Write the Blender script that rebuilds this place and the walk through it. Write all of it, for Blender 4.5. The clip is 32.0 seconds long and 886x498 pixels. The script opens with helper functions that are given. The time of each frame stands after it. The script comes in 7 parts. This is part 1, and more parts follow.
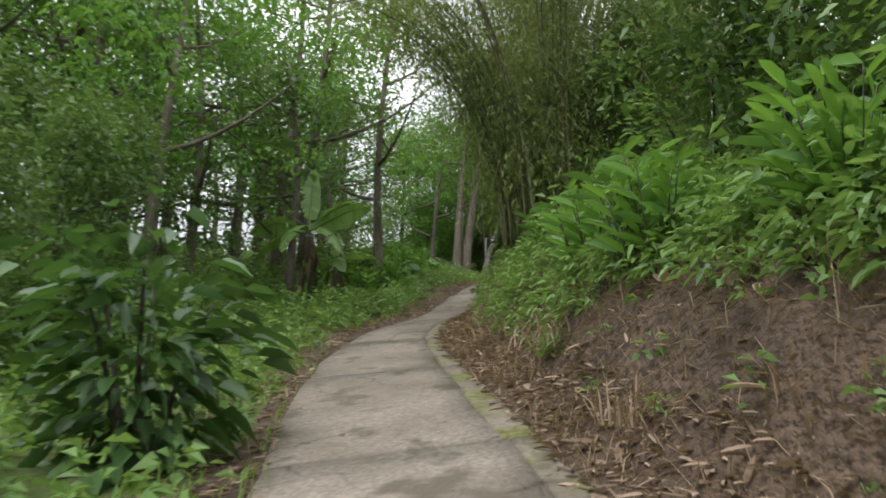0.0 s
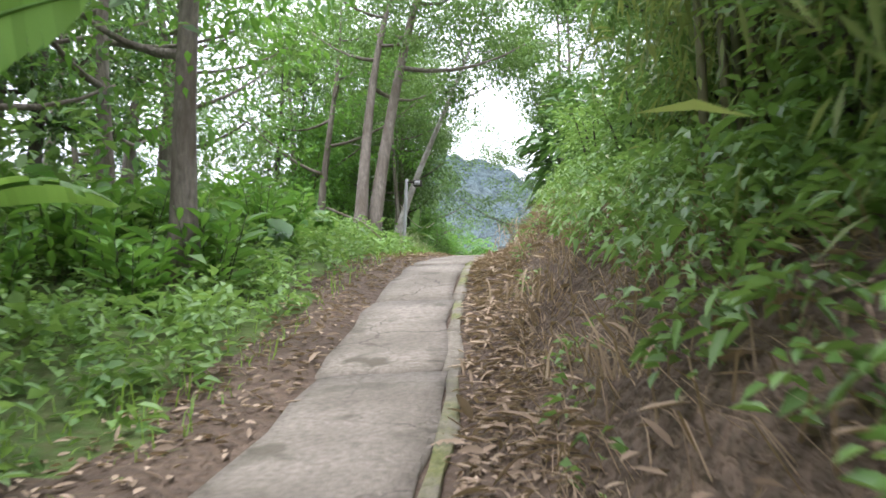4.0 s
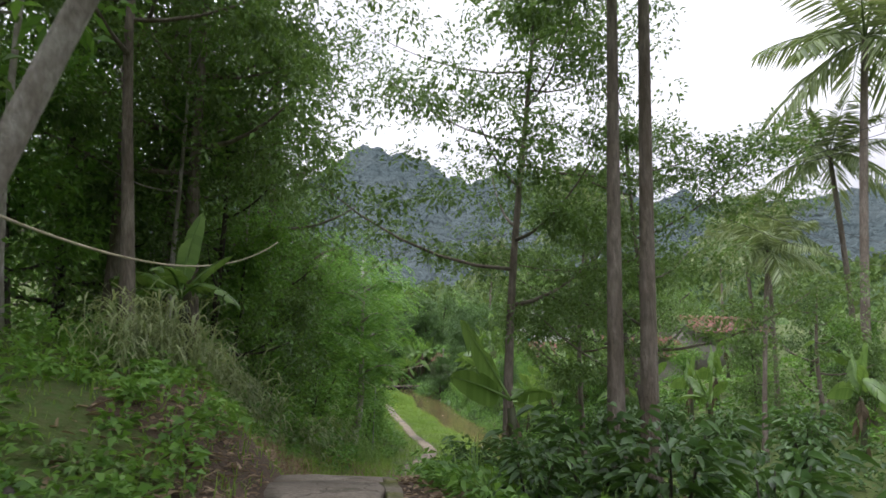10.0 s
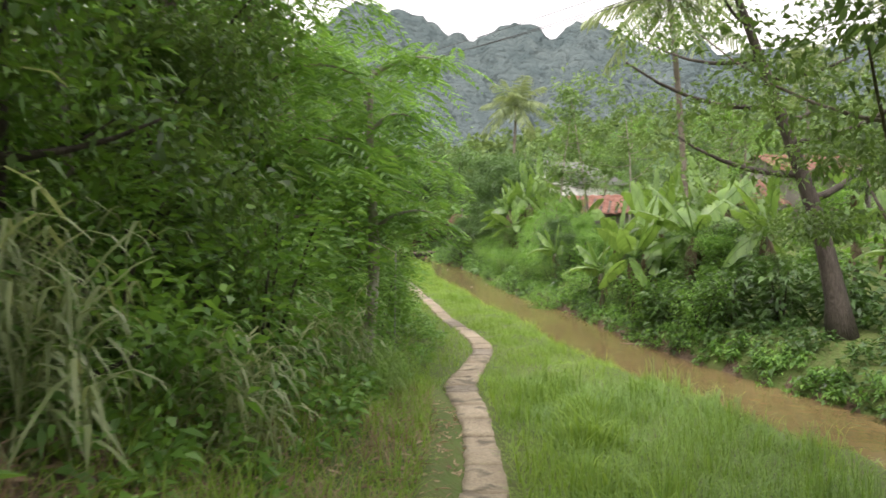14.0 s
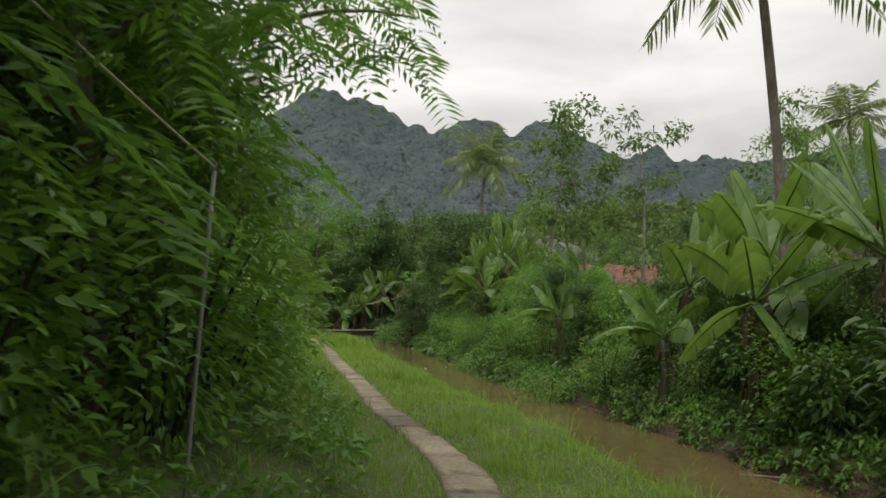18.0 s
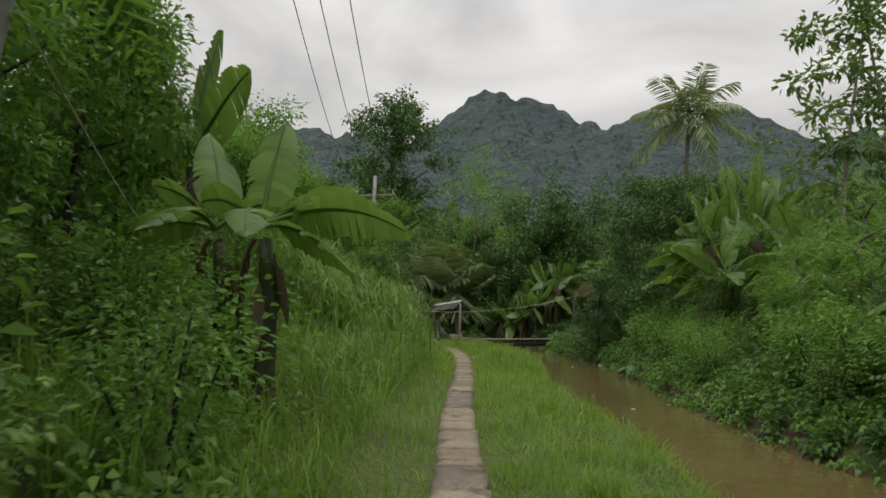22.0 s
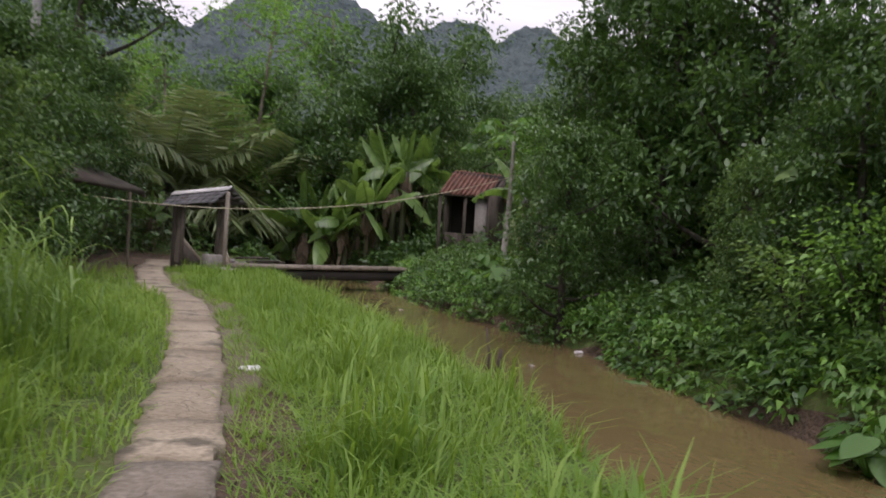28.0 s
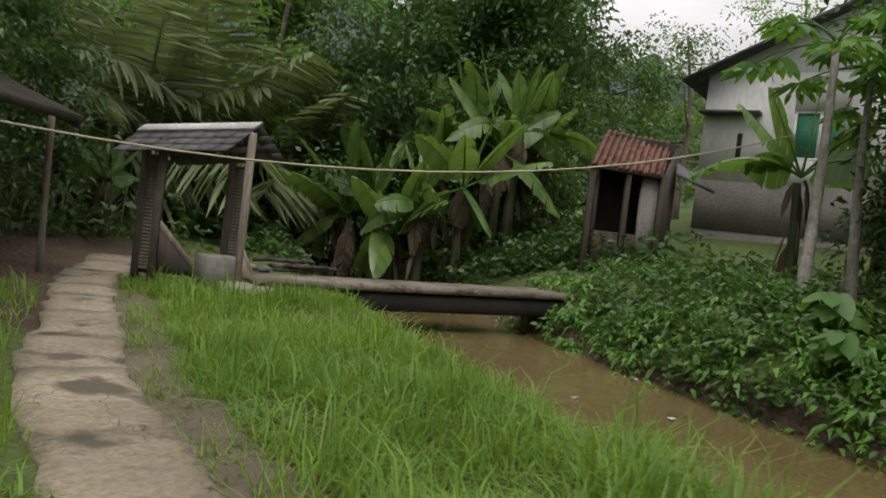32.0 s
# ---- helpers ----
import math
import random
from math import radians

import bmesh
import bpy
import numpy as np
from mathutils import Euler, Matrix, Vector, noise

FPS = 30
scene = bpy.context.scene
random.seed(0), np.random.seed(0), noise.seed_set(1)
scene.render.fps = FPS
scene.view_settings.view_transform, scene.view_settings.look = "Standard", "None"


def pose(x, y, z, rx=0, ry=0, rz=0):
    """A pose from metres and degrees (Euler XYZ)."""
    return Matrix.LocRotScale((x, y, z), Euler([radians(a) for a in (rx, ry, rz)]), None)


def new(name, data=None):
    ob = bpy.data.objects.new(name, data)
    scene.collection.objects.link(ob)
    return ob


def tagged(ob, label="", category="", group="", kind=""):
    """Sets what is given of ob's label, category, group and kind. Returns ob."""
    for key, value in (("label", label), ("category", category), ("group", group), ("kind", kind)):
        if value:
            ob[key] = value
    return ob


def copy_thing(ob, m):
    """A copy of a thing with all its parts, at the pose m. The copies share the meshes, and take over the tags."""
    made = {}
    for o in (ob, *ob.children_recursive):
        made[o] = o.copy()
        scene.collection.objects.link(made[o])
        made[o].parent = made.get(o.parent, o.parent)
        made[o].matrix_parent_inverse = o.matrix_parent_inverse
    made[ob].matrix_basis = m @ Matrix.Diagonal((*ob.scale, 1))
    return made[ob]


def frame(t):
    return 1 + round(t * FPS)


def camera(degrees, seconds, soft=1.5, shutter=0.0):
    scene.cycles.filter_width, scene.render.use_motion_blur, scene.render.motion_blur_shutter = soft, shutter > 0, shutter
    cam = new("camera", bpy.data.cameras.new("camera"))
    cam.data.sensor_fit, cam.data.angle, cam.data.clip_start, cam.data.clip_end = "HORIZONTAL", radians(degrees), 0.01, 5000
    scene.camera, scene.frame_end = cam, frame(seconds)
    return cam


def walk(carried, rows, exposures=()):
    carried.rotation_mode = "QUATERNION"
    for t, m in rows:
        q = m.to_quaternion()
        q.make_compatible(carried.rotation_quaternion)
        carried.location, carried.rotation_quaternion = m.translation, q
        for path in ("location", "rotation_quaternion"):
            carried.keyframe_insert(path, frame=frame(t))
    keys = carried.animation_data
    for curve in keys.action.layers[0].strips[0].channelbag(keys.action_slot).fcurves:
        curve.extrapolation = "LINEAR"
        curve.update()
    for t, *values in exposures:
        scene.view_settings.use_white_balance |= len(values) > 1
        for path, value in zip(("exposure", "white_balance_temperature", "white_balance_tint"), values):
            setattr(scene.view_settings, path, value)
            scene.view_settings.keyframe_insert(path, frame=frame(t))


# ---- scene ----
cam = camera(60.5, 32.0, soft=1.6, shutter=0.25)
PATH = [
    (0.0, pose(6.544, -39.518, -0.791, 101.26, 1.43, 18.58)),
    (0.5, pose(6.160, -38.452, -0.578, 101.51, 0.44, 13.33)),
    (1.0, pose(5.779, -37.397, -0.368, 102.58, -0.53, 12.53)),
    (1.5, pose(5.387, -36.364, -0.164, 104.97, -1.10, 13.36)),
    (2.0, pose(4.962, -35.335, 0.040, 105.96, -0.50, 13.68)),
    (2.5, pose(4.544, -34.317, 0.233, 102.03, -0.43, 15.12)),
    (4.5, pose(3.269, -29.930, 1.143, 97.20, -0.45, 6.40)),
    (5.0, pose(2.921, -28.816, 1.352, 98.38, -1.61, 3.35)),
    (5.5, pose(2.616, -27.657, 1.585, 99.71, -1.12, 2.60)),
    (6.0, pose(2.367, -26.509, 1.852, 100.22, -0.96, 1.66)),
    (6.5, pose(2.257, -25.418, 2.148, 100.78, -0.71, 0.07)),
    (7.0, pose(2.209, -24.328, 2.482, 101.80, -2.66, -0.95)),
    (7.5, pose(2.211, -23.177, 2.774, 101.70, -3.06, -0.92)),
    (8.0, pose(2.208, -21.928, 3.030, 100.90, -2.83, -0.25)),
    (8.5, pose(2.204, -20.628, 3.251, 100.22, -2.54, 0.41)),
    (9.0, pose(2.191, -19.333, 3.429, 99.66, -2.23, 0.29)),
    (9.5, pose(2.219, -18.123, 3.578, 98.34, -2.12, 0.95)),
    (10.0, pose(2.229, -16.958, 3.688, 97.07, -0.61, 3.81)),
    (10.5, pose(2.140, -15.822, 3.721, 93.88, -1.56, 4.50)),
    (11.0, pose(1.931, -14.663, 3.783, 89.69, -0.58, 6.40)),
    (11.5, pose(1.659, -13.519, 3.798, 86.09, -0.79, 7.74)),
    (12.0, pose(1.353, -12.357, 3.743, 85.74, 0.00, 8.00)),
    (12.5, pose(1.113, -11.259, 3.680, 86.31, -0.04, 10.08)),
    (13.0, pose(0.986, -10.406, 3.548, 86.75, 0.16, 11.99)),
    (13.5, pose(0.896, -9.533, 3.328, 86.66, 1.24, 9.89)),
    (14.0, pose(0.678, -8.578, 3.135, 87.16, 1.09, 4.01)),
    (14.5, pose(0.491, -7.520, 2.916, 88.23, 0.10, -1.35)),
    (16.5, pose(0.317, -3.090, 1.898, 95.18, -1.93, -1.42)),
    (17.0, pose(0.270, -1.908, 1.848, 96.52, -2.24, -0.59)),
    (17.5, pose(0.204, -0.705, 1.798, 96.34, -2.45, 0.02)),
    (18.0, pose(0.163, 0.498, 1.746, 94.48, -1.75, 0.27)),
    (18.5, pose(0.173, 1.652, 1.720, 93.83, -0.98, -1.47)),
    (19.0, pose(0.226, 2.750, 1.633, 94.17, -1.44, -2.21)),
    (19.5, pose(0.261, 3.916, 1.561, 93.57, -2.18, 0.28)),
    (20.0, pose(0.212, 5.093, 1.537, 94.41, -3.26, 3.96)),
    (20.5, pose(0.087, 6.264, 1.538, 95.19, -3.23, 8.92)),
    (21.0, pose(-0.091, 7.377, 1.538, 94.39, -2.53, 11.85)),
    (21.5, pose(-0.328, 8.520, 1.539, 94.50, -2.14, 12.71)),
    (22.0, pose(-0.543, 9.683, 1.526, 94.69, -1.22, 13.39)),
    (22.5, pose(-0.780, 10.889, 1.539, 94.76, -0.05, 13.61)),
    (23.0, pose(-1.018, 12.106, 1.523, 94.85, 0.26, 10.29)),
    (23.5, pose(-1.220, 13.303, 1.526, 94.52, -0.37, 7.47)),
    (24.0, pose(-1.413, 14.450, 1.519, 94.21, -0.61, 7.92)),
    (24.5, pose(-1.669, 15.704, 1.515, 93.45, -1.00, 9.19)),
    (26.5, pose(-2.707, 20.994, 1.450, 96.21, -0.80, 10.75)),
    (27.0, pose(-2.932, 22.163, 1.409, 97.12, -2.20, 8.65)),
    (27.5, pose(-3.145, 23.305, 1.354, 94.15, -3.51, 2.51)),
    (28.0, pose(-3.358, 24.408, 1.312, 88.85, -3.63, -2.60)),
    (28.5, pose(-3.594, 25.534, 1.289, 84.92, -3.02, -5.88)),
    (29.0, pose(-3.841, 26.650, 1.268, 84.65, -2.90, -8.05)),
    (29.5, pose(-4.080, 27.668, 1.260, 85.37, -3.10, -7.94)),
    (30.0, pose(-4.311, 28.590, 1.263, 86.13, -2.99, -7.40)),
    (30.5, pose(-4.560, 29.400, 1.256, 87.89, -4.00, -7.10)),
    (31.0, pose(-4.800, 30.270, 1.240, 89.30, -5.30, -3.70)),
    (31.5, pose(-5.170, 31.080, 1.215, 89.45, -5.60, -1.90)),
    (32.0, pose(-5.582, 31.845, 1.188, 88.08, -6.62, -4.56)),
]
EXPOSURES = [(0.0, 0.8, 6150, 13), (1.0, 2.1, 5900, 17), (2.5, 2.0, 5900, 22), (5.0, 1.9, 5650, 15), (6.0, 1.55, 5800, 14), (7.0, 1.0, 5550, 29), (8.0, 1.2, 5700, 29), (9.0, 0.7, 5650, 29), (10.0, 0.8, 6000, 20), (11.0, 1.4, 6200, 18), (12.0, 1.8, 6250, 23), (13.0, 1.75, 6600, 21), (14.5, 1.25, 6700, 16),
             (17.0, 0.25, 6650, 10), (19.0, 0.1, 6750, 10), (21.0, -0.05, 6700, 10), (24.5, -0.25, 6550, 12), (27.0, -0.25, 6450, 12), (28.0, 0.32, 6200, 28), (29.0, 0.85, 6050, 29), (30.0, 0.75, 6050, 25), (31.0, 0.25, 6350, 17), (32.0, 0.2, 6500, 14)]
walk(cam, PATH, EXPOSURES)

# ---- world and light ----
world = bpy.data.worlds.new("overcast_sky")
scene.world = world
world.use_nodes = True
wn, wl = world.node_tree.nodes, world.node_tree.links
wn.clear()
w_out, w_bg, w_sky = wn.new("ShaderNodeOutputWorld"), wn.new("ShaderNodeBackground"), wn.new("ShaderNodeTexSky")
w_sky.sky_type, w_sky.sun_disc = "NISHITA", False
w_sky.sun_elevation, w_sky.sun_rotation = radians(58), radians(-25)
w_co, w_map, w_noise, w_ramp, w_mix = (wn.new("ShaderNode" + n) for n in ("TexCoord", "Mapping", "TexNoise", "ValToRGB", "MixRGB"))
w_map.inputs["Scale"].default_value = (1.0, 1.0, 2.6)
w_noise.inputs["Scale"].default_value, w_noise.inputs["Detail"].default_value = 2.3, 6.0
w_noise.inputs["Distortion"].default_value = 0.6
w_ramp.color_ramp.elements[0].position, w_ramp.color_ramp.elements[0].color = 0.34, (4.9, 4.85, 4.75, 1)
w_ramp.color_ramp.elements[1].position, w_ramp.color_ramp.elements[1].color = 0.68, (8.7, 8.55, 8.3, 1)
w_mix.inputs["Fac"].default_value = 0.92
w_bg.inputs["Strength"].default_value = 0.1
wl.new(w_co.outputs["Generated"], w_map.inputs["Vector"])
wl.new(w_map.outputs["Vector"], w_noise.inputs["Vector"])
wl.new(w_noise.outputs["Fac"], w_ramp.inputs["Fac"])
wl.new(w_sky.outputs["Color"], w_mix.inputs["Color1"])
wl.new(w_ramp.outputs["Color"], w_mix.inputs["Color2"])
# An overcast dome is brighter overhead than at the horizon.
w_sep, w_rise, w_mul = (wn.new("ShaderNode" + n) for n in ("SeparateXYZ", "MapRange", "VectorMath"))
w_rise.inputs["From Min"].default_value, w_rise.inputs["From Max"].default_value = 0.0, 0.95
w_rise.inputs["To Min"].default_value, w_rise.inputs["To Max"].default_value = 0.68, 2.1
w_mul.operation = "SCALE"
wl.new(w_co.outputs["Generated"], w_sep.inputs["Vector"])
wl.new(w_sep.outputs["Z"], w_rise.inputs["Value"])
wl.new(w_mix.outputs["Color"], w_mul.inputs[0])
wl.new(w_rise.outputs["Result"], w_mul.inputs["Scale"])
wl.new(w_mul.outputs["Vector"], w_bg.inputs["Color"])
wl.new(w_bg.outputs["Background"], w_out.inputs["Surface"])
sun = new("sun", bpy.data.lights.new("sun", "SUN"))
sun.data.energy, sun.data.angle, sun.data.color = 1.4, radians(25), (1.0, 0.97, 0.92)
sun.rotation_euler = (radians(30), radians(8), radians(-25))


# ---- materials ----
def shader(name):
    m = bpy.data.materials.new(name)
    m.use_nodes = True
    return m, m.node_tree.nodes, m.node_tree.links, m.node_tree.nodes["Principled BSDF"]


def mixed(nodes, links, fac, a, b):
    n = nodes.new("ShaderNodeMixRGB")
    for sock, v in (("Fac", fac), ("Color1", a), ("Color2", b)):
        if isinstance(v, bpy.types.NodeSocket):
            links.new(v, n.inputs[sock])
        elif sock == "Fac":
            n.inputs[sock].default_value = v
        else:
            n.inputs[sock].default_value = (*v, 1)
    return n.outputs["Color"]


def noised(nodes, links, scale, lo=0.35, hi=0.65, detail=5.0, stretch=(1, 1, 1), world_space=True):
    """A noise of that many bumps a metre, spread to 0..1."""
    co = nodes.new("ShaderNodeNewGeometry" if world_space else "ShaderNodeTexCoord")
    mp, nz, rg = nodes.new("ShaderNodeMapping"), nodes.new("ShaderNodeTexNoise"), nodes.new("ShaderNodeMapRange")
    mp.inputs["Scale"].default_value = stretch
    nz.inputs["Scale"].default_value, nz.inputs["Detail"].default_value = scale, detail
    rg.inputs["From Min"].default_value, rg.inputs["From Max"].default_value = lo, hi
    links.new(co.outputs["Position" if world_space else "Object"], mp.inputs["Vector"])
    links.new(mp.outputs["Vector"], nz.inputs["Vector"])
    links.new(nz.outputs["Fac"], rg.inputs["Value"])
    return rg.outputs["Result"]


def surface(name, a, b, c=None, rough=0.8, scale=1.5, fine=25.0, bump=0.3, dist=0.02, stretch=(1, 1, 1), spec=0.3, world_space=True, patch=0.5):
    """Two colours in large patches, a third in fine grain, with relief."""
    m, n, l, p = shader(name)
    big = noised(n, l, scale, 0.5 - 0.25 * patch, 0.5 + 0.25 * patch, 6, stretch, world_space)
    small = noised(n, l, fine, 0.3, 0.7, 4, stretch, world_space)
    col = mixed(n, l, big, a, b)
    if c:
        f = n.new("ShaderNodeMath")
        f.operation = "MULTIPLY"
        f.inputs[1].default_value = 0.65
        l.new(small, f.inputs[0])
        col = mixed(n, l, f.outputs[0], col, c)
    l.new(col, p.inputs["Base Color"])
    p.inputs["Roughness"].default_value, p.inputs["Specular IOR Level"].default_value = rough, spec
    bp = n.new("ShaderNodeBump")
    bp.inputs["Strength"].default_value, bp.inputs["Distance"].default_value = bump, dist
    l.new(small, bp.inputs["Height"])
    l.new(bp.outputs["Normal"], p.inputs["Normal"])
    return m


def leafy(name, dark, mid, light, rough=0.48, glow=0.3, spec=0.5):
    """Leaves: every leaf its own shade, patches of fresher growth, light shining through."""
    m, n, l, p = shader(name)
    dark, mid, light = ((1.62 * q[0], 1.45 * q[1], 1.4 * q[2]) for q in (dark, mid, light))
    geo, obj, ramp = n.new("ShaderNodeNewGeometry"), n.new("ShaderNodeObjectInfo"), n.new("ShaderNodeValToRGB")
    add = n.new("ShaderNodeMath")
    add.operation = "MULTIPLY_ADD"
    add.inputs[1].default_value = 0.75
    half = n.new("ShaderNodeMath")
    half.operation, half.inputs[1].default_value = "MULTIPLY", 0.25
    l.new(obj.outputs["Random"], half.inputs[0])
    l.new(geo.outputs["Random Per Island"], add.inputs[0])
    l.new(half.outputs[0], add.inputs[2])
    e = ramp.color_ramp.elements
    e[0].position, e[0].color = 0.1, (*dark, 1)
    e[1].position, e[1].color = 0.92, (*light, 1)
    k = e.new(0.5)
    k.color = (*mid, 1)
    l.new(add.outputs[0], ramp.inputs["Fac"])
    patch = noised(n, l, 0.6, 0.35, 0.65, 3)
    vein = noised(n, l, 60.0, 0.3, 0.7, 2)
    col = mixed(n, l, 0.3, ramp.outputs["Color"], mixed(n, l, patch, dark, light))
    l.new(col, p.inputs["Base Color"])
    p.inputs["Roughness"].default_value, p.inputs["Specular IOR Level"].default_value = rough, spec
    bp = n.new("ShaderNodeBump")
    bp.inputs["Strength"].default_value, bp.inputs["Distance"].default_value = 0.15, 0.004
    l.new(vein, bp.inputs["Height"])
    l.new(bp.outputs["Normal"], p.inputs["Normal"])
    tr, mx = n.new("ShaderNodeBsdfTranslucent"), n.new("ShaderNodeMixShader")
    fresh = mixed(n, l, 0.5, col, (light[0] * 1.3, light[1] * 1.3, light[2] * 0.6))
    l.new(fresh, tr.inputs["Color"])
    mx.inputs["Fac"].default_value = glow + 0.08
    l.new(p.outputs["BSDF"], mx.inputs[1])
    l.new(tr.outputs["BSDF"], mx.inputs[2])
    l.new(mx.outputs["Shader"], n["Material Output"].inputs["Surface"])
    return m


M_TRODDEN = surface("trodden_dirt", (0.13, 0.105, 0.075), (0.19, 0.155, 0.115), (0.085, 0.08, 0.045), 0.95, 1.6, 22, 0.6, 0.02)
M_SOIL = surface("red_brown_soil", (0.092, 0.064, 0.043), (0.15, 0.105, 0.07), (0.05, 0.036, 0.025), 0.95, 1.2, 18, 0.8, 0.05)
M_GROUND = surface("weedy_ground", (0.055, 0.105, 0.02), (0.085, 0.135, 0.03), (0.09, 0.075, 0.035), 0.95, 0.9, 14, 0.6, 0.04)


def cracked(name, a, b, c, scale):
    """Old poured concrete: stained patches, grit, and wandering cracks filled with dirt."""
    m = surface(name, a, b, c, 0.9, 1.6, 32, 0.6, 0.012, patch=0.55)
    n, l = m.node_tree.nodes, m.node_tree.links
    p = n["Principled BSDF"]
    old = p.inputs["Base Color"].links[0].from_socket
    geo, warp, add, vor, rg = (n.new("ShaderNode" + q) for q in ("NewGeometry", "TexNoise", "VectorMath", "TexVoronoi", "MapRange"))
    warp.inputs["Scale"].default_value, warp.inputs["Detail"].default_value = 5.0, 4.0
    add.operation = "MULTIPLY_ADD"
    add.inputs[1].default_value = (0.35, 0.35, 0.0)
    vor.feature = "DISTANCE_TO_EDGE"
    vor.inputs["Scale"].default_value = scale
    rg.inputs["From Min"].default_value, rg.inputs["From Max"].default_value = 0.002, 0.016
    l.new(geo.outputs["Position"], warp.inputs["Vector"])
    l.new(warp.outputs["Color"], add.inputs[0])
    l.new(geo.outputs["Position"], add.inputs[2])
    l.new(add.outputs["Vector"], vor.inputs["Vector"])
    l.new(vor.outputs["Distance"], rg.inputs["Value"])
    dirt = mixed(n, l, noised(n, l, 0.9, 0.42, 0.62, 6), mixed(n, l, rg.outputs["Result"], (0.085, 0.07, 0.05), old), old)
    damp = mixed(n, l, noised(n, l, 3.2, 0.55, 0.66, 6), dirt, (0.11, 0.095, 0.068))
    l.new(damp, p.inputs["Base Color"])
    return m


M_CONCRETE = cracked("worn_concrete", (0.17, 0.145, 0.112), (0.3, 0.26, 0.21), (0.1, 0.085, 0.062), 1.3)
def mossed(name):
    """The concrete's damp margin: moss in blotches over stained cement."""
    m = cracked(name, (0.16, 0.14, 0.105), (0.26, 0.225, 0.175), (0.1, 0.085, 0.06), 1.3)
    n, l = m.node_tree.nodes, m.node_tree.links
    p = n["Principled BSDF"]
    old = p.inputs["Base Color"].links[0].from_socket
    green = mixed(n, l, noised(n, l, 22.0, 0.35, 0.65, 4), (0.085, 0.095, 0.03), (0.17, 0.165, 0.065))
    l.new(mixed(n, l, noised(n, l, 2.6, 0.46, 0.6, 7), old, green), p.inputs["Base Color"])
    return m


M_MOSS = mossed("mossy_concrete_margin")
M_PALE_CONCRETE = cracked("pale_cracked_concrete", (0.245, 0.203, 0.145), (0.4, 0.345, 0.255), (0.15, 0.12, 0.08), 4.5)
M_LITTER = leafy("dry_leaf_litter", (0.06, 0.047, 0.033), (0.145, 0.117, 0.082), (0.3, 0.26, 0.195), 0.8, 0.05, 0.15)
M_DRY = leafy("dead_leaf", (0.03, 0.026, 0.018), (0.06, 0.053, 0.036), (0.11, 0.098, 0.07), 0.8, 0.15, 0.15)
M_BROAD = leafy("broad_green_leaf", (0.03, 0.085, 0.018), (0.06, 0.155, 0.03), (0.13, 0.27, 0.05))
M_WEED = leafy("weed_leaf", (0.036, 0.085, 0.022), (0.075, 0.16, 0.042), (0.15, 0.26, 0.078))
M_DARK = leafy("dark_shrub_leaf", (0.016, 0.042, 0.014), (0.032, 0.08, 0.022), (0.065, 0.14, 0.035), 0.4, 0.22, 0.5)
M_CREEPER = leafy("creeper_leaf", (0.02, 0.055, 0.015), (0.042, 0.105, 0.025), (0.085, 0.175, 0.04), 0.45, 0.25)
M_TREE = leafy("tree_leaf", (0.025, 0.055, 0.019), (0.052, 0.112, 0.032), (0.105, 0.19, 0.055), 0.5, 0.3)
M_FEATHER = leafy("feathery_leaf", (0.0244, 0.0732, 0.0183), (0.0512, 0.1403, 0.0293), (0.122, 0.2562, 0.0488), 0.55, 0.35)
M_BAMBOO_LEAF = leafy("bamboo_leaf", (0.045, 0.08, 0.025), (0.085, 0.14, 0.04), (0.17, 0.22, 0.08), 0.55, 0.35)
M_BANANA = leafy("banana_leaf", (0.04, 0.09, 0.022), (0.07, 0.15, 0.036), (0.125, 0.225, 0.06), 0.38, 0.35, 0.5)
M_PALM = leafy("palm_leaf", (0.062, 0.1, 0.046), (0.105, 0.16, 0.07), (0.17, 0.235, 0.11), 0.4, 0.25, 0.5)
M_GRASS = leafy("lawn_grass", (0.05, 0.122, 0.016), (0.088, 0.182, 0.027), (0.165, 0.27, 0.056), 0.55, 0.35, 0.3)
M_REED = leafy("pale_reed", (0.072, 0.115, 0.05), (0.125, 0.185, 0.085), (0.24, 0.3, 0.17), 0.45, 0.32)
M_TALL = leafy("tall_grass", (0.038, 0.095, 0.016), (0.075, 0.165, 0.026), (0.16, 0.27, 0.065), 0.5, 0.3)
M_STRAW = leafy("dry_grass", (0.08, 0.065, 0.042), (0.15, 0.125, 0.085), (0.25, 0.21, 0.15), 0.8, 0.15, 0.15)
M_BARK = surface("grey_brown_bark", (0.13, 0.105, 0.08), (0.23, 0.2, 0.165), (0.07, 0.06, 0.045), 0.9, 5, 30, 0.8, 0.02, (1, 1, 0.3))
M_PALE_BARK = surface("pale_lichen_bark", (0.26, 0.235, 0.2), (0.42, 0.4, 0.36), (0.14, 0.12, 0.1), 0.9, 7, 35, 0.6, 0.015, (1, 1, 0.5))
M_DARK_BARK = surface("dark_wet_bark", (0.05, 0.042, 0.035), (0.1, 0.085, 0.07), (0.03, 0.026, 0.02), 0.85, 5, 30, 0.8, 0.02, (1, 1, 0.3))
M_CULM = surface("bamboo_culm", (0.11, 0.125, 0.06), (0.2, 0.18, 0.1), (0.07, 0.07, 0.04), 0.6, 3, 20, 0.2, 0.005, (1, 1, 0.2))
M_STEM = surface("banana_stem", (0.035, 0.048, 0.02), (0.075, 0.085, 0.035), (0.028, 0.022, 0.016), 0.6, 3, 18, 0.4, 0.01, (1, 1, 0.2), world_space=False)
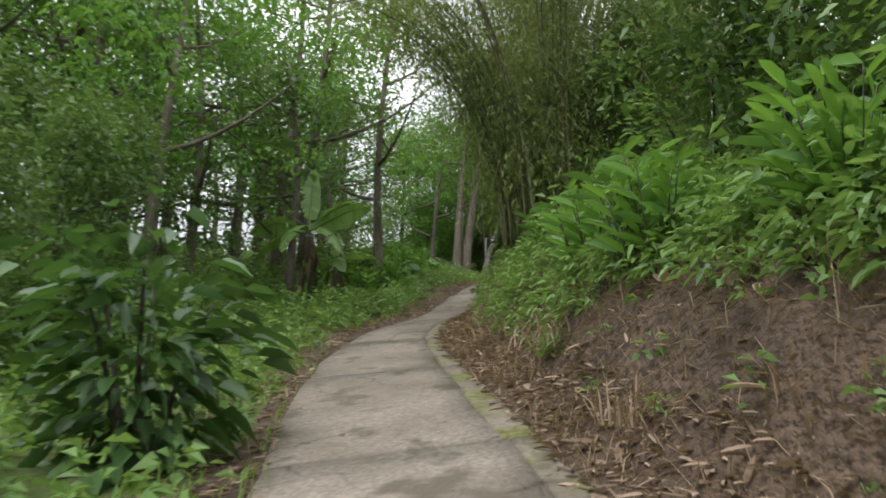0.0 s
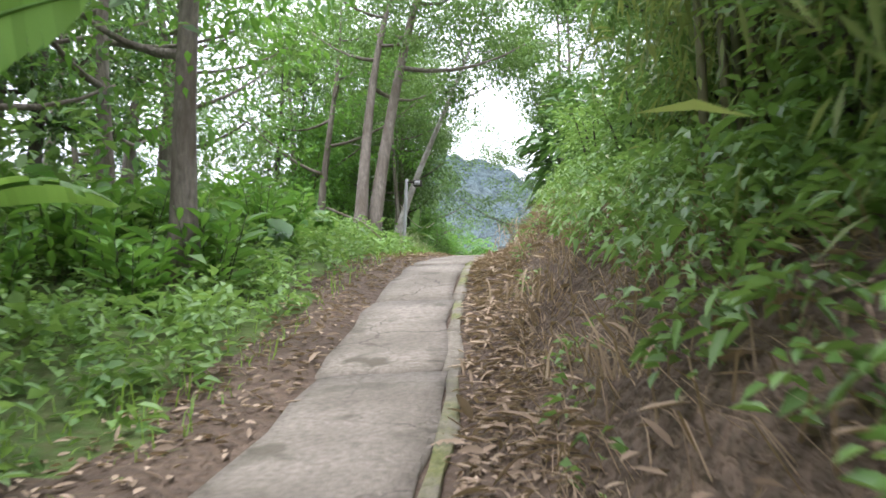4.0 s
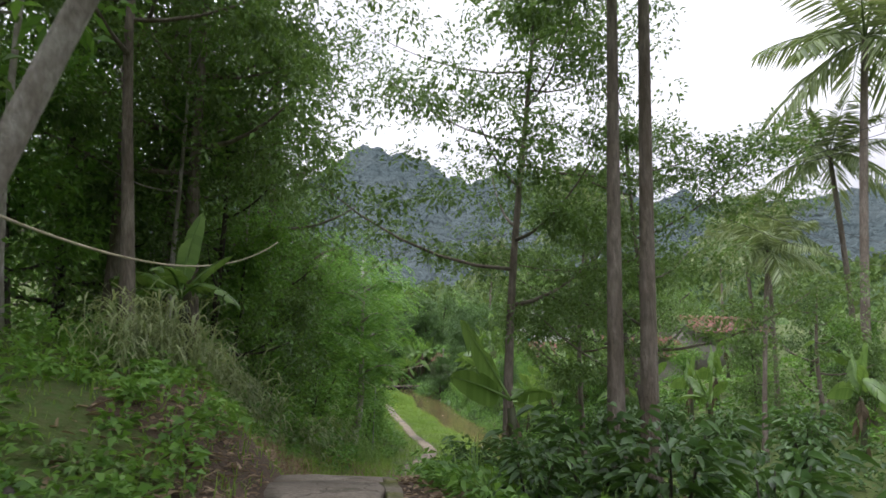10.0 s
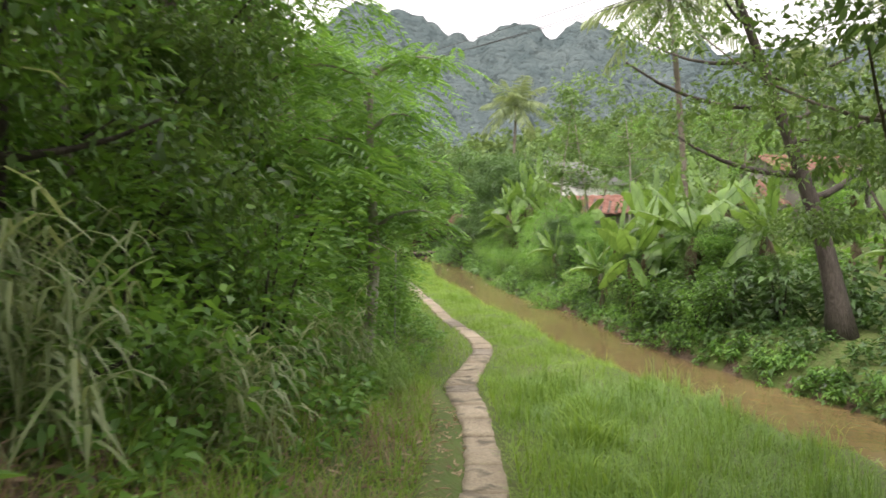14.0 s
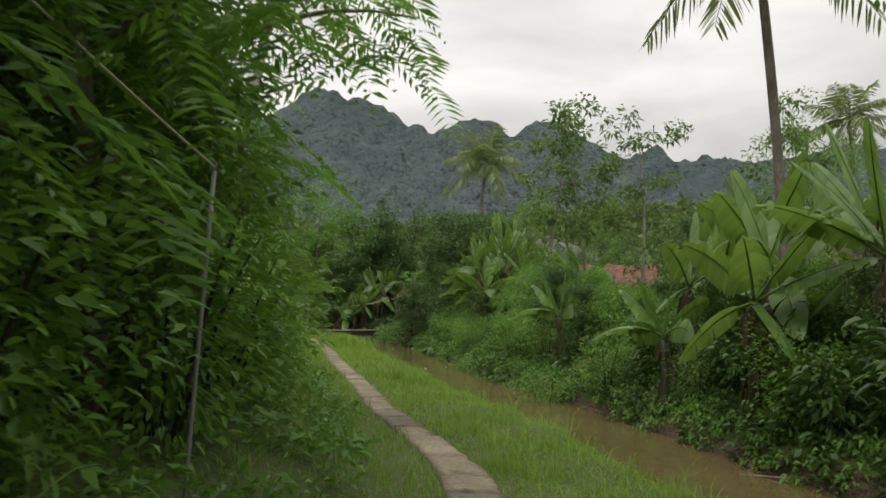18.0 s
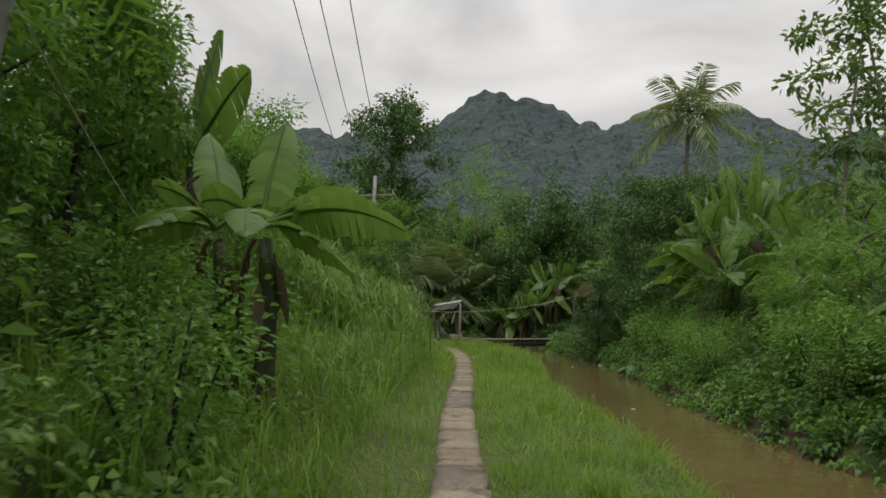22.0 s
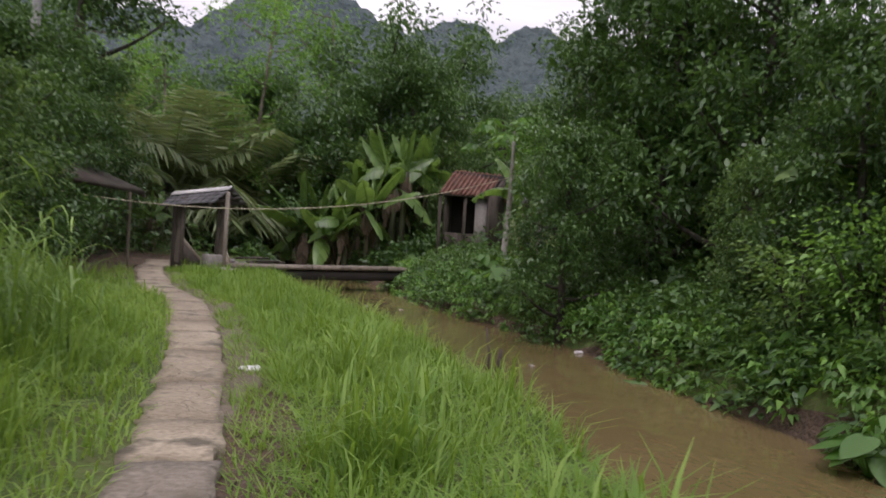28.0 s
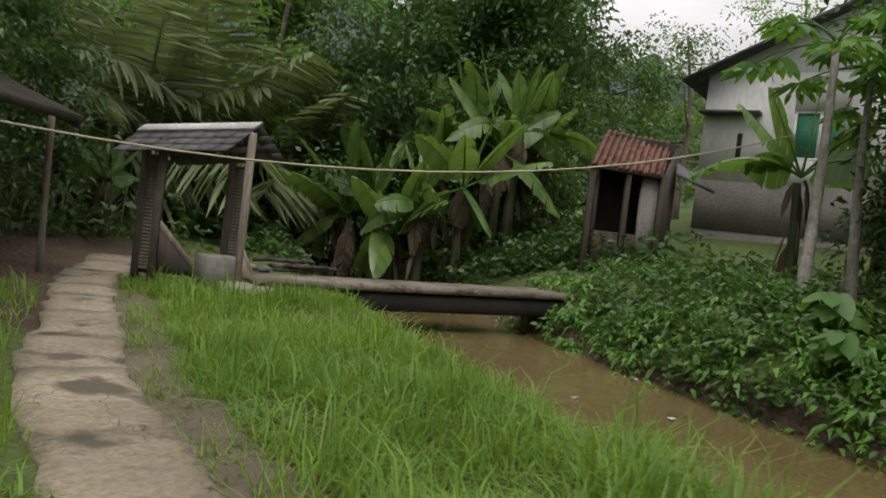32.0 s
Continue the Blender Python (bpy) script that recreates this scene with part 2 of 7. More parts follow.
M_WOOD = surface("weathered_wood", (0.2, 0.165, 0.125), (0.34, 0.3, 0.245), (0.11, 0.09, 0.07), 0.85, 3, 40, 0.5, 0.006, (1, 1, 0.15))
M_DARK_WOOD = surface("dark_weathered_wood", (0.055, 0.045, 0.035), (0.1, 0.085, 0.065), (0.03, 0.025, 0.02), 0.85, 3, 40, 0.5, 0.006, (1, 1, 0.2))
M_SLAT = surface("slatted_grey_brown_wood", (0.095, 0.08, 0.06), (0.15, 0.13, 0.1), (0.06, 0.05, 0.04), 0.85, 3, 40, 0.5, 0.006, (1, 1, 0.2))
M_SHEET = surface("grey_roof_sheet", (0.07, 0.07, 0.072), (0.13, 0.13, 0.13), (0.05, 0.048, 0.045), 0.6, 3, 30, 0.3, 0.006)
M_TRIM = surface("pale_ridge_board", (0.42, 0.41, 0.39), (0.55, 0.54, 0.52), (0.3, 0.29, 0.27), 0.7, 4, 30, 0.3, 0.005)
M_TILE = surface("red_clay_tile", (0.17, 0.075, 0.052), (0.25, 0.125, 0.09), (0.09, 0.05, 0.038), 0.85, 2.5, 22, 0.4, 0.008)
M_PLASTER = surface("white_plaster", (0.72, 0.72, 0.7), (0.84, 0.84, 0.82), (0.62, 0.61, 0.58), 0.85, 0.9, 12, 0.2, 0.005, (1, 1, 0.4))
M_GREY_WALL = surface("grey_cement_wall", (0.2, 0.19, 0.17), (0.29, 0.27, 0.24), (0.14, 0.13, 0.11), 0.9, 1.5, 20, 0.4, 0.01)
M_WIRE = surface("cable_sheath", (0.03, 0.03, 0.03), (0.05, 0.05, 0.05), None, 0.6, 3, 30, 0.1, 0.001)
M_PALE_WIRE = surface("pale_rope", (0.42, 0.38, 0.27), (0.5, 0.46, 0.34), None, 0.8, 3, 60, 0.2, 0.001)
M_POLE = surface("galvanised_pole", (0.24, 0.24, 0.235), (0.36, 0.36, 0.35), (0.17, 0.165, 0.155), 0.55, 2, 20, 0.2, 0.004, (1, 1, 0.3))
M_GREEN_PAINT = surface("green_paint", (0.05, 0.22, 0.13), (0.08, 0.3, 0.19), (0.04, 0.14, 0.09), 0.6, 2, 20, 0.2, 0.003)
# Near black: dark parts, and the hut's inside, whose shade is in the colour.
M_DARK_AND_SHADED = surface("dark_and_shaded_surface", (0.02, 0.018, 0.015), (0.035, 0.03, 0.026), None, 0.9, 2, 20, 0.2, 0.004)
M_LITTERBAG = surface("pale_scrap", (0.5, 0.5, 0.48), (0.62, 0.6, 0.57), None, 0.6, 8, 40, 0.3, 0.004)
M_STONE = surface("river_stone", (0.17, 0.16, 0.145), (0.28, 0.26, 0.235), (0.1, 0.095, 0.085), 0.85, 6, 30, 0.5, 0.01)
# Distance haze is put into these colours: blue-grey mountain, paler green hill.
M_HAZY_HILL = surface("haze_tinted_forest_hill", (0.085, 0.112, 0.112), (0.118, 0.146, 0.142), (0.064, 0.087, 0.09), 1.0, 0.05, 0.3, 1.0, 3.0, spec=0.0)
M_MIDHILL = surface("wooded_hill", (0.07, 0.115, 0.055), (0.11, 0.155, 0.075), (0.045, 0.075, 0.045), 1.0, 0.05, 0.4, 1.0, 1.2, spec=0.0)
M_HAZY_FARWOOD = leafy("haze_tinted_wood_leaf", (0.042, 0.062, 0.064), (0.054, 0.075, 0.076), (0.068, 0.09, 0.088), 0.95, 0.0, 0.0)
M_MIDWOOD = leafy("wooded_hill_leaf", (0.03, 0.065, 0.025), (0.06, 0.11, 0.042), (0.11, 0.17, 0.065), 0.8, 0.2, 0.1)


def water_material():
    m, n, l, p = shader("muddy_canal_water")
    big = noised(n, l, 0.35, 0.35, 0.65, 4)
    l.new(mixed(n, l, big, (0.115, 0.086, 0.036), (0.15, 0.112, 0.05)), p.inputs["Base Color"])
    p.inputs["Roughness"].default_value, p.inputs["IOR"].default_value = 0.09, 1.33
    bp = n.new("ShaderNodeBump")
    bp.inputs["Strength"].default_value, bp.inputs["Distance"].default_value = 0.25, 0.03
    l.new(noised(n, l, 3.0, 0.3, 0.7, 4, (1.0, 0.6, 1.0)), bp.inputs["Height"])
    l.new(bp.outputs["Normal"], p.inputs["Normal"])
    return m


M_WATER = water_material()


# ---- building helpers ----
rng = np.random.default_rng(7)
UP = np.array([0.0, 0.0, 1.0])


def quads(name, v, f, material, smooth=False):
    """A mesh from arrays of places and four-cornered faces."""
    me = bpy.data.meshes.new(name)
    v, f = np.asarray(v, np.float32), np.asarray(f, np.int32)
    me.vertices.add(len(v))
    me.vertices.foreach_set("co", v.ravel())
    me.loops.add(f.size)
    me.loops.foreach_set("vertex_index", f.ravel())
    me.polygons.add(len(f))
    me.polygons.foreach_set("loop_start", np.arange(0, f.size, f.shape[1], dtype=np.int32))
    if smooth:
        me.polygons.foreach_set("use_smooth", np.ones(len(f), bool))
    me.materials.append(material)
    me.update(calc_edges=True)
    return me


def joined(pieces):
    vs, fs, at = [], [], 0
    for v, f in pieces:
        vs.append(v)
        fs.append(np.asarray(f) + at)
        at += len(v)
    return np.concatenate(vs), np.concatenate(fs)


def part(name, me, parent, label=""):
    ob = new(name, me)
    ob.parent = parent
    if label:
        tagged(ob, label)
    return ob


def unit(a):
    return a / np.maximum(np.linalg.norm(a, axis=-1, keepdims=True), 1e-9)


def tube(points, radii, sides=8, closed=True):
    """A tapered round stem along points."""
    p = np.asarray(points, float)
    r = np.broadcast_to(np.asarray(radii, float), (len(p),))
    t = unit(np.gradient(p, axis=0))
    ref = np.where(np.abs(t[:, 2:3]) > 0.9, np.array([[1.0, 0, 0]]), np.array([[0, 0, 1.0]]))
    a = unit(np.cross(ref, t))
    for i in range(1, len(p)):
        a[i] = unit(a[i - 1] - t[i] * np.dot(a[i - 1], t[i]))
    b = np.cross(t, a)
    ang = np.linspace(0, 2 * np.pi, sides, endpoint=False)
    v = p[:, None] + r[:, None, None] * (np.cos(ang)[None, :, None] * a[:, None] + np.sin(ang)[None, :, None] * b[:, None])
    i, j = np.meshgrid(np.arange(len(p) - 1), np.arange(sides), indexing="ij")
    k = (j + 1) % sides
    f = np.stack([i * sides + j, i * sides + k, (i + 1) * sides + k, (i + 1) * sides + j], -1).reshape(-1, 4)
    v = v.reshape(-1, 3)
    if closed:
        n = len(v)
        v = np.concatenate([v, p[:1], p[-1:]])
        m = (len(p) - 1) * sides
        f = np.concatenate([f, [[n + 1, m + j, m + (j + 1) % sides, m + (j + 2) % sides] for j in range(0, sides, 2)],
                            [[n, (j + 2) % sides, (j + 1) % sides, j] for j in range(0, sides, 2)]])
    return v, f


def curve_points(a, b, sag=0.0, n=9, bow=(0, 0, 0)):
    s = np.linspace(0, 1, n)[:, None]
    p = np.asarray(a, float) * (1 - s) + np.asarray(b, float) * s
    return p + (np.asarray(bow, float) - np.array([0, 0, sag])) * (4 * s * (1 - s))


def box(x0, y0, z0, x1, y1, z1, bevel=0.0):
    """A block with its edges taken off."""
    b = min(bevel, 0.45 * min(x1 - x0, y1 - y0, z1 - z0))
    if b <= 0:
        v = np.array([(x, y, z) for z in (z0, z1) for y in (y0, y1) for x in (x0, x1)], float)
        return v, np.array([[0, 2, 3, 1], [4, 5, 7, 6], [0, 1, 5, 4], [1, 3, 7, 5], [3, 2, 6, 7], [2, 0, 4, 6]])
    ring = lambda i, z: [(x0 + i, y0 + b, z), (x0 + b, y0 + i, z), (x1 - b, y0 + i, z), (x1 - i, y0 + b, z), (x1 - i, y1 - b, z), (x1 - b, y1 - i, z), (x0 + b, y1 - i, z), (x0 + i, y1 - b, z)]  # noqa: E731
    rows = [(b, z0), (0, z0 + b), (0, z1 - b), (b, z1)]
    v = np.array([q for i, z in rows for q in ring(i, z)], float)
    f = [[r * 8 + j, r * 8 + (j + 1) % 8, r * 8 + 8 + (j + 1) % 8, r * 8 + 8 + j] for r in range(3) for j in range(8)]
    f += [[7, 6, 1, 0], [6, 5, 2, 1], [5, 4, 3, 2], [24, 25, 30, 31], [25, 26, 29, 30], [26, 27, 28, 29]]
    return v, np.array(f)


def turned(vf, rz=0.0, at=(0, 0, 0), rx=0.0, ry=0.0):
    m = np.array(Euler((radians(rx), radians(ry), radians(rz))).to_matrix())
    return vf[0] @ m.T + np.asarray(at, float), vf[1]


def leaves(p, d, length, width, droop=0.2, fold=0.12, roll=None, coarse=False):
    """Pointed folded leaves: where each starts, the way it points, its size."""
    n = len(p)
    d = unit(d)
    ref = rng.normal(size=(n, 3)) * (0.5 if roll is None else roll) + UP
    s = unit(np.cross(d, ref))
    w = np.cross(s, d)
    length, width = np.broadcast_to(length, n)[:, None], np.broadcast_to(width, n)[:, None]
    tip = p + d * length - UP * droop * length
    if coarse:
        mid = p + d * length * 0.45
        left, right = mid + s * width / 2 + w * fold * width, mid - s * width / 2 + w * fold * width
        return np.stack([p, right, tip, left], 1).reshape(-1, 3), np.arange(4 * n).reshape(-1, 4)
    a, b = p + d * length * 0.28 + w * fold * width, p + d * length * 0.68 + w * fold * width - UP * droop * length * 0.4
    sa, sb = s * width * 0.48, s * width * 0.4
    v = np.stack([p, a - sa, b - sb, tip, b + sb, a + sa], 1).reshape(-1, 3)
    i = np.arange(n)[:, None] * 6
    return v, np.concatenate([i + [0, 1, 2, 3], i + [0, 3, 4, 5]])


def blades(p, height, lean, width, curl=0.5, short=False):
    """Grass blades that bend over."""
    n = len(p)
    az = rng.uniform(0, 2 * np.pi, n)
    out = np.stack([np.cos(az), np.sin(az), 0 * az], 1)
    s = np.stack([-np.sin(az), np.cos(az), 0 * az], 1)
    h, le, w = (np.broadcast_to(x, n)[:, None] for x in (height, lean, width))
    if short:
        tip = p + UP * h * 0.85 + out * le
        v = np.stack([p - s * w / 2, p + s * w / 2, tip + s * w * 0.1, tip - s * w * 0.1], 1).reshape(-1, 3)
        return v, np.arange(4 * n).reshape(-1, 4)
    mid = p + UP * h * 0.62 + out * le * 0.35
    tip = p + UP * h * (1 - 0.25 * curl) + out * le
    v = np.stack([p - s * w / 2, p + s * w / 2, mid - s * w * 0.4, mid + s * w * 0.4, tip - s * w * 0.04, tip + s * w * 0.04], 1).reshape(-1, 3)
    i = np.arange(n)[:, None] * 6
    return v, np.concatenate([i + [0, 1, 3, 2], i + [2, 3, 5, 4]])


def sphere_way(n, up=0.0):
    d = unit(rng.normal(size=(n, 3)))
    d[:, 2] += up
    return unit(d)


# ---- the lie of the land ----
# Path: y, x of its middle, half width, height.
WAY = np.array([
    (-50, 11.4, 0.72, -3.75), (-44, 8.8, 0.72, -2.62), (-40, 7.0, 0.72, -1.87), (-36.6, 5.45, 0.7, -1.19), (-33.5, 4.02, 0.66, -0.55),
    (-31.5, 3.22, 0.58, -0.15), (-29.6, 2.8, 0.48, 0.25), (-27.5, 2.62, 0.42, 0.64), (-25.2, 2.34, 0.38, 1.23), (-23.5, 2.2, 0.36, 1.68),
    (-21.6, 2.06, 0.34, 2.02), (-18.3, 1.98, 0.34, 2.46), (-15.4, 1.7, 0.38, 2.64), (-13.2, 1.44, 0.43, 2.68), (-11.5, 1.1, 0.48, 2.66), (-10.0, 0.8, 0.5, 2.5),
    (-8.2, 0.42, 0.46, 2.02), (-6.0, 0.4, 0.36, 1.5), (-4.0, 0.52, 0.25, 0.98), (-1.5, 0.52, 0.18, 0.71), (0.8, 0.34, 0.19, 0.64),
    (2.6, 0.1, 0.24, 0.56), (4.2, 0.24, 0.2, 0.51), (5.8, 0.38, 0.18, 0.51), (7.2, 0.15, 0.17, 0.51), (10.0, -0.6, 0.16, 0.51),
    (12.0, -1.0, 0.16, 0.51), (17.4, -2.2, 0.155, 0.5), (20.2, -2.76, 0.155, 0.49), (22.0, -3.1, 0.155, 0.46), (27.0, -4.15, 0.19, 0.35),
    (29.2, -4.66, 0.2, 0.34), (31.2, -5.2, 0.22, 0.33), (33.8, -6.06, 0.24, 0.32), (35.4, -6.9, 0.25, 0.32), (36.8, -7.4, 0.24, 0.32),
    (39.0, -8.2, 0.24, 0.33), (41.0, -8.6, 0.3, 0.36), (44.0, -9.6, 0.3, 0.5), (50.0, -12, 0.3, 0.8)])
# Canal: y, near edge, far edge.
CANAL = np.array([
    (-60, 18, 21), (-20, 11.5, 14.2), (-10, 8.6, 11.0), (0, 4.9, 7.2), (5, 2.9, 5.2), (7.5, 2.1, 4.3), (9.7, 1.75, 3.7), (11.4, 1.3, 3.4),
    (14.4, 0.45, 2.75), (17.6, -0.15, 1.85), (20, -0.8, 1.15), (22.2, -1.4, 0.72), (24, -1.8, 0.3), (26.5, -2.05, -0.02), (29, -2.35, -0.42),
    (31, -2.8, -0.78), (33, -3.38, -1.18), (34.5, -3.95, -1.56), (36.3, -4.58, -2.45), (38.2, -5.2, -3.05), (41.2, -6.1, -3.85), (46, -7.5, -5.2), (60, -11, -8.6)])


def curve_at(table, y, col):
    y = np.asarray(y, float)
    k = np.clip(np.searchsorted(table[:, 0], y) - 1, 1, len(table) - 3)
    y0, y1 = table[k, 0], table[k + 1, 0]
    m0 = (table[k + 1, col] - table[k - 1, col]) / (table[k + 1, 0] - table[k - 1, 0])
    m1 = (table[k + 2, col] - table[k, col]) / (table[k + 2, 0] - table[k, 0])
    h = y1 - y0
    s = np.clip((y - y0) / h, -0.5, 1.5)
    s2, s3 = s * s, s * s * s
    return (2 * s3 - 3 * s2 + 1) * table[k, col] + (s3 - 2 * s2 + s) * h * m0 + (3 * s2 - 2 * s3) * table[k + 1, col] + (s3 - s2) * h * m1


def way_x(y):
    return curve_at(WAY, y, 1)


def way_w(y):
    return curve_at(WAY, y, 2)


def way_z(y):
    return curve_at(WAY, y, 3)


def canal_l(y):
    return curve_at(CANAL, y, 1)


def canal_r(y):
    return curve_at(CANAL, y, 2)


def ease(a, b, x):
    s = np.clip((x - a) / (b - a), 0, 1)
    return s * s * (3 - 2 * s)


def wobble(x, y, k=1.0, seed=0.0):
    return (np.sin(1.3 * k * x + 1.7 * k * y + seed) + np.sin(-2.1 * k * x + 0.9 * k * y + 2 * seed) + np.sin(0.6 * k * x - 2.6 * k * y + 3 * seed)) / 3


# Slope beside the path on the hill side: y, then rise at 0.8, 1.6, 3, 6, 12 and 30 m.
HILL_SIDE = np.array([
    (-60, 0.0, 0.2, 0.4, 0.6, 0.9, 2.0), (-36, 0.0, 0.1, 0.3, 0.5, 0.8, 2.0), (-30, 0.02, 0.12, 0.3, 0.6, 1.0, 2.5), (-22, 0.05, 0.35, 0.7, 1.1, 1.8, 4.0),
    (-15, 0.0, 0.1, 0.3, 0.6, 1.5, 5.0), (-13, 0.08, 0.25, 0.45, 0.8, 1.7, 5.5), (-11.6, 0.5, 0.72, 0.95, 1.3, 2.2, 6.0), (-10.2, 0.72, 1.0, 1.25, 1.7, 2.7, 7.0), (-8, 0.6, 1.0, 1.4, 2.0, 3.2, 8.0), (-5, 0.45, 0.95, 1.45, 2.1, 3.6, 8.5), (-2, 0.45, 1.0, 1.5, 2.3, 4.0, 9.0),
    (2, 0.15, 0.4, 0.8, 1.9, 4.0, 10.0), (10, 0.1, 0.3, 0.9, 2.2, 4.6, 11.0), (17, 0.12, 0.4, 1.1, 2.4, 4.6, 11.0), (22, 0.18, 0.6, 1.4, 2.6, 4.5, 10.0),
    (27, 0.15, 0.55, 1.2, 2.2, 3.6, 8.0), (32, 0.05, 0.15, 0.5, 1.2, 2.5, 6.0), (36, 0.0, 0.02, 0.1, 0.5, 1.5, 5.0), (40, 0.0, 0.0, 0.05, 0.3, 1.2, 5.0), (60, 0.0, 0.1, 0.3, 0.8, 2.0, 6.0)])


def land(x, y):
    """Height of the ground."""
    x, y = np.asarray(x, float), np.asarray(y, float)
    px, pz, hw = way_x(y), way_z(y), way_w(y)
    d = x - px
    # Hill side.
    a = np.maximum(-d - hw * 0.9, 0)
    cols = [np.interp(y, HILL_SIDE[:, 0], HILL_SIDE[:, i]) for i in range(1, 7)]
    marks = (0.0, 0.8, 1.6, 3.0, 6.0, 12.0, 30.0)
    rise = np.zeros_like(d)
    for i in range(6):
        lo = cols[i - 1] if i else 0.0
        rise = np.where((a >= marks[i]) & (a < marks[i + 1]), lo + (cols[i] - lo) * (a - marks[i]) / (marks[i + 1] - marks[i]), rise)
    rise = np.where(a >= 30, cols[5] + 0.12 * (a - 30), rise)
    # Cut bank beside the upper path, on the other side.
    b = np.maximum(d - hw * 0.9, 0)
    cut = np.interp(b, (0, 0.32, 0.5, 0.78, 1.05, 1.5, 2.6, 6, 12, 30, 80), (0, 0.03, 0.16, 0.62, 0.84, 0.98, 1.15, 1.7, 2.5, 4, 8))
    cut *= np.interp(y, (-60, -37, -34.5, -32, -28, -24, -18, -15), (1.2, 1.1, 1.05, 0.8, 1.05, 0.85, 0.75, 0.35))
    # Canal side.
    cl, cr = canal_l(y), canal_r(y)
    top = np.maximum(pz - 0.02, 0.2)
    e = cl - x
    verge_w = np.maximum(cl - px - hw, 0.3)
    fall = ease(0.0, 1.0, np.clip(b / np.maximum(verge_w - 0.3, 0.2), 0, 1))
    low = np.minimum(0.38, top)
    verge = top * (1 - fall) + low * fall
    verge = np.where(e < 0.32, low - (0.32 - e) / 0.32 * (low + 0.12), verge)
    g = x - cr
    bank = np.interp(g, (0, 0.18, 0.5, 1.2, 3, 8, 20, 45, 90), (-0.1, 0.22, 0.5, 0.75, 0.95, 1.6, 3.4, 6.5, 11))
    bank *= np.interp(y, (-60, 0, 10, 25, 32, 40, 60), (0.9, 0.9, 1.0, 1.0, 1.0, 0.95, 1.0))
    canal_side = np.where(x < cl, verge, np.where(x < cr, -0.75 + 0.6 * (2 * np.abs(x - (cl + cr) / 2) / (cr - cl)) ** 4, bank))
    up = ease(-13.5, -16.5, y)
    right = (pz + cut) * up + canal_side * (1 - up)
    z = np.where(d < 0, pz + rise, right)
    rough = np.clip((np.abs(d) - hw - 0.1) / 0.8, 0, 1) * np.where((x > cl - 0.3) & (up < 0.5), np.clip(g - 0.1, 0, 1), 1)
    z = z + rough * (0.06 * wobble(x, y, 1.4, 1.0) + 0.12 * wobble(x, y, 0.4, 2.0) * np.clip(np.abs(d) / 6, 0, 1))
    # Under the slab the soil lies a little lower.
    return z - 0.045 * (1 - np.clip((np.abs(d) - hw) / 0.15, 0, 1)) + 0.25 * np.clip((y - 46) / 6, 0, 8)


def steps(ranges):
    out = [ranges[0][0]]
    for a, b, s in ranges:
        k = max(1, int(round((b - a) / s)))
        out += list(a + (b - a) * (np.arange(k) + 1) / k)
    return np.array(out)


ys = steps([(-700, -150, 90), (-150, -56, 12), (-56, -42, 1.2), (-42, 46, 0.3), (46, 60, 1.2), (60, 150, 12), (150, 700, 90)])
ds = steps([(-700, -120, 80), (-120, -30, 10), (-30, -9, 1.5), (-9, -3, 0.4), (-3, 3.2, 0.12), (3.2, 9, 0.3), (9, 30, 1.5), (30, 120, 10), (120, 700, 80)])
yy, dd = np.meshgrid(ys, ds, indexing="ij")
yc = np.clip(yy, -56, 60)
xx = way_x(yc) + dd
zz = land(np.clip(xx, -140, 140), yc)
ii, jj = np.meshgrid(np.arange(len(ys) - 1), np.arange(len(ds) - 1), indexing="ij")
base = ii * len(ds) + jj
gf = np.stack([base, base + 1, base + 1 + len(ds), base + len(ds)], -1).reshape(-1, 4)
ground_me = quads("ground", np.stack([xx, yy, zz], -1).reshape(-1, 3), gf, M_GROUND, True)
ground_me.materials.append(M_SOIL)
ym, dm = (yy[:-1, :-1] + yy[1:, 1:]) / 2, (dd[:-1, :-1] + dd[1:, 1:]) / 2
wob = 0.25 * wobble(dm * 2, ym, 1.6)
soil = ((ym < -15) & (dm > 0) & (dm < 1.75 + wob) | (ym < -10) & (dm < 0) & (dm > -1.0 + wob)
        | (ym >= -12) & (ym < -5) & (dm < 0) & (dm > -1.7 + wob) | (ym >= -15) & (ym < -9) & (dm > 0) & (dm < 0.9 + wob) | (ym >= -18.6) & (ym < -12) & (dm > 0) & (dm < 2.6 + 2 * wob)
        | (ym > 27) & (ym < 43) & (dm > 0) & (dm < 0.62 + wob * 0.4) | (ym > 36.5) & (ym < 43) & (np.abs(dm + 0.6) < 1.3 + wob))
cl_m, cr_m = canal_l(np.clip(ym, -56, 60)), canal_r(np.clip(ym, -56, 60))
xm = way_x(np.clip(ym, -56, 60)) + dm
soil |= (ym > -14) & (xm > cl_m - 0.12) & (xm < cr_m + 0.15)
ground_me.polygons.foreach_set("material_index", soil.astype(np.int32).ravel())
ground = tagged(new("ground", ground_me), "weedy soil ground with bare brown cut banks", "ground", kind="structure")

# Water.
wy = np.arange(-58, 59, 0.5)
wv = np.array([(x, y, 0.0) for y in wy for x in np.linspace(float(canal_l(y)) - 0.5, float(canal_r(y)) + 0.5, 5)])
wi, wj = np.meshgrid(np.arange(len(wy) - 1), np.arange(4), indexing="ij")
wb = (wi * 5 + wj).ravel()
tagged(new("water", quads("water", wv, np.stack([wb, wb + 1, wb + 6, wb + 5], -1), M_WATER, True)), "muddy brown water in a narrow irrigation canal", "water", kind="structure")


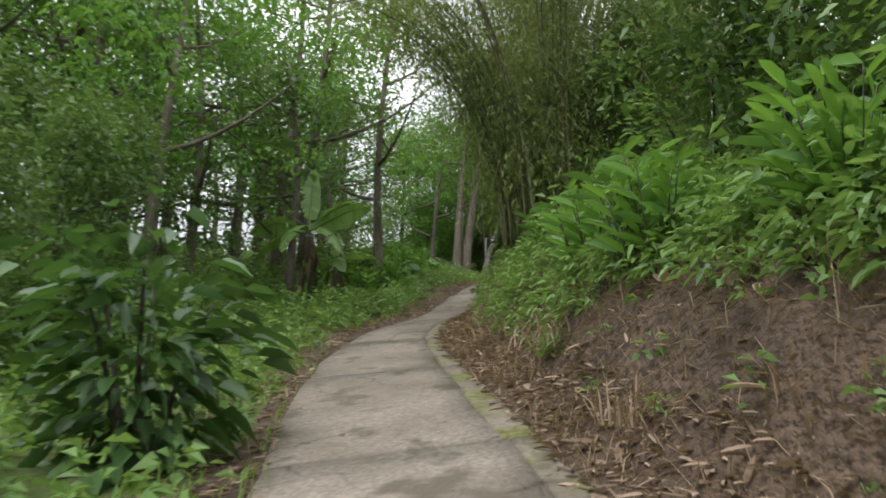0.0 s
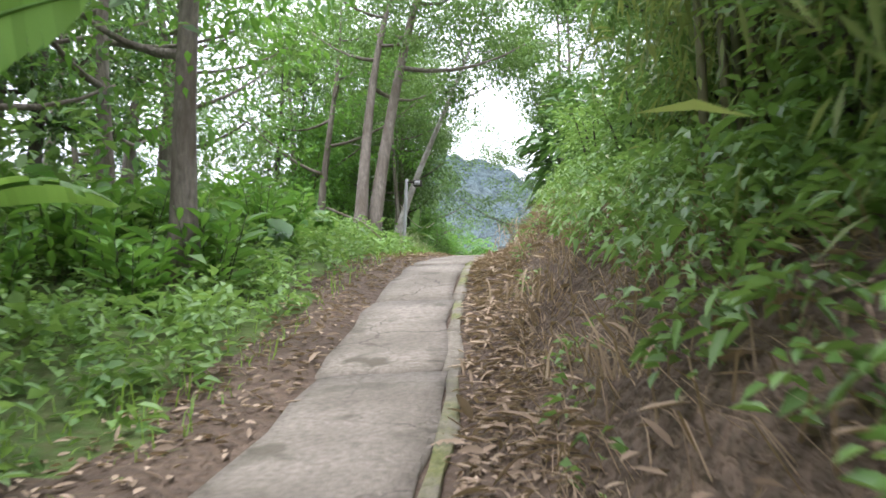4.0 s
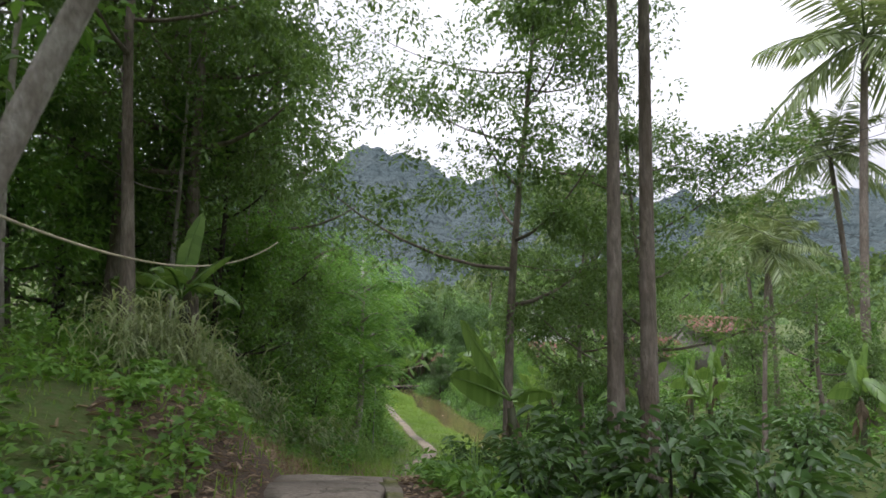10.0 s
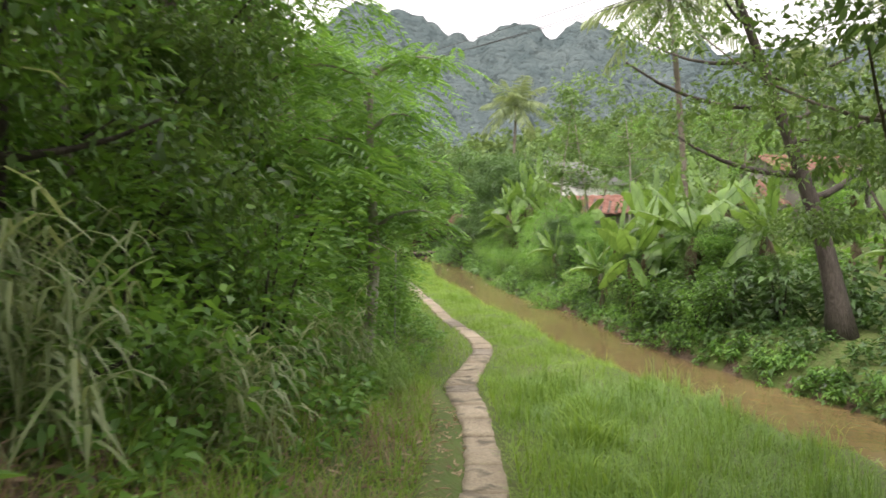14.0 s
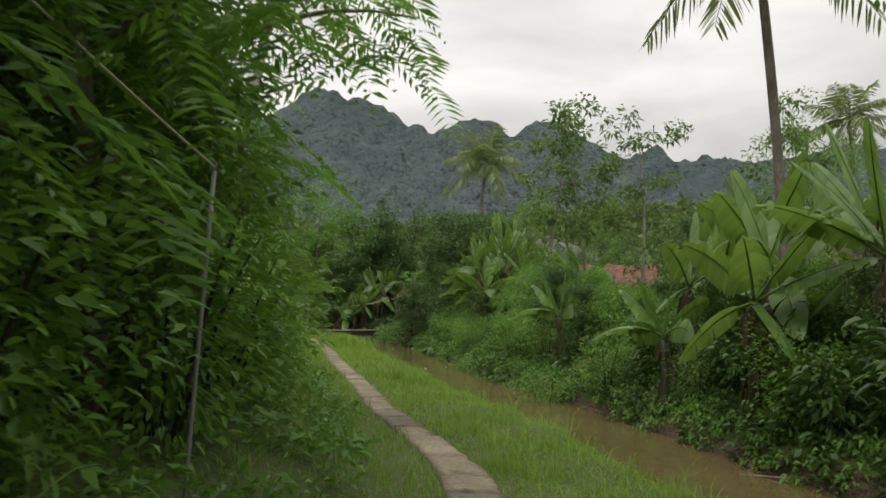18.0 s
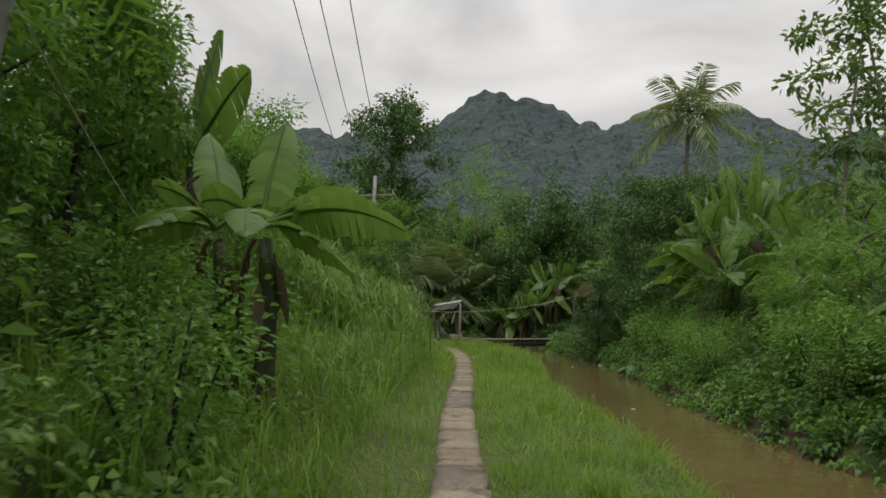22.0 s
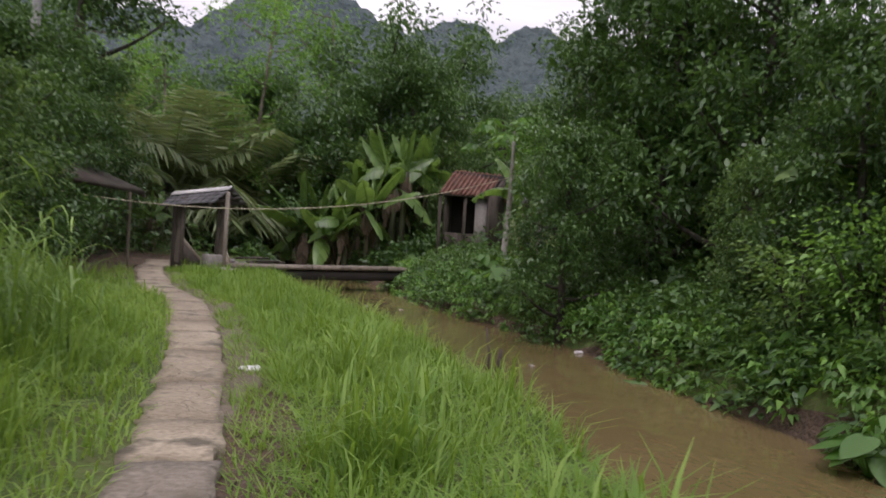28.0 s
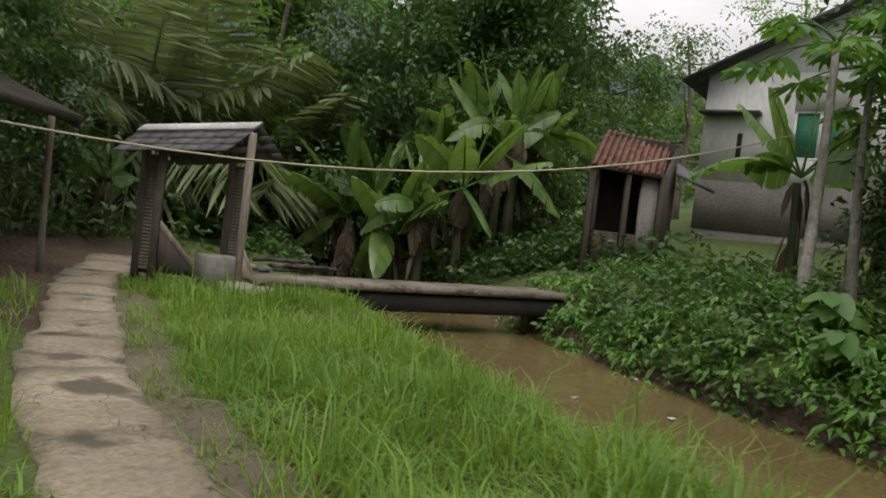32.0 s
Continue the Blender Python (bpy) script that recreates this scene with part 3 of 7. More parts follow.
# ---- kinds of plants ----
def crown_leaves(centres, spread, count, length, width, up=0.1, droop=0.25):
    """Clumps of leaves round the ends of the twigs."""
    c = np.repeat(np.asarray(centres, float), count, 0)
    n = len(c)
    spread = np.repeat(np.broadcast_to(spread, (len(centres), 1))[:, 0], count)
    off = sphere_way(n) * (spread * rng.uniform(0.15, 1.0, n) ** 0.7)[:, None] * np.array([1, 1, 0.7])
    d = unit(unit(off + 1e-6) + sphere_way(n) * 0.8 + UP * up)
    return leaves(c + off, d, length * rng.uniform(0.6, 1.25, n), width * rng.uniform(0.7, 1.2, n), droop, coarse=True)


def build_tree(name, height, radius, trunk_r, first, bark, leaf, clumps, per, length, width, flat=0.7, lean=(0, 0), spread=0.55, limbs=7, wander=1.0, low=0.0):
    """Trunk, limbs that fork, and a crown of leaf clumps at the limbs' ends."""
    root = new(name)
    n = 9
    s = np.linspace(0, 1, n)
    bend = np.stack([lean[0] * s ** 1.3 + 0.04 * wander * height * np.sin(3 * s + rng.uniform(0, 6)) * s, lean[1] * s ** 1.3 + 0.03 * wander * height * np.sin(4 * s) * s, height * 0.9 * s - 0.25], 1)
    flare = 1 + 0.7 * np.exp(-s * 14)
    part("trunk", quads("trunk", *tube(bend, trunk_r * flare * (1 - 0.75 * s), 8), bark, True), root)
    ends = []
    for k in range(limbs):
        f = first + (1 - first) * (k + rng.uniform(0, 0.8)) / limbs
        a = np.array([np.interp(f, s, bend[:, i]) for i in range(3)])
        az = k * 2.4 + rng.uniform(-0.4, 0.4)
        reach = radius * rng.uniform(0.6, 1.0) * (1 - 0.35 * (f - first))
        b = a + np.array([np.cos(az) * reach, np.sin(az) * reach, height * 0.1 * rng.uniform(0.2, 1.5) - low * reach])
        pts = curve_points(a, b, n=6, bow=(0, 0, -0.1 * reach))
        r0 = trunk_r * (1 - 0.75 * f) * 0.6
        part("limb", quads("limb", *tube(pts, np.linspace(r0, r0 * 0.25, 6), 6), bark, True), root)
        ends.append(b)
        for _ in range(3):
            c = pts[rng.integers(2, 5)] + sphere_way(1)[0] * reach * 0.45 * np.array([1, 1, flat])
            ends.append(c)
    clumps = int(clumps * 1.3)
    ends = np.array(ends)
    pick = ends[rng.integers(0, len(ends), clumps)]
    top = np.array([np.interp(0.95, s, bend[:, i]) for i in range(3)])
    jitter = sphere_way(clumps) * radius * 0.38 * rng.uniform(0.1, 1, clumps)[:, None] * np.array([1, 1, flat])
    centres = np.where(rng.uniform(size=(clumps, 1)) < 0.12, top, pick) + jitter
    part("crown", quads("crown", *crown_leaves(centres, spread * rng.uniform(0.45, 0.85, (clumps, 1)), per, length * 0.82, width * 0.85), leaf), root)
    return root


def build_feather_tree(name, height, radius, trunk_r, bark, lean=(0, 0), sprays=260, low=0.35, first=0.3):
    """Slender pale trunk under drooping sprays of small paired leaflets."""
    root = new(name)
    s = np.linspace(0, 1, 9)
    bend = np.stack([lean[0] * s + 0.1 * np.sin(5 * s), lean[1] * s + 0.08 * np.sin(4 * s + 1), height * 0.85 * s - 0.2], 1)
    part("trunk", quads("trunk", *tube(bend, trunk_r * (1.25 - 0.9 * s), 8), bark, True), root)
    starts = []
    for k in range(9):
        f = first + (0.98 - first) * k / 8
        a = np.array([np.interp(f, s, bend[:, i]) for i in range(3)])
        az = k * 2.4
        b = a + np.array([np.cos(az), np.sin(az), 0.25]) * radius * rng.uniform(0.55, 0.95)
        pts = curve_points(a, b, n=7, bow=(0, 0, 0.12 * radius))
        part("limb", quads("limb", *tube(pts, np.linspace(trunk_r * 0.4, trunk_r * 0.08, 7), 6), bark, True), root)
        starts += list(pts[2:])
    starts = np.array(starts)
    vf = []
    for _ in range(sprays):
        p = starts[rng.integers(len(starts))] + sphere_way(1)[0] * radius * 0.35 * rng.uniform(0, 1)
        az, ln = rng.uniform(0, 6.28), rng.uniform(0.35, 0.8)
        n = 11
        t = np.linspace(0.08, 1, n)[:, None]
        out = np.array([np.cos(az), np.sin(az), 0])
        q = p + out * ln * t - UP * low * ln * (t ** 2) * 2.0
        side = np.array([-np.sin(az), np.cos(az), 0])
        d = np.concatenate([side + out * 0.5 - UP * 0.25 + 0 * q, -side + out * 0.5 - UP * 0.25 + 0 * q])
        vf.append(leaves(np.concatenate([q, q]), d, ln * 0.34 * np.tile(np.sin(np.pi * (0.15 + 0.8 * t[:, 0])), 2), 0.035, 0.15, 0.05, coarse=True))
    part("crown", quads("crown", *joined(vf), M_FEATHER), root)
    return root


def banana_leaf(root, foot, az, ln, width, tilt, arch, roll, hang=False, drop=1.0):
    """One leaf: a rib that arches over, and a blade on both sides torn into strips."""
    out, side = np.array([np.cos(az), np.sin(az), 0.0]), np.array([-np.sin(az), np.cos(az), 0.0])
    n = 19
    t = np.linspace(0, 1, n)
    if hang:
        rib = foot + out * (0.12 + 0.3 * np.sin(t * 2.2))[:, None] * ln * 0.45 - UP * (t ** 1.4)[:, None] * drop
    else:
        rib = foot + out * (np.cos(tilt) * t * ln)[:, None] + UP * (np.sin(tilt) * t * ln - arch * t ** 2.2)[:, None]
        rib = rib + side * (rng.uniform(-0.2, 0.2) * ln * t ** 2)[:, None]
        side = side * np.cos(roll) + np.cross(out, side) * np.sin(roll)
    w = width * np.clip(np.sin(np.pi * np.clip((t - 0.17) / 0.83, 0, 1) ** 0.72), 0.0, 1) ** 0.55
    vf = [tube(rib[: n - 1], np.linspace(0.022, 0.005, n - 1), 6)]
    tang = unit(np.gradient(rib, axis=0))
    sag = 0.75 if hang else rng.uniform(0.12, 0.4)
    tear = 0.6 if hang else rng.choice((0.08, 0.22, 0.4))
    for sg in (1, -1):
        cut = 0.0
        for i in range(3, n - 1):
            cut = rng.uniform(0.02, 0.1) * ln if rng.uniform() < tear else cut * 0.45
            a, b = rib[i], rib[i + 1]
            da, db = (sg * side * w[k] / 2 - UP * sag * w[k] / 2 for k in (i, i + 1))
            lag = tang[i] * cut * 0.5 - UP * cut * 0.6
            shrink = 1 - min(cut, 0.1) / 0.3
            mid_a, mid_b = a + da * 0.55 + UP * w[i] * 0.05, b + db * 0.55 + UP * w[i + 1] * 0.05
            v = np.array([a, b, mid_b + lag * 0.3, mid_a + lag * 0.3, b + db * shrink + lag, a + da + lag])
            vf.append((v, np.array([[0, 1, 2, 3], [3, 2, 4, 5]] if sg > 0 else [[1, 0, 3, 2], [2, 3, 5, 4]])))
    part("leaf", quads("leaf", *joined(vf), M_DRY if hang else M_BANANA, False), root, "dead brown hanging leaf" if hang else "")


def banana_stem(root, stem_h, thick=1.0):
    s = np.linspace(0, 1, 7)
    stem = np.stack([0.06 * np.sin(3 * s), 0.05 * s, stem_h * s - 0.15], 1)
    part("stem", quads("stem", *tube(stem, thick * 0.08 * (1.15 - 0.5 * s) * (0.6 + 0.4 * stem_h / 1.5), 10), M_STEM, True), root)
    vf = []
    for k in range(7):
        az = k * 1.3
        vf.append(leaves(np.array([[np.cos(az) * 0.09, np.sin(az) * 0.09, stem_h * (0.25 + 0.11 * k)]]), np.array([[np.cos(az) * 0.25, np.sin(az) * 0.25, -1.0]]), 0.5 * min(1, stem_h), 0.1, 0.0, 0.2))
    part("sheath", quads("sheath", *joined(vf), M_DRY), root, "dry brown leaf sheaths")


def build_banana(name, stem_h, n_leaves, length, width, dead=3, spread=1.0, bow=1.0):
    """Fleshy stem, arching split leaves, dead ones hanging."""
    root = new(name)
    banana_stem(root, stem_h)
    for k in range(n_leaves + dead):
        hang = k >= n_leaves
        az = k * 2.4 + rng.uniform(-1.3, 1.3)
        age = np.clip((k + 0.5) / max(n_leaves, 1) + rng.uniform(-0.2, 0.2), 0.03, 1)
        ln = length * rng.uniform(0.55, 1.15) * (0.6 if hang else 1)
        foot = np.array([0, 0, stem_h * (0.92 if hang else 0.95)])
        banana_leaf(root, foot, az, ln, width * (0.6 if hang else rng.uniform(0.8, 1.1)), radians(86 - rng.uniform(35, 75) * age * spread), (0.03 + rng.uniform(0.1, 0.75) * age * bow) * ln, rng.choice((-1, 1)) * rng.uniform(0.2, 1.3), hang, min(ln * 0.8, stem_h * 0.8))
    return root


def build_placed_banana(x, y, top, fan, label, dead=1):
    """A banana plant whose leaves start at a height; fan: bearing, rise, length, width, arch and roll of each leaf."""
    root = new("banana_plant")
    g = float(land(x, y))
    h = max(top - g, 0.4)
    banana_stem(root, h)
    for az, rise, ln, w, arch, roll in fan:
        banana_leaf(root, np.array([0, 0, h * 0.96]), radians(az), ln, w, radians(rise), arch * ln, roll)
    for k in range(dead):
        banana_leaf(root, np.array([0, 0, h * 0.9]), 1.2 + 2.1 * k, 0.7, 0.2, 0, 0, 0, True, min(0.6, h * 0.7))
    root.matrix_basis = pose(x, y, g)
    return tagged(root, label, "banana plant", "banana plants along the way")


def build_coconut(name, height, crown, lean=(0, 0), fronds=18, trunk_r=0.105):
    """Ringed trunk, a head of drooping fronds with long leaflets."""
    root = new(name)
    s = np.linspace(0, 1, 14)
    pts = np.stack([lean[0] * s ** 1.6, lean[1] * s ** 1.6, height * s - 0.3], 1)
    part("trunk", quads("trunk", *tube(pts, trunk_r * (1 + 0.6 * np.exp(-s * 10)) * (1 - 0.35 * s) * (1 + 0.05 * np.cos(s * 90)), 8), M_BARK, True), root)
    top = pts[-1]
    for k in range(fronds):
        az, age = k * 2.4, (k + 0.5) / fronds
        out, side = np.array([np.cos(az), np.sin(az), 0]), np.array([-np.sin(az), np.cos(az), 0])
        t = np.linspace(0, 1, 12)
        tilt = radians(80 - 105 * age)
        ln = crown * rng.uniform(0.85, 1.1)
        rib = top + out * (np.cos(tilt) * t * ln)[:, None] + UP * (np.sin(tilt) * t * ln - (0.25 + 0.3 * age) * ln * t ** 2)[:, None]
        vf = [tube(rib, np.linspace(0.03, 0.006, 12), 4)]
        u = np.linspace(0.12, 0.99, 26)
        q = np.stack([np.interp(u, t, rib[:, i]) for i in range(3)], 1)
        tang = unit(np.stack([np.interp(u, t, np.gradient(rib, axis=0)[:, i]) for i in range(3)], 1))
        size = 0.36 * crown * np.sin(np.pi * (0.12 + 0.8 * u)) ** 0.6
        for sg in (1, -1):
            d = sg * side * 0.9 + tang * 0.65 - UP * (0.35 + 0.4 * age) + rng.normal(size=(len(u), 3)) * 0.08
            vf.append(leaves(q, d, size * rng.uniform(0.85, 1.1, len(u)), 0.05 * crown / 2, 0.12, 0.05))
        part("frond", quads("frond", *joined(vf), M_PALM), root)
    return root


def build_bamboo(name, culms, height, spread, over=(0, 0), thick=0.8, tufts=24):
    """A dense clump: thin arching culms with narrow hanging leaves."""
    root = new(name)
    ends = []
    for k in range(culms):
        az, r = rng.uniform(0, 6.28), spread * rng.uniform(0.1, 1) ** 0.7
        foot = np.array([np.cos(az) * r, np.sin(az) * r, -0.2])
        h, t = height * rng.uniform(0.65, 1.1), np.linspace(0, 1, 10)
        out = np.array([np.cos(az) * 0.28 + over[0], np.sin(az) * 0.28 + over[1], 0]) * h
        pts = foot + out * (t ** 2.1)[:, None] + UP * (h * t - 0.3 * h * t ** 3)[:, None]
        rad = thick * rng.uniform(0.018, 0.035) * (1.0 - 0.8 * t) * (1 + 0.06 * np.cos(t * 60))
        part("culm", quads("culm", *tube(pts, rad, 6), M_CULM, True), root)
        for _ in range(tufts):
            u = rng.uniform(0.12, 1)
            ends.append([np.interp(u, t, pts[:, i]) for i in range(3)])
    ends = np.array(ends)
    c = np.repeat(ends, 20, 0)
    n = len(c)
    off = sphere_way(n) * rng.uniform(0.1, 0.7, n)[:, None]
    d = sphere_way(n) * 0.75 - UP * 0.6
    part("foliage", quads("foliage", *leaves(c + off, d, 0.12 * rng.uniform(0.6, 1.3, n), 0.017, 0.2, 0.05, coarse=True), M_BAMBOO_LEAF), root)
    return root


def build_shrub(name, height, radius, leaf, n_leaves, length, width, droop=0.35, stems=5):
    """Several woody stems with leaves all round."""
    root = new(name)
    nodes = []
    vf = []
    for k in range(stems):
        az = k * 2.4
        top = np.array([np.cos(az) * radius * 0.65, np.sin(az) * radius * 0.65, height * rng.uniform(0.7, 1)])
        pts = curve_points((np.cos(az) * 0.06, np.sin(az) * 0.06, -0.1), top, n=7, bow=(0, 0, 0.1 * height))
        vf.append(tube(pts, np.linspace(0.022, 0.006, 7), 6))
        nodes += list(pts[1:])
    for stem in vf:
        part("stem", quads("stem", *stem, M_DARK_BARK, True), root)
    nodes = np.array(nodes)
    c = nodes[rng.integers(0, len(nodes), n_leaves)]
    off = sphere_way(n_leaves) * rng.uniform(0.1, 0.75, n_leaves)[:, None] * radius * np.array([1, 1, 0.65])
    p = c + off
    p[:, 2] = np.clip(p[:, 2], 0.02, height * 1.1)
    axis = np.stack([p[:, 0], p[:, 1], 0.35 * (p[:, 2] - height * 0.3)], 1)
    d = unit(unit(axis) + sphere_way(n_leaves) * 0.55)
    part("foliage", quads("foliage", *leaves(p, d, length * rng.uniform(0.6, 1.25, n_leaves), width * rng.uniform(0.7, 1.2, n_leaves), droop), leaf), root)
    return root


def build_ginger(name, stalks, height, leaf=None):
    """Tall stalks with long lance leaves in two ranks."""
    root = new(name)
    vf, st = [], []
    for k in range(stalks):
        az, r = rng.uniform(0, 6.28), rng.uniform(0, 0.28)
        h = height * rng.uniform(0.7, 1.1)
        foot = np.array([np.cos(az) * r, np.sin(az) * r, -0.05])
        tip = foot + np.array([np.cos(az) * 0.25, np.sin(az) * 0.25, 1]) * h
        pts = curve_points(foot, tip, n=5)
        st.append(tube(pts, np.linspace(0.012, 0.005, 5), 4))
        a2 = rng.uniform(0, 6.28)
        for j in range(8):
            u = 0.2 + 0.8 * j / 7
            sg = 1 if j % 2 else -1
            d = np.array([[np.cos(a2) * sg, np.sin(a2) * sg, 0.75]])
            vf.append(leaves(foot[None] + (tip - foot)[None] * u, d, 0.42 * height / 0.9 * rng.uniform(0.8, 1.1), 0.085, 0.3, 0.15))
    for stalk in st:
        part("stalk", quads("stalk", *stalk, M_STEM, True), root)
    part("foliage", quads("foliage", *joined(vf), leaf or M_BROAD), root)
    return root


def build_taro(name, n_leaves, size):
    """Heart-shaped leaves on arching stalks."""
    root = new(name)
    outline = np.array([(0, 0.12), (0.14, 0.0), (0.3, 0.02), (0.38, 0.2), (0.33, 0.5), (0.2, 0.78), (0.0, 1.05)])
    for k in range(n_leaves):
        az, h = k * 2.4 + rng.uniform(-0.3, 0.3), size * rng.uniform(0.7, 1.5)
        out, side = np.array([np.cos(az), np.sin(az), 0]), np.array([-np.sin(az), np.cos(az), 0])
        foot, top = out * 0.04, out * h * 0.55 + UP * h
        st = curve_points(foot - UP * 0.05, top, n=6, bow=out * -0.06 * h)
        leaf_l = size * rng.uniform(0.75, 1.1)
        fwd = unit(out * rng.uniform(0.4, 1.0) + side * rng.uniform(-0.5, 0.5) - UP * rng.uniform(0.35, 0.95))
        pl = [top + fwd * (y - 0.12) * leaf_l + side * x * leaf_l - UP * abs(x) * 0.15 * leaf_l for x, y in outline]
        pr = [top + fwd * (y - 0.12) * leaf_l - side * x * leaf_l - UP * abs(x) * 0.15 * leaf_l for x, y in outline]
        mid = [top + fwd * (y - 0.12) * leaf_l for x, y in outline]
        v = np.array(pl + pr + mid)
        f = [[14 + i, 14 + i + 1, i + 1, i] for i in range(6)] + [[14 + i + 1, 14 + i, 7 + i, 7 + i + 1] for i in range(6)]
        lf = part("leaf", quads("leaf", *joined([tube(st, np.linspace(0.014, 0.007, 6), 6), (v, np.array(f))]), M_BROAD), root)
    return root


def build_papaya(name, height):
    root = new(name)
    s = np.linspace(0, 1, 10)
    pts = np.stack([0.1 * np.sin(2 * s), 0.05 * s, height * s - 0.2], 1)
    part("trunk", quads("trunk", *tube(pts, 0.055 * (1.2 - 0.5 * s) * (1 + 0.08 * np.cos(s * 60)), 8), M_PALE_BARK, True), root)
    top = pts[-1]
    for k in range(11):
        az, age = k * 2.4, (k + 0.5) / 11
        out = np.array([np.cos(az), np.sin(az), 0])
        end = top + out * 0.75 * (0.6 + 0.5 * age) + UP * (0.35 - 0.75 * age)
        st = curve_points(top - UP * 0.05 * age, end, n=5, bow=(0, 0, 0.08))
        a = np.linspace(-2.4, 2.4, 9)
        d = np.stack([np.cos(az + a), np.sin(az + a), -0.45 + 0 * a], 1)
        vf = [tube(st, np.linspace(0.014, 0.007, 5), 4), leaves(np.repeat(end[None], 9, 0), d, 0.36 * (1 - 0.1 * np.abs(a)), 0.13, 0.15, 0.1)]
        vf.append(leaves(end + d * 0.17, d + np.roll(d, 1, 1) * 0.6, 0.16, 0.07, 0.1, 0.1))
        part("leaf", quads("leaf", *joined(vf), M_BROAD), root)
    return root


def build_clump_grass(name, n, height, lean, width, material, spread):
    """Long blades that rise, arch over and hang."""
    p = np.concatenate([rng.normal(size=(n, 2)) * spread, np.full((n, 1), -0.03)], 1)
    h, le, w = (height * rng.uniform(0.45, 1.15, n))[:, None], (lean * rng.uniform(0.25, 1.25, n))[:, None], (width * rng.uniform(0.6, 1.2, n))[:, None]
    az = rng.uniform(0, 2 * np.pi, n)
    out, s = np.stack([np.cos(az), np.sin(az), 0 * az], 1), np.stack([-np.sin(az), np.cos(az), 0 * az], 1)
    fall = rng.uniform(0.1, 0.75, (n, 1))
    rows = []
    for u, k in ((0.0, 0.9), (0.4, 1.0), (0.72, 0.75), (1.0, 0.06)):
        c = p + UP * h * (1.25 * u - (0.25 + 0.5 * fall) * u ** 3) + out * le * u ** 1.8
        rows += [c - s * w * k / 2, c + s * w * k / 2]
    v = np.stack(rows, 1).reshape(-1, 3)
    i = np.arange(n)[:, None] * 8
    return new(name, quads(name, v, np.concatenate([i + [a, a + 1, a + 3, a + 2] for a in (0, 2, 4)]), material))


def build_cane(name, canes, height, length, width, material, spread):
    """Leafy canes: ribbon leaves leave each stem at every height, arch over and hang."""
    per = 9
    n = canes * per
    foot = np.concatenate([rng.normal(size=(canes, 2)) * spread, np.full((canes, 1), -0.03)], 1)
    lean = rng.normal(size=(canes, 2)) * 0.16
    h = height * rng.uniform(0.6, 1.1, canes)
    vf = []
    for c in range(canes):
        top = foot[c] + np.array([lean[c, 0] * h[c], lean[c, 1] * h[c], h[c]])
        vf.append(tube(curve_points(foot[c], top, 0, 4), np.linspace(0.007, 0.003, 4), 4))
    which = np.repeat(np.arange(canes), per)
    u = np.tile(np.linspace(0.12, 1.0, per), canes) + rng.normal(size=n) * 0.03
    p = foot[which] + np.stack([lean[which, 0], lean[which, 1], np.ones(n)], 1) * (u * h[which])[:, None]
    az = rng.uniform(0, 2 * np.pi, n)
    out, s = np.stack([np.cos(az), np.sin(az), 0 * az], 1), np.stack([-np.sin(az), np.cos(az), 0 * az], 1)
    ln = (length * rng.uniform(0.55, 1.15, n))[:, None]
    rise = rng.uniform(0.35, 0.95, (n, 1)) * (0.7 + 0.4 * u[:, None])
    drop = rng.uniform(0.7, 1.5, (n, 1))
    w = (width * rng.uniform(0.6, 1.15, n))[:, None]
    swing = rng.normal(size=(n, 1)) * 0.12
    rows = []
    for q, k in ((0.0, 0.5), (0.22, 0.95), (0.48, 1.0), (0.74, 0.7), (1.0, 0.05)):
        c = p + out * ln * q * (0.85 - 0.2 * q) + UP * ln * (rise * q - drop * q ** 2.2 * 0.75) + s * ln * swing * q ** 2
        rows += [c - s * w * k / 2 - UP * w * 0.1 * k, c + s * w * k / 2 - UP * w * 0.1 * k]
    v = np.stack(rows, 1).reshape(-1, 3)
    i = np.arange(n)[:, None] * 10
    vf.append((v, np.concatenate([i + [a, a + 1, a + 3, a + 2] for a in (0, 2, 4, 6)])))
    return new(name, quads(name, *joined(vf), material))


KINDS = {}


def plant(kind, x, y, rz=None, s=1.0, dz=0.0, label=None, category=None, group=None, tilt=(0, 0), z=None):
    """Set one plant of a kind on the ground; the first one is built, the others are copies that share its meshes."""
    maker, lab, cat = SORTS[kind]
    rz = rng.uniform(0, 360) if rz is None else rz
    h = float(land(x, y)) if z is None else z
    m = pose(x, y, h + dz, tilt[0], tilt[1], rz) @ Matrix.Diagonal((s, s, s, 1))
    if kind not in KINDS:
        ob = KINDS[kind] = maker()
        ob.matrix_basis = m
        ob["size"] = s
    else:
        ob = copy_thing(KINDS[kind], m @ Matrix.Diagonal((1 / KINDS[kind]["size"],) * 3 + (1,)))
    tagged(ob, label or lab, category or cat, group or cat + "s along the way")
    return ob


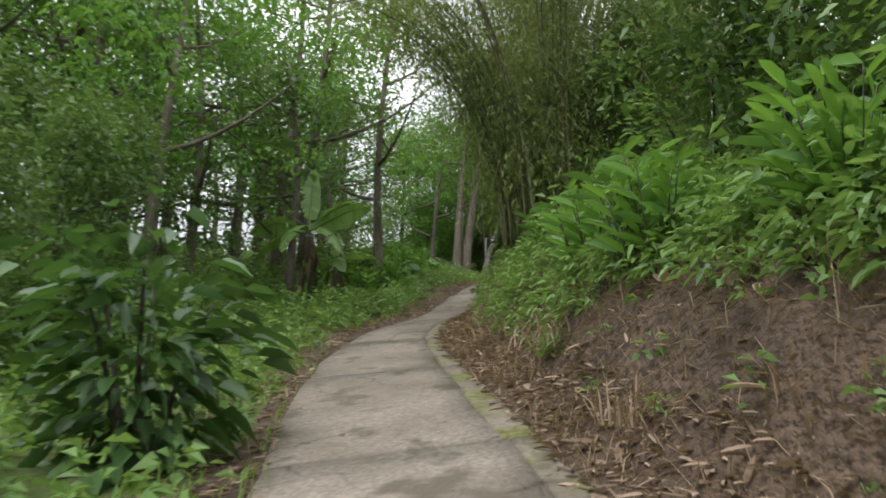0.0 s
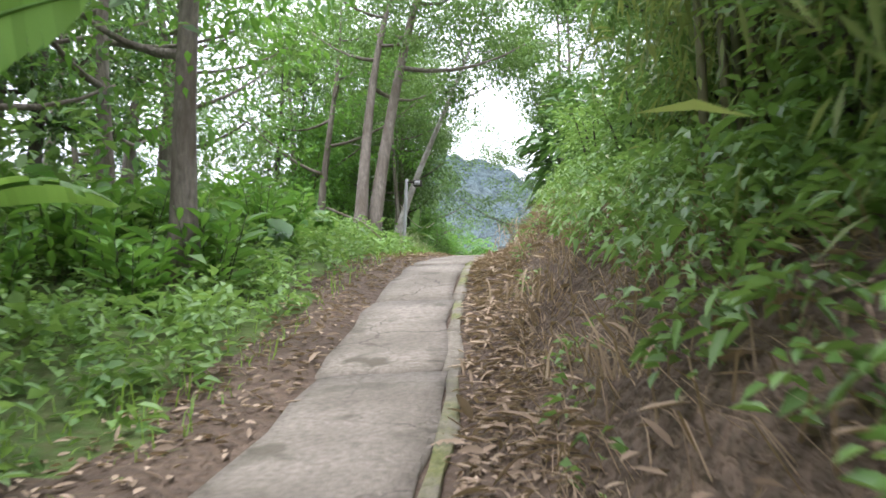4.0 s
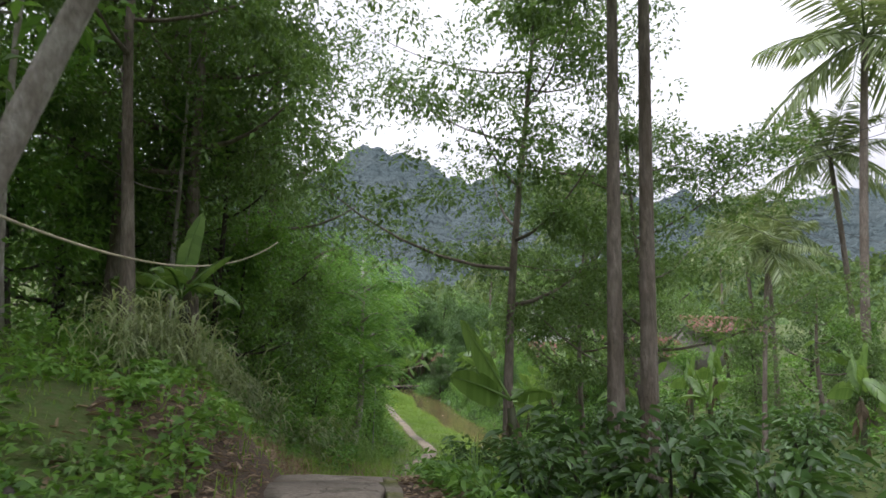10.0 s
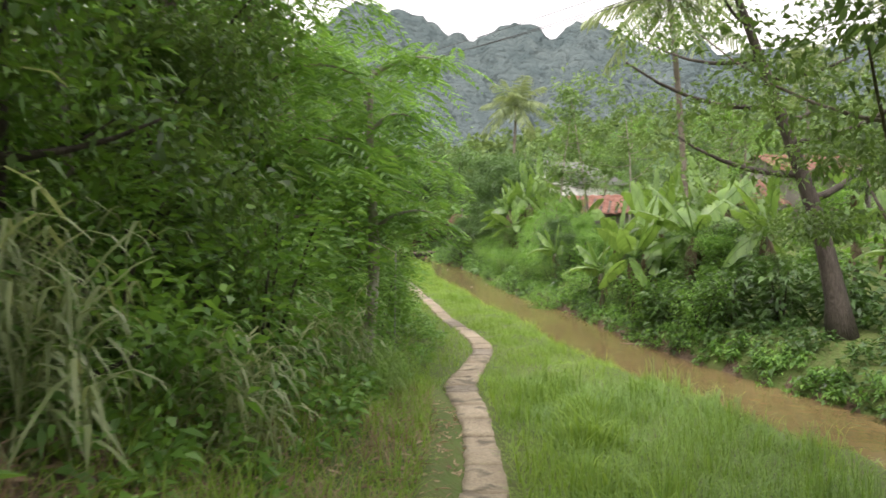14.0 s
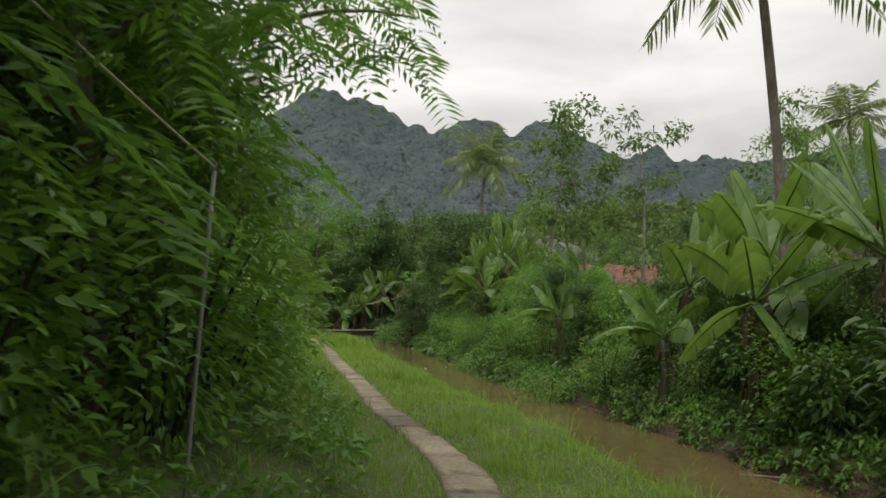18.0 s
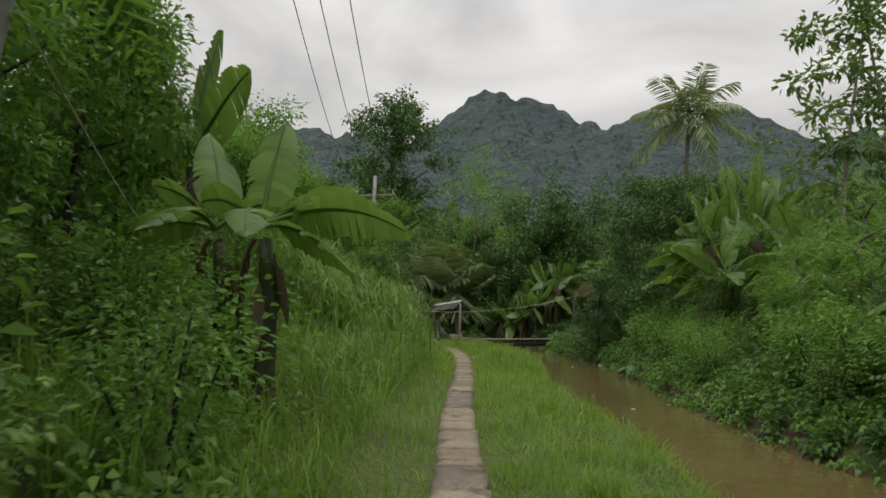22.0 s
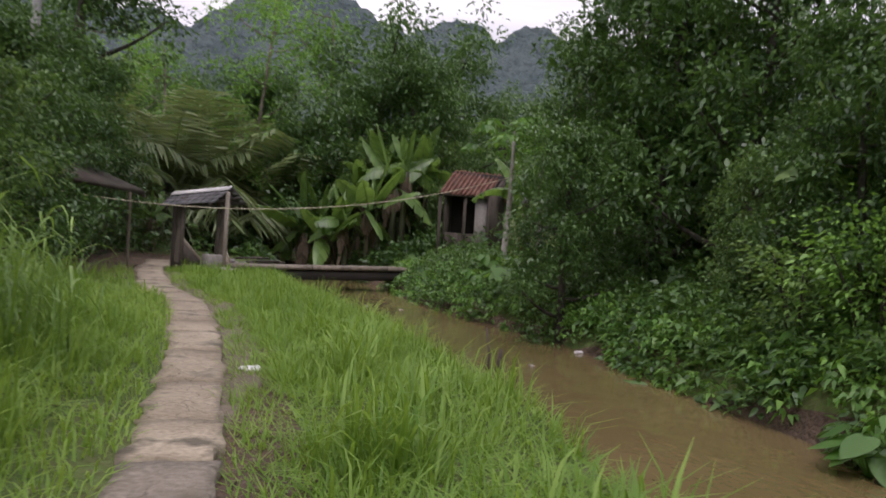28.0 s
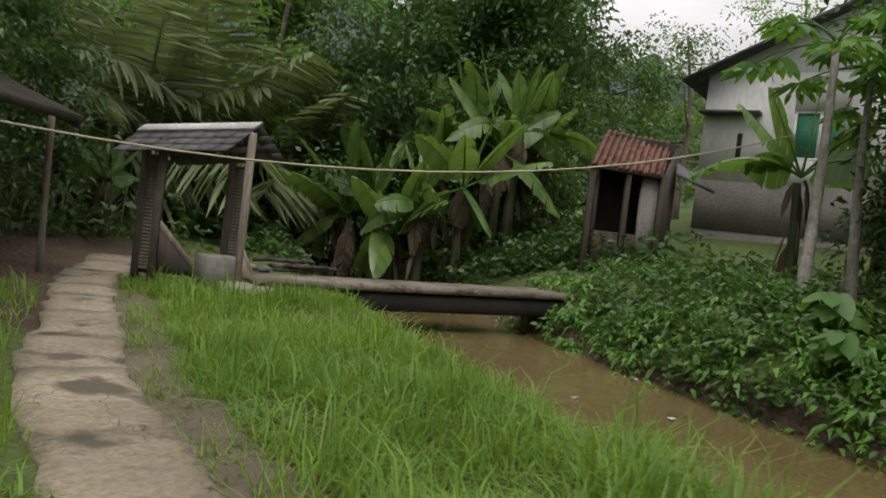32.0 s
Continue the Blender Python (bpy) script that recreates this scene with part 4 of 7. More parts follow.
SORTS = {
    "tall_tree": (lambda: build_tree("tree", 9.0, 2.3, 0.11, 0.55, M_BARK, M_TREE, 120, 26, 0.16, 0.07, 0.6, (0.3, 0.2), 0.6), "tall slender tree with small dark leaves", "tree"),
    "tall_tree_b": (lambda: build_tree("tree", 8.0, 2.6, 0.12, 0.5, M_BARK, M_TREE, 120, 26, 0.17, 0.075, 0.7, (-0.3, 0.1), 0.65), "leafy tree with a dark damp trunk", "tree"),
    "round_tree": (lambda: build_tree("tree", 5.2, 2.0, 0.13, 0.2, M_DARK_BARK, M_DARK, 150, 30, 0.18, 0.08, 0.85, (0.1, 0), 0.55, 8), "dense round tree with dark leaves", "tree"),
    "wood_tree": (lambda: build_tree("tree", 6.5, 2.6, 0.12, 0.25, M_BARK, M_TREE, 100, 19, 0.19, 0.085, 0.9, (0.2, 0.2), 0.7, 8), "mid-sized woodland tree in full leaf", "tree"),
    "wood_tree_b": (lambda: build_tree("tree", 7.5, 2.4, 0.11, 0.3, M_BARK, M_FEATHER, 100, 19, 0.18, 0.075, 1.0, (-0.2, 0.3), 0.6, 8), "woodland tree with light green leaves", "tree"),
    "layer_tree": (lambda: build_tree("tree", 8.6, 3.1, 0.08, 0.4, M_BARK, M_TREE, 360, 42, 0.11, 0.052, 0.1, (0.25, 0.1), 0.45, 12), "slender tree with flat layered crown", "tree"),
    "spread_tree": (lambda: build_tree("tree", 7.6, 3.4, 0.19, 0.35, M_DARK_BARK, M_TREE, 120, 24, 0.15, 0.065, 0.4, (-1.9, 0.4), 0.6, 10), "old leaning tree with spreading dark limbs", "tree"),
    "sparse_tree": (lambda: build_tree("tree", 5.2, 1.15, 0.045, 0.4, M_PALE_BARK, M_TREE, 32, 34, 0.18, 0.075, 1.0, (0.3, 0.1), 0.35, 8), "thin open tree with tufts of leaves", "tree"),
    "feather_tree": (lambda: build_feather_tree("tree", 5.6, 2.4, 0.11, M_PALE_BARK, (0.45, 0.3), 330), "pale-barked tree with drooping feathery leaves", "tree"),
    "umbrella_tree": (lambda: build_feather_tree("tree", 4.9, 1.05, 0.085, M_PALE_BARK, (0.4, 0.1), 230, 0.3, 0.5), "pale mottled trunk under drooping feathery leaves", "tree"),
    "full_tree": (lambda: build_tree("tree", 9.5, 2.1, 0.15, 0.42, M_DARK_BARK, M_DARK, 330, 40, 0.17, 0.08, 0.75, (0.2, 0.1), 0.45, 12), "tall full dark tree standing above the slope", "tree"),
    "feather_tree_b": (lambda: build_feather_tree("tree", 4.6, 2.0, 0.09, M_BARK, (0.3, -0.2), 260, 0.45), "small tree with drooping feathery leaves", "tree"),
    "slim_tree": (lambda: build_tree("tree", 7.5, 1.5, 0.045, 0.45, M_PALE_BARK, M_FEATHER, 55, 16, 0.17, 0.065, 0.9, (0.3, 0.2), 0.5, 7), "slim pale-stemmed young tree on the hillside", "tree"),
    "banana_tall": (lambda: build_banana("banana_plant", 2.6, 8, 1.6, 0.46, 5, 1.6, 1.5), "tall banana plant with tattered leaves", "banana plant"),
    "banana": (lambda: build_banana("banana_plant", 1.5, 7, 1.4, 0.5, 1, 1.35), "banana plant with broad split leaves", "banana plant"),
    "banana_b": (lambda: build_banana("banana_plant", 1.8, 8, 1.6, 0.5, 4, 1.6, 1.4), "banana plant with dead leaves hanging", "banana plant"),
    "coconut": (lambda: build_coconut("coconut_palm", 8.0, 2.3, (0.5, 0.3)), "tall coconut palm with drooping fronds", "palm"),
    "coconut_low": (lambda: build_coconut("coconut_palm", 1.6, 2.6, (0.1, 0.1), 16, 0.2), "low young coconut palm with long fronds", "palm"),
    "bamboo": (lambda: build_bamboo("bamboo_clump", 34, 6.0, 0.75, (-0.16, -0.06)), "dense bamboo clump arching over the path", "bamboo"),
    "shrub": (lambda: build_shrub("shrub", 1.1, 0.6, M_WEED, 1500, 0.08, 0.036), "leafy green shrub on the path side", "shrub"),
    "shrub_b": (lambda: build_shrub("shrub", 1.4, 0.8, M_BROAD, 2000, 0.085, 0.04), "broad-leaved green shrub in damp shade", "shrub"),
    "dark_shrub": (lambda: build_shrub("shrub", 1.25, 0.6, M_DARK, 480, 0.21, 0.085, 0.5), "dark glossy shrub with drooping leaves", "shrub"),
    "big_leaf_shrub": (lambda: build_shrub("shrub", 1.6, 0.7, M_DARK, 620, 0.24, 0.085, 0.65), "dark shrub with long hanging leaves", "shrub"),
    "bush_tree": (lambda: build_tree("tree", 3.6, 1.0, 0.06, 0.06, M_DARK_BARK, M_BROAD, 170, 32, 0.12, 0.055, 1.0, (0.15, 0.1), 0.5, 9), "bushy small tree leafy to the ground", "tree"),
    "bush_tree_b": (lambda: build_tree("tree", 3.2, 0.95, 0.05, 0.05, M_DARK_BARK, M_TREE, 160, 34, 0.11, 0.05, 1.0, (-0.1, 0.2), 0.5, 9), "dense dark small-leaved bush", "tree"),
    "leaning_tree": (lambda: build_tree("tree", 7.6, 2.6, 0.1, 0.6, M_PALE_BARK, M_TREE, 200, 40, 0.14, 0.065, 0.7, (2.3, 0.4), 0.6), "leaning tree with a pale mottled trunk", "tree"),
    "bamboo_big": (lambda: build_bamboo("bamboo_clump", 56, 7.0, 0.5, (-0.2, -0.07), 0.75, 32), "dense dark bamboo clump fanning over the path", "bamboo"),
    "dense_tree": (lambda: build_tree("tree", 7.4, 2.3, 0.1, 0.16, M_DARK_BARK, M_TREE, 190, 30, 0.16, 0.07, 1.1, (0.2, 0.2), 0.6, 11), "dense dark tree of the shady hillside", "tree"),
    "dark_mass": (lambda: build_tree("tree", 5.0, 1.5, 0.1, 0.04, M_DARK_BARK, M_DARK, 270, 34, 0.15, 0.065, 1.0, (0.1, 0.1), 0.5, 12), "dense dark tree leafy down to the bank", "tree"),
    "pole_tree": (lambda: build_tree("tree", 10.5, 2.3, 0.085, 0.56, M_BARK, M_TREE, 190, 40, 0.12, 0.06, 0.4, (0.0, 0.0), 0.55, 8, 0.12), "very tall straight bare trunk, one of a pair", "tree"),
    "dense_tall": (lambda: build_tree("tree", 9.4, 2.7, 0.13, 0.42, M_BARK, M_TREE, 220, 40, 0.14, 0.065, 0.7, (0.5, 0.3), 0.65, 11), "tall tree with a thick grey-brown trunk", "tree"),
    "brow_tree": (lambda: build_tree("tree", 8.6, 2.8, 0.15, 0.52, M_BARK, M_TREE, 150, 42, 0.13, 0.06, 0.6, (1.5, 0.5), 0.6, 9, 0.6), "thick grey-brown tree leaning over the path", "tree"),
    "reed_pale": (lambda: build_cane("reed_clump", 32, 0.85, 0.62, 0.024, M_REED, 0.26), "arching clump of long pale reeds", "grass clump"),
    "ginger": (lambda: build_ginger("ginger_clump", 14, 0.95), "clump of tall green lance-leaved ginger", "plant"),
    "taro": (lambda: build_taro("taro_plant", 24, 0.3), "taro with large heart-shaped leaves", "plant"),
    "papaya": (lambda: build_papaya("papaya_tree", 2.9), "papaya tree with a slim ringed trunk", "papaya"),
    "reed": (lambda: build_cane("reed_clump", 26, 0.8, 0.6, 0.018, M_TALL, 0.26), "arching clump of long green grass", "grass clump"),
    "tussock": (lambda: build_clump_grass("grass_tussock", 90, 0.42, 0.3, 0.014, M_GRASS, 0.1), "bright green tussock of long grass", "grass clump"),
    "straw": (lambda: build_clump_grass("dry_grass_clump", 70, 0.3, 0.42, 0.012, M_STRAW, 0.2), "withered brown grass hanging on the bank", "grass clump"),
}


# ---- undergrowth, in stretches ----
def weeds(n, y0, y1, d0, d1, height, per, length, width, side="path", droop=0.3, tall=1.0):
    """Leafy weed clumps between two distances from the path (or from the canal's far edge)."""
    y = rng.uniform(y0, y1, n)
    d = rng.uniform(d0, d1, n)
    x = (way_x(y) if side == "path" else canal_r(y) if side == "far" else canal_l(y)) + d
    h = height * rng.uniform(0.35, 1.0, n) ** 1.2 * tall * (0.75 + 0.35 * wobble(x, y, 1.1, 4.0))
    z = land(x, y)
    c = np.stack([x, y, z], 1)
    c, h = np.repeat(c, per, 0), np.repeat(h, per)
    m = len(c)
    u = rng.uniform(0.05, 1, m) ** 0.8
    r = 0.28 * height * np.sqrt(rng.uniform(0, 1, m)) * (0.5 + 0.6 * np.sin(np.pi * np.clip(u, 0, 1)))
    az = rng.uniform(0, 6.28, m)
    p = c + np.stack([r * np.cos(az), r * np.sin(az), u * h], 1)
    dirs = np.stack([np.cos(az), np.sin(az), rng.uniform(-0.2, 0.9, m)], 1) + rng.normal(size=(m, 3)) * 0.35
    return leaves(p, dirs, length * rng.uniform(0.55, 1.25, m), width * rng.uniform(0.6, 1.2, m), droop, coarse=length > 0.095 or per < 25)


def grassed(n, y0, y1, d0, d1, height, lean, width, side="path", ends=None):
    y = rng.uniform(y0, y1, n)
    lo = (way_x(y) if side == "path" else canal_r(y)) + d0 if side != "verge" else way_x(y) + way_w(y) + d0
    hi = (way_x(y) if side == "path" else canal_r(y)) + d1 if side != "verge" else canal_l(y) + d1
    x = lo + (hi - lo) * rng.uniform(0, 1, n)
    p = np.stack([x, y, land(x, y) - 0.02], 1)
    k = rng.uniform(0.4, 1.25, n) * np.clip(0.85 + 0.6 * wobble(x, y, 2.3, 5.0) + 0.45 * wobble(x, y, 6.1, 2.0), 0.25, 2.0)
    return blades(p, height * k, lean * rng.uniform(0.2, 1.2, n), width * rng.uniform(0.7, 1.3, n), 0.8, short=height < 0.13)


def stuff(name, vf, material, label, category):
    return tagged(new(name, quads(name, *vf, material)), label, category, kind="stuff")


# Upper path, hill side.
stuff("weeds", joined([weeds(560, -44, -29, -5.5, -1.0, 0.55, 26, 0.12, 0.055), weeds(420, -46, -29, -10, -3, 0.9, 24, 0.2, 0.09)]), M_WEED, "low green weeds beside the upper path", "undergrowth")
stuff("weeds", joined([weeds(660, -30, -18.6, -4.5, -0.95, 0.6, 30, 0.095, 0.042), weeds(260, -18.6, -12.5, -4.5, -1.0, 0.26, 30, 0.07, 0.032), weeds(100, -30, -19, -4.5, -1.3, 0.7, 14, 0.2, 0.08), weeds(300, -30, -13, -11, -4, 1.0, 22, 0.2, 0.085)]), M_WEED, "dense leafy weeds on the path's grassy side", "undergrowth")
# Upper path, cut bank side.
stuff("weeds", joined([weeds(950, -44, -29, 1.65, 3.6, 0.6, 34, 0.09, 0.036), weeds(560, -44, -34, 1.45, 2.1, 0.42, 26, 0.075, 0.03, droop=0.6), weeds(70, -44, -34.5, 1.1, 1.6, 0.25, 16, 0.07, 0.03), weeds(300, -34.8, -29, 1.1, 1.9, 0.4, 26, 0.07, 0.03, droop=0.5), weeds(330, -44, -29, 2.2, 6.5, 1.2, 26, 0.2, 0.07)]), M_WEED, "rank weeds hanging over a cut soil bank", "undergrowth")
stuff("weeds", joined([weeds(720, -29, -18.6, 1.45, 3.2, 0.6, 34, 0.09, 0.04), weeds(520, -29, -18.6, 1.15, 1.8, 0.45, 24, 0.075, 0.033, droop=0.6), weeds(60, -29, -17, 0.85, 1.3, 0.25, 16, 0.07, 0.03), weeds(110, -18.6, -13, 1.9, 4.0, 0.3, 28, 0.08, 0.036), weeds(280, -29, -17.5, 2.4, 6, 1.2, 26, 0.2, 0.08)]), M_WEED, "bushy growth on the cut bank's top", "undergrowth")
# The brow and the way down to the canal.
stuff("weeds", joined([weeds(340, -12.6, -4, 0.75, 2.6, 0.36, 30, 0.1, 0.046), weeds(280, -14, -5, 2.2, 6.5, 0.7, 26, 0.15, 0.065), weeds(200, -14, -9, -3.2, -0.8, 0.35, 22, 0.1, 0.05)]), M_BROAD, "broad-leaved growth on the slope towards the canal", "undergrowth")
stuff("weeds", joined([weeds(330, -9, 2, -3.2, -1.1, 0.5, 26, 0.12, 0.05), weeds(420, -9, 16, -7, -1.6, 1.2, 26, 0.15, 0.055), weeds(240, 1, 13, -2.4, -0.7, 0.45, 24, 0.1, 0.045)]), M_BROAD, "shady undergrowth under the trees on the hillside", "undergrowth")
stuff("weeds", joined([weeds(300, 11, 22, -4.5, -0.9, 0.5, 26, 0.1, 0.045), weeds(220, 12, 34, -12, -4, 0.9, 24, 0.17, 0.07)]), M_WEED, "tangled weeds on the grassy slope", "undergrowth")
# Far bank of the canal.
stuff("weeds", joined([weeds(520, -10, 20, 0.05, 1.6, 0.5, 26, 0.13, 0.06, "far"), weeds(430, -12, 20, 1.2, 6, 1.1, 26, 0.2, 0.085, "far")]), M_DARK, "dark leafy growth on the canal's far bank", "undergrowth")
# Shadow under the trees is put into this growth's darker leaf colour.
stuff("weeds", joined([weeds(620, 18, 33, 0.02, 1.8, 0.45, 26, 0.11, 0.05, "far"), weeds(330, 18, 34, 1.4, 6, 1.0, 26, 0.18, 0.08, "far")]), M_CREEPER, "creeping growth down the far bank, coloured darker for tree shade", "undergrowth")
stuff("weeds", joined([weeds(560, 30, 41.5, 0.02, 1.7, 0.42, 30, 0.085, 0.05, "far"), weeds(180, 32, 42, 1.4, 4, 0.5, 24, 0.12, 0.06, "far")]), M_CREEPER, "mass of small dark-leaved creepers over the bank", "undergrowth")
stuff("weeds", joined([weeds(900, -6, 41.5, -0.12, 0.5, 0.4, 26, 0.1, 0.05, "far", 0.6)]), M_BROAD, "leaves trailing into the canal from the far bank", "undergrowth")
stuff("weeds", joined([weeds(520, -14, 24, 5, 20, 1.0, 24, 0.3, 0.13, "far")]), M_BROAD, "rank garden growth beyond the canal", "undergrowth")
stuff("weeds", joined([weeds(420, 42.6, 47, 2.2, 7.4, 0.9, 30, 0.16, 0.07)]), M_DARK, "dark thicket under the trees past the footbridge", "undergrowth")
stuff("weeds", joined([weeds(420, 42, 56, -18, 10, 1.0, 24, 0.22, 0.1)]), M_DARK, "shady growth behind the footbridge", "undergrowth")
# Grass.
stuff("grass", joined([grassed(44000, -3, 24, 0.02, -0.2, 0.1, 0.11, 0.011, "verge"), grassed(5000, -5, 24, 0.15, -0.25, 0.24, 0.24, 0.01, "verge")]), M_GRASS, "short bright green grass on the canal verge", "grass")
stuff("grass", joined([grassed(40000, 24, 40, 0.04, -0.15, 0.11, 0.15, 0.011, "verge"), grassed(30000, 29, 40, 0.3, -0.1, 0.12, 0.15, 0.011, "verge"), grassed(9000, 24, 39, 0.35, -0.3, 0.26, 0.28, 0.011, "verge")]), M_GRASS, "lush green grass between path and canal", "grass")
stuff("grass", joined([grassed(9000, 2, 24, -1.5, -0.2, 0.16, 0.12, 0.009), grassed(15000, 12, 25, -4.5, -0.7, 0.4, 0.3, 0.012)]), M_GRASS, "long green grass on the slope above the path", "grass")
stuff("grass", joined([grassed(9000, -6, 3, 0.7, 3.6, 0.36, 0.3, 0.012), grassed(5000, -12, -5, 1.0, 4.0, 0.4, 0.3, 0.012)]), M_TALL, "lush tall grass beside the canal", "grass")
stuff("grass", joined([grassed(15000, 17, 30.5, -4.0, -0.75, 0.62, 0.5, 0.014), grassed(5000, 16, 31, -8, -3, 0.75, 0.6, 0.02)]), M_TALL, "tall bent grass on the slope above the path", "grass")
stuff("grass", joined([grassed(9000, 29, 38, -3.5, -0.3, 0.18, 0.15, 0.01), grassed(5000, 28, 35, -5, -1.4, 0.4, 0.35, 0.012), grassed(6500, 23, 31, -1.8, -0.55, 0.3, 0.3, 0.011), grassed(14000, 21, 34, -2.0, -0.2, 0.17, 0.16, 0.011), grassed(4500, -6, 3, -1.8, -0.5, 0.26, 0.26, 0.011), grassed(2500, 37, 46, -9, -2, 0.15, 0.1, 0.01)]), M_GRASS, "green grass on the bank above the path", "grass")
stuff("grass", joined([grassed(4200, -14, -3, -3.0, -0.5, 0.16, 0.14, 0.009), grassed(4000, -9, 3, 0.3, 1.6, 0.3, 0.22, 0.011), grassed(2500, -44, -15, -1.6, -0.7, 0.16, 0.14, 0.009)]), M_GRASS, "patchy grass at the path's edges", "grass")
stuff("straw", joined([grassed(12000, -44, -15.5, 0.75, 1.8, 0.18, 0.32, 0.006), grassed(4500, -9.5, 2, -1.7, -0.5, 0.2, 0.3, 0.007)]), M_STRAW, "withered grass and roots on the cut soil", "dry grass")


# Fallen leaves.
def fallen(n, y0, y1, d0, d1, size, slim=0.32):
    y, d = rng.uniform(y0, y1, n), rng.uniform(d0, d1, n)
    x = way_x(y) + np.sign(d) * way_w(y) + d
    p = np.stack([x, y, land(x, y) + rng.uniform(0.005, 0.03, n)], 1)
    dirs = np.stack([rng.normal(size=n), rng.normal(size=n), rng.normal(size=n) * 0.18 + 0.05], 1)
    return leaves(p, dirs, size * rng.uniform(0.4, 1.3, n), size * slim * rng.uniform(0.6, 1.3, n), 0.03, 0.25, 0.3)


stuff("leaf_litter", joined([fallen(9000, -44, -14, 0.02, 0.5, 0.1, 0.2), fallen(3500, -44, -14, 0.3, 1.0, 0.09, 0.2), fallen(1500, -44, -14, 0.02, 1.2, 0.13, 0.3), fallen(4200, -44, -11, -0.75, -0.02, 0.085), fallen(1900, -14, 1, -1.3, -0.02, 0.1), fallen(700, -15, -9, 0.02, 0.7, 0.1)]), M_LITTER, "dry brown fallen leaves beside the path", "leaf litter")

# ---- single plants ----
# First stretch.
plant("dark_shrub", 3.75, -36.2, s=0.95, label="coffee-like shrub with dark drooping leaves")
build_placed_banana(0.5, -28.4, 2.1, ((110, 80, 1.25, 0.36, 0.05, 0.3), (172, 30, 1.45, 0.38, 0.42, 1.25), (40, 50, 1.2, 0.34, 0.3, -1.0), (8, 28, 1.3, 0.34, 0.2, -1.25), (260, 20, 0.9, 0.38, 0.9, 0.2), (200, 5, 0.9, 0.3, 0.6, 0.4), (-25, 10, 1.1, 0.3, 0.7, 0.0), (70, 60, 1.0, 0.3, 0.4, 0.2)), "banana plant with broad pale-backed leaves", 3)
build_placed_banana(0.85, -28.2, 1.55, ((80, 70, 0.8, 0.26, 0.2, 0.2), (20, 35, 0.9, 0.26, 0.5, -0.3), (170, 30, 0.8, 0.26, 0.5, 0.3), (-60, 20, 0.8, 0.26, 0.7, 0.2)), "smaller banana plant beside a taller one", 2)
for x, y, s in ((-2.2, -30.2, 1.15), (-0.7, -30.9, 0.95), (-4.4, -33.4, 1.2), (-3.0, -35.6, 1.0), (-6.4, -35.2, 1.2), (-1.7, -28.7, 1.0), (-2.4, -32.8, 1.05), (0.5, -25.4, 1.0), (-0.6, -26.6, 1.15)):
    plant("wood_tree_b", x, y, s=s, label="leafy tree in the wood beside the upper path")
plant("bamboo_big", 4.75, -30.0, 0, 1.0)
plant("bamboo_big", 4.6, -27.6, 140, 1.05, label="bamboo clump leaning across the path")
for x, y, s in ((6.9, -26.4, 1.0), (7.4, -29.4, 1.05)):
    plant("bamboo", x, y, rng.uniform(-30, 30), s)
for x, y, s in ((-6.2, -26.5, 1.1),):
    plant("bamboo", x, y, rng.uniform(120, 200), s, label="tall bamboo clump among the trees")
for y, d, s in ((-34.6, 1.75, 1), (-33.6, 2.1, 1.1), (-35.6, 2.2, 1), (-32.4, 1.8, 0.9), (-31.0, 2.4, 1.1), (-29.6, 1.9, 0.9), (-37.0, 2.0, 1.1), (-35.1, 1.6, 1.1), (-36.3, 1.8, 1.0), (-34.1, 1.6, 1.0)):
    plant("ginger", float(way_x(y)) + d, y, s=s * 0.58)
for y, d, s in ((-36, 2.8, 1), (-33, 3.0, 1.1), (-30, 2.6, 1), (-28.5, 1.9, 0.8), (-27, 2.0, 0.8), (-25, 1.8, 0.8), (-23.2, 1.7, 0.8), (-21.5, 1.9, 0.9), (-24, 2.8, 1.1), (-38.5, 2.2, 1.0)):
    plant("shrub", float(way_x(y)) + d, y, s=s)
for y, d, s in ((-39, -1.6, 0.7), (-37.6, -2.6, 0.9), (-34, -2.3, 0.7), (-33, -3.6, 1), (-31.5, -2.6, 0.7), (-30, -3.4, 0.9), (-26.5, -3.2, 0.8)):
    plant("shrub", float(way_x(y)) + d, y, s=s)
for y, d, s in ((-26.2, -1.9, 0.75), (-25.4, -1.7, 0.85), (-24.6, -2.2, 0.9), (-23.6, -1.9, 0.8), (-22.8, -2.5, 0.9), (-21.8, -2.1, 0.75), (-26.8, -2.6, 0.8), (-26.0, -2.5, 1.0), (-25.0, -2.6, 0.9)):
    plant("ginger", float(way_x(y)) + d, y, s=s * 0.78)
plant("taro", float(way_x(-22.0)) - 1.7, -22.0, s=0.9)
plant("taro", float(way_x(-23.9)) - 1.6, -23.9, s=0.8)
for x, y, s in ((0.9, -33.9, 0.9), (0.2, -32.6, 1.0), (1.3, -35.6, 0.8), (-1.0, -33.4, 1.2)):
    plant("bush_tree_b", x, y, s=s, label="dense bush in the wood beside the path")
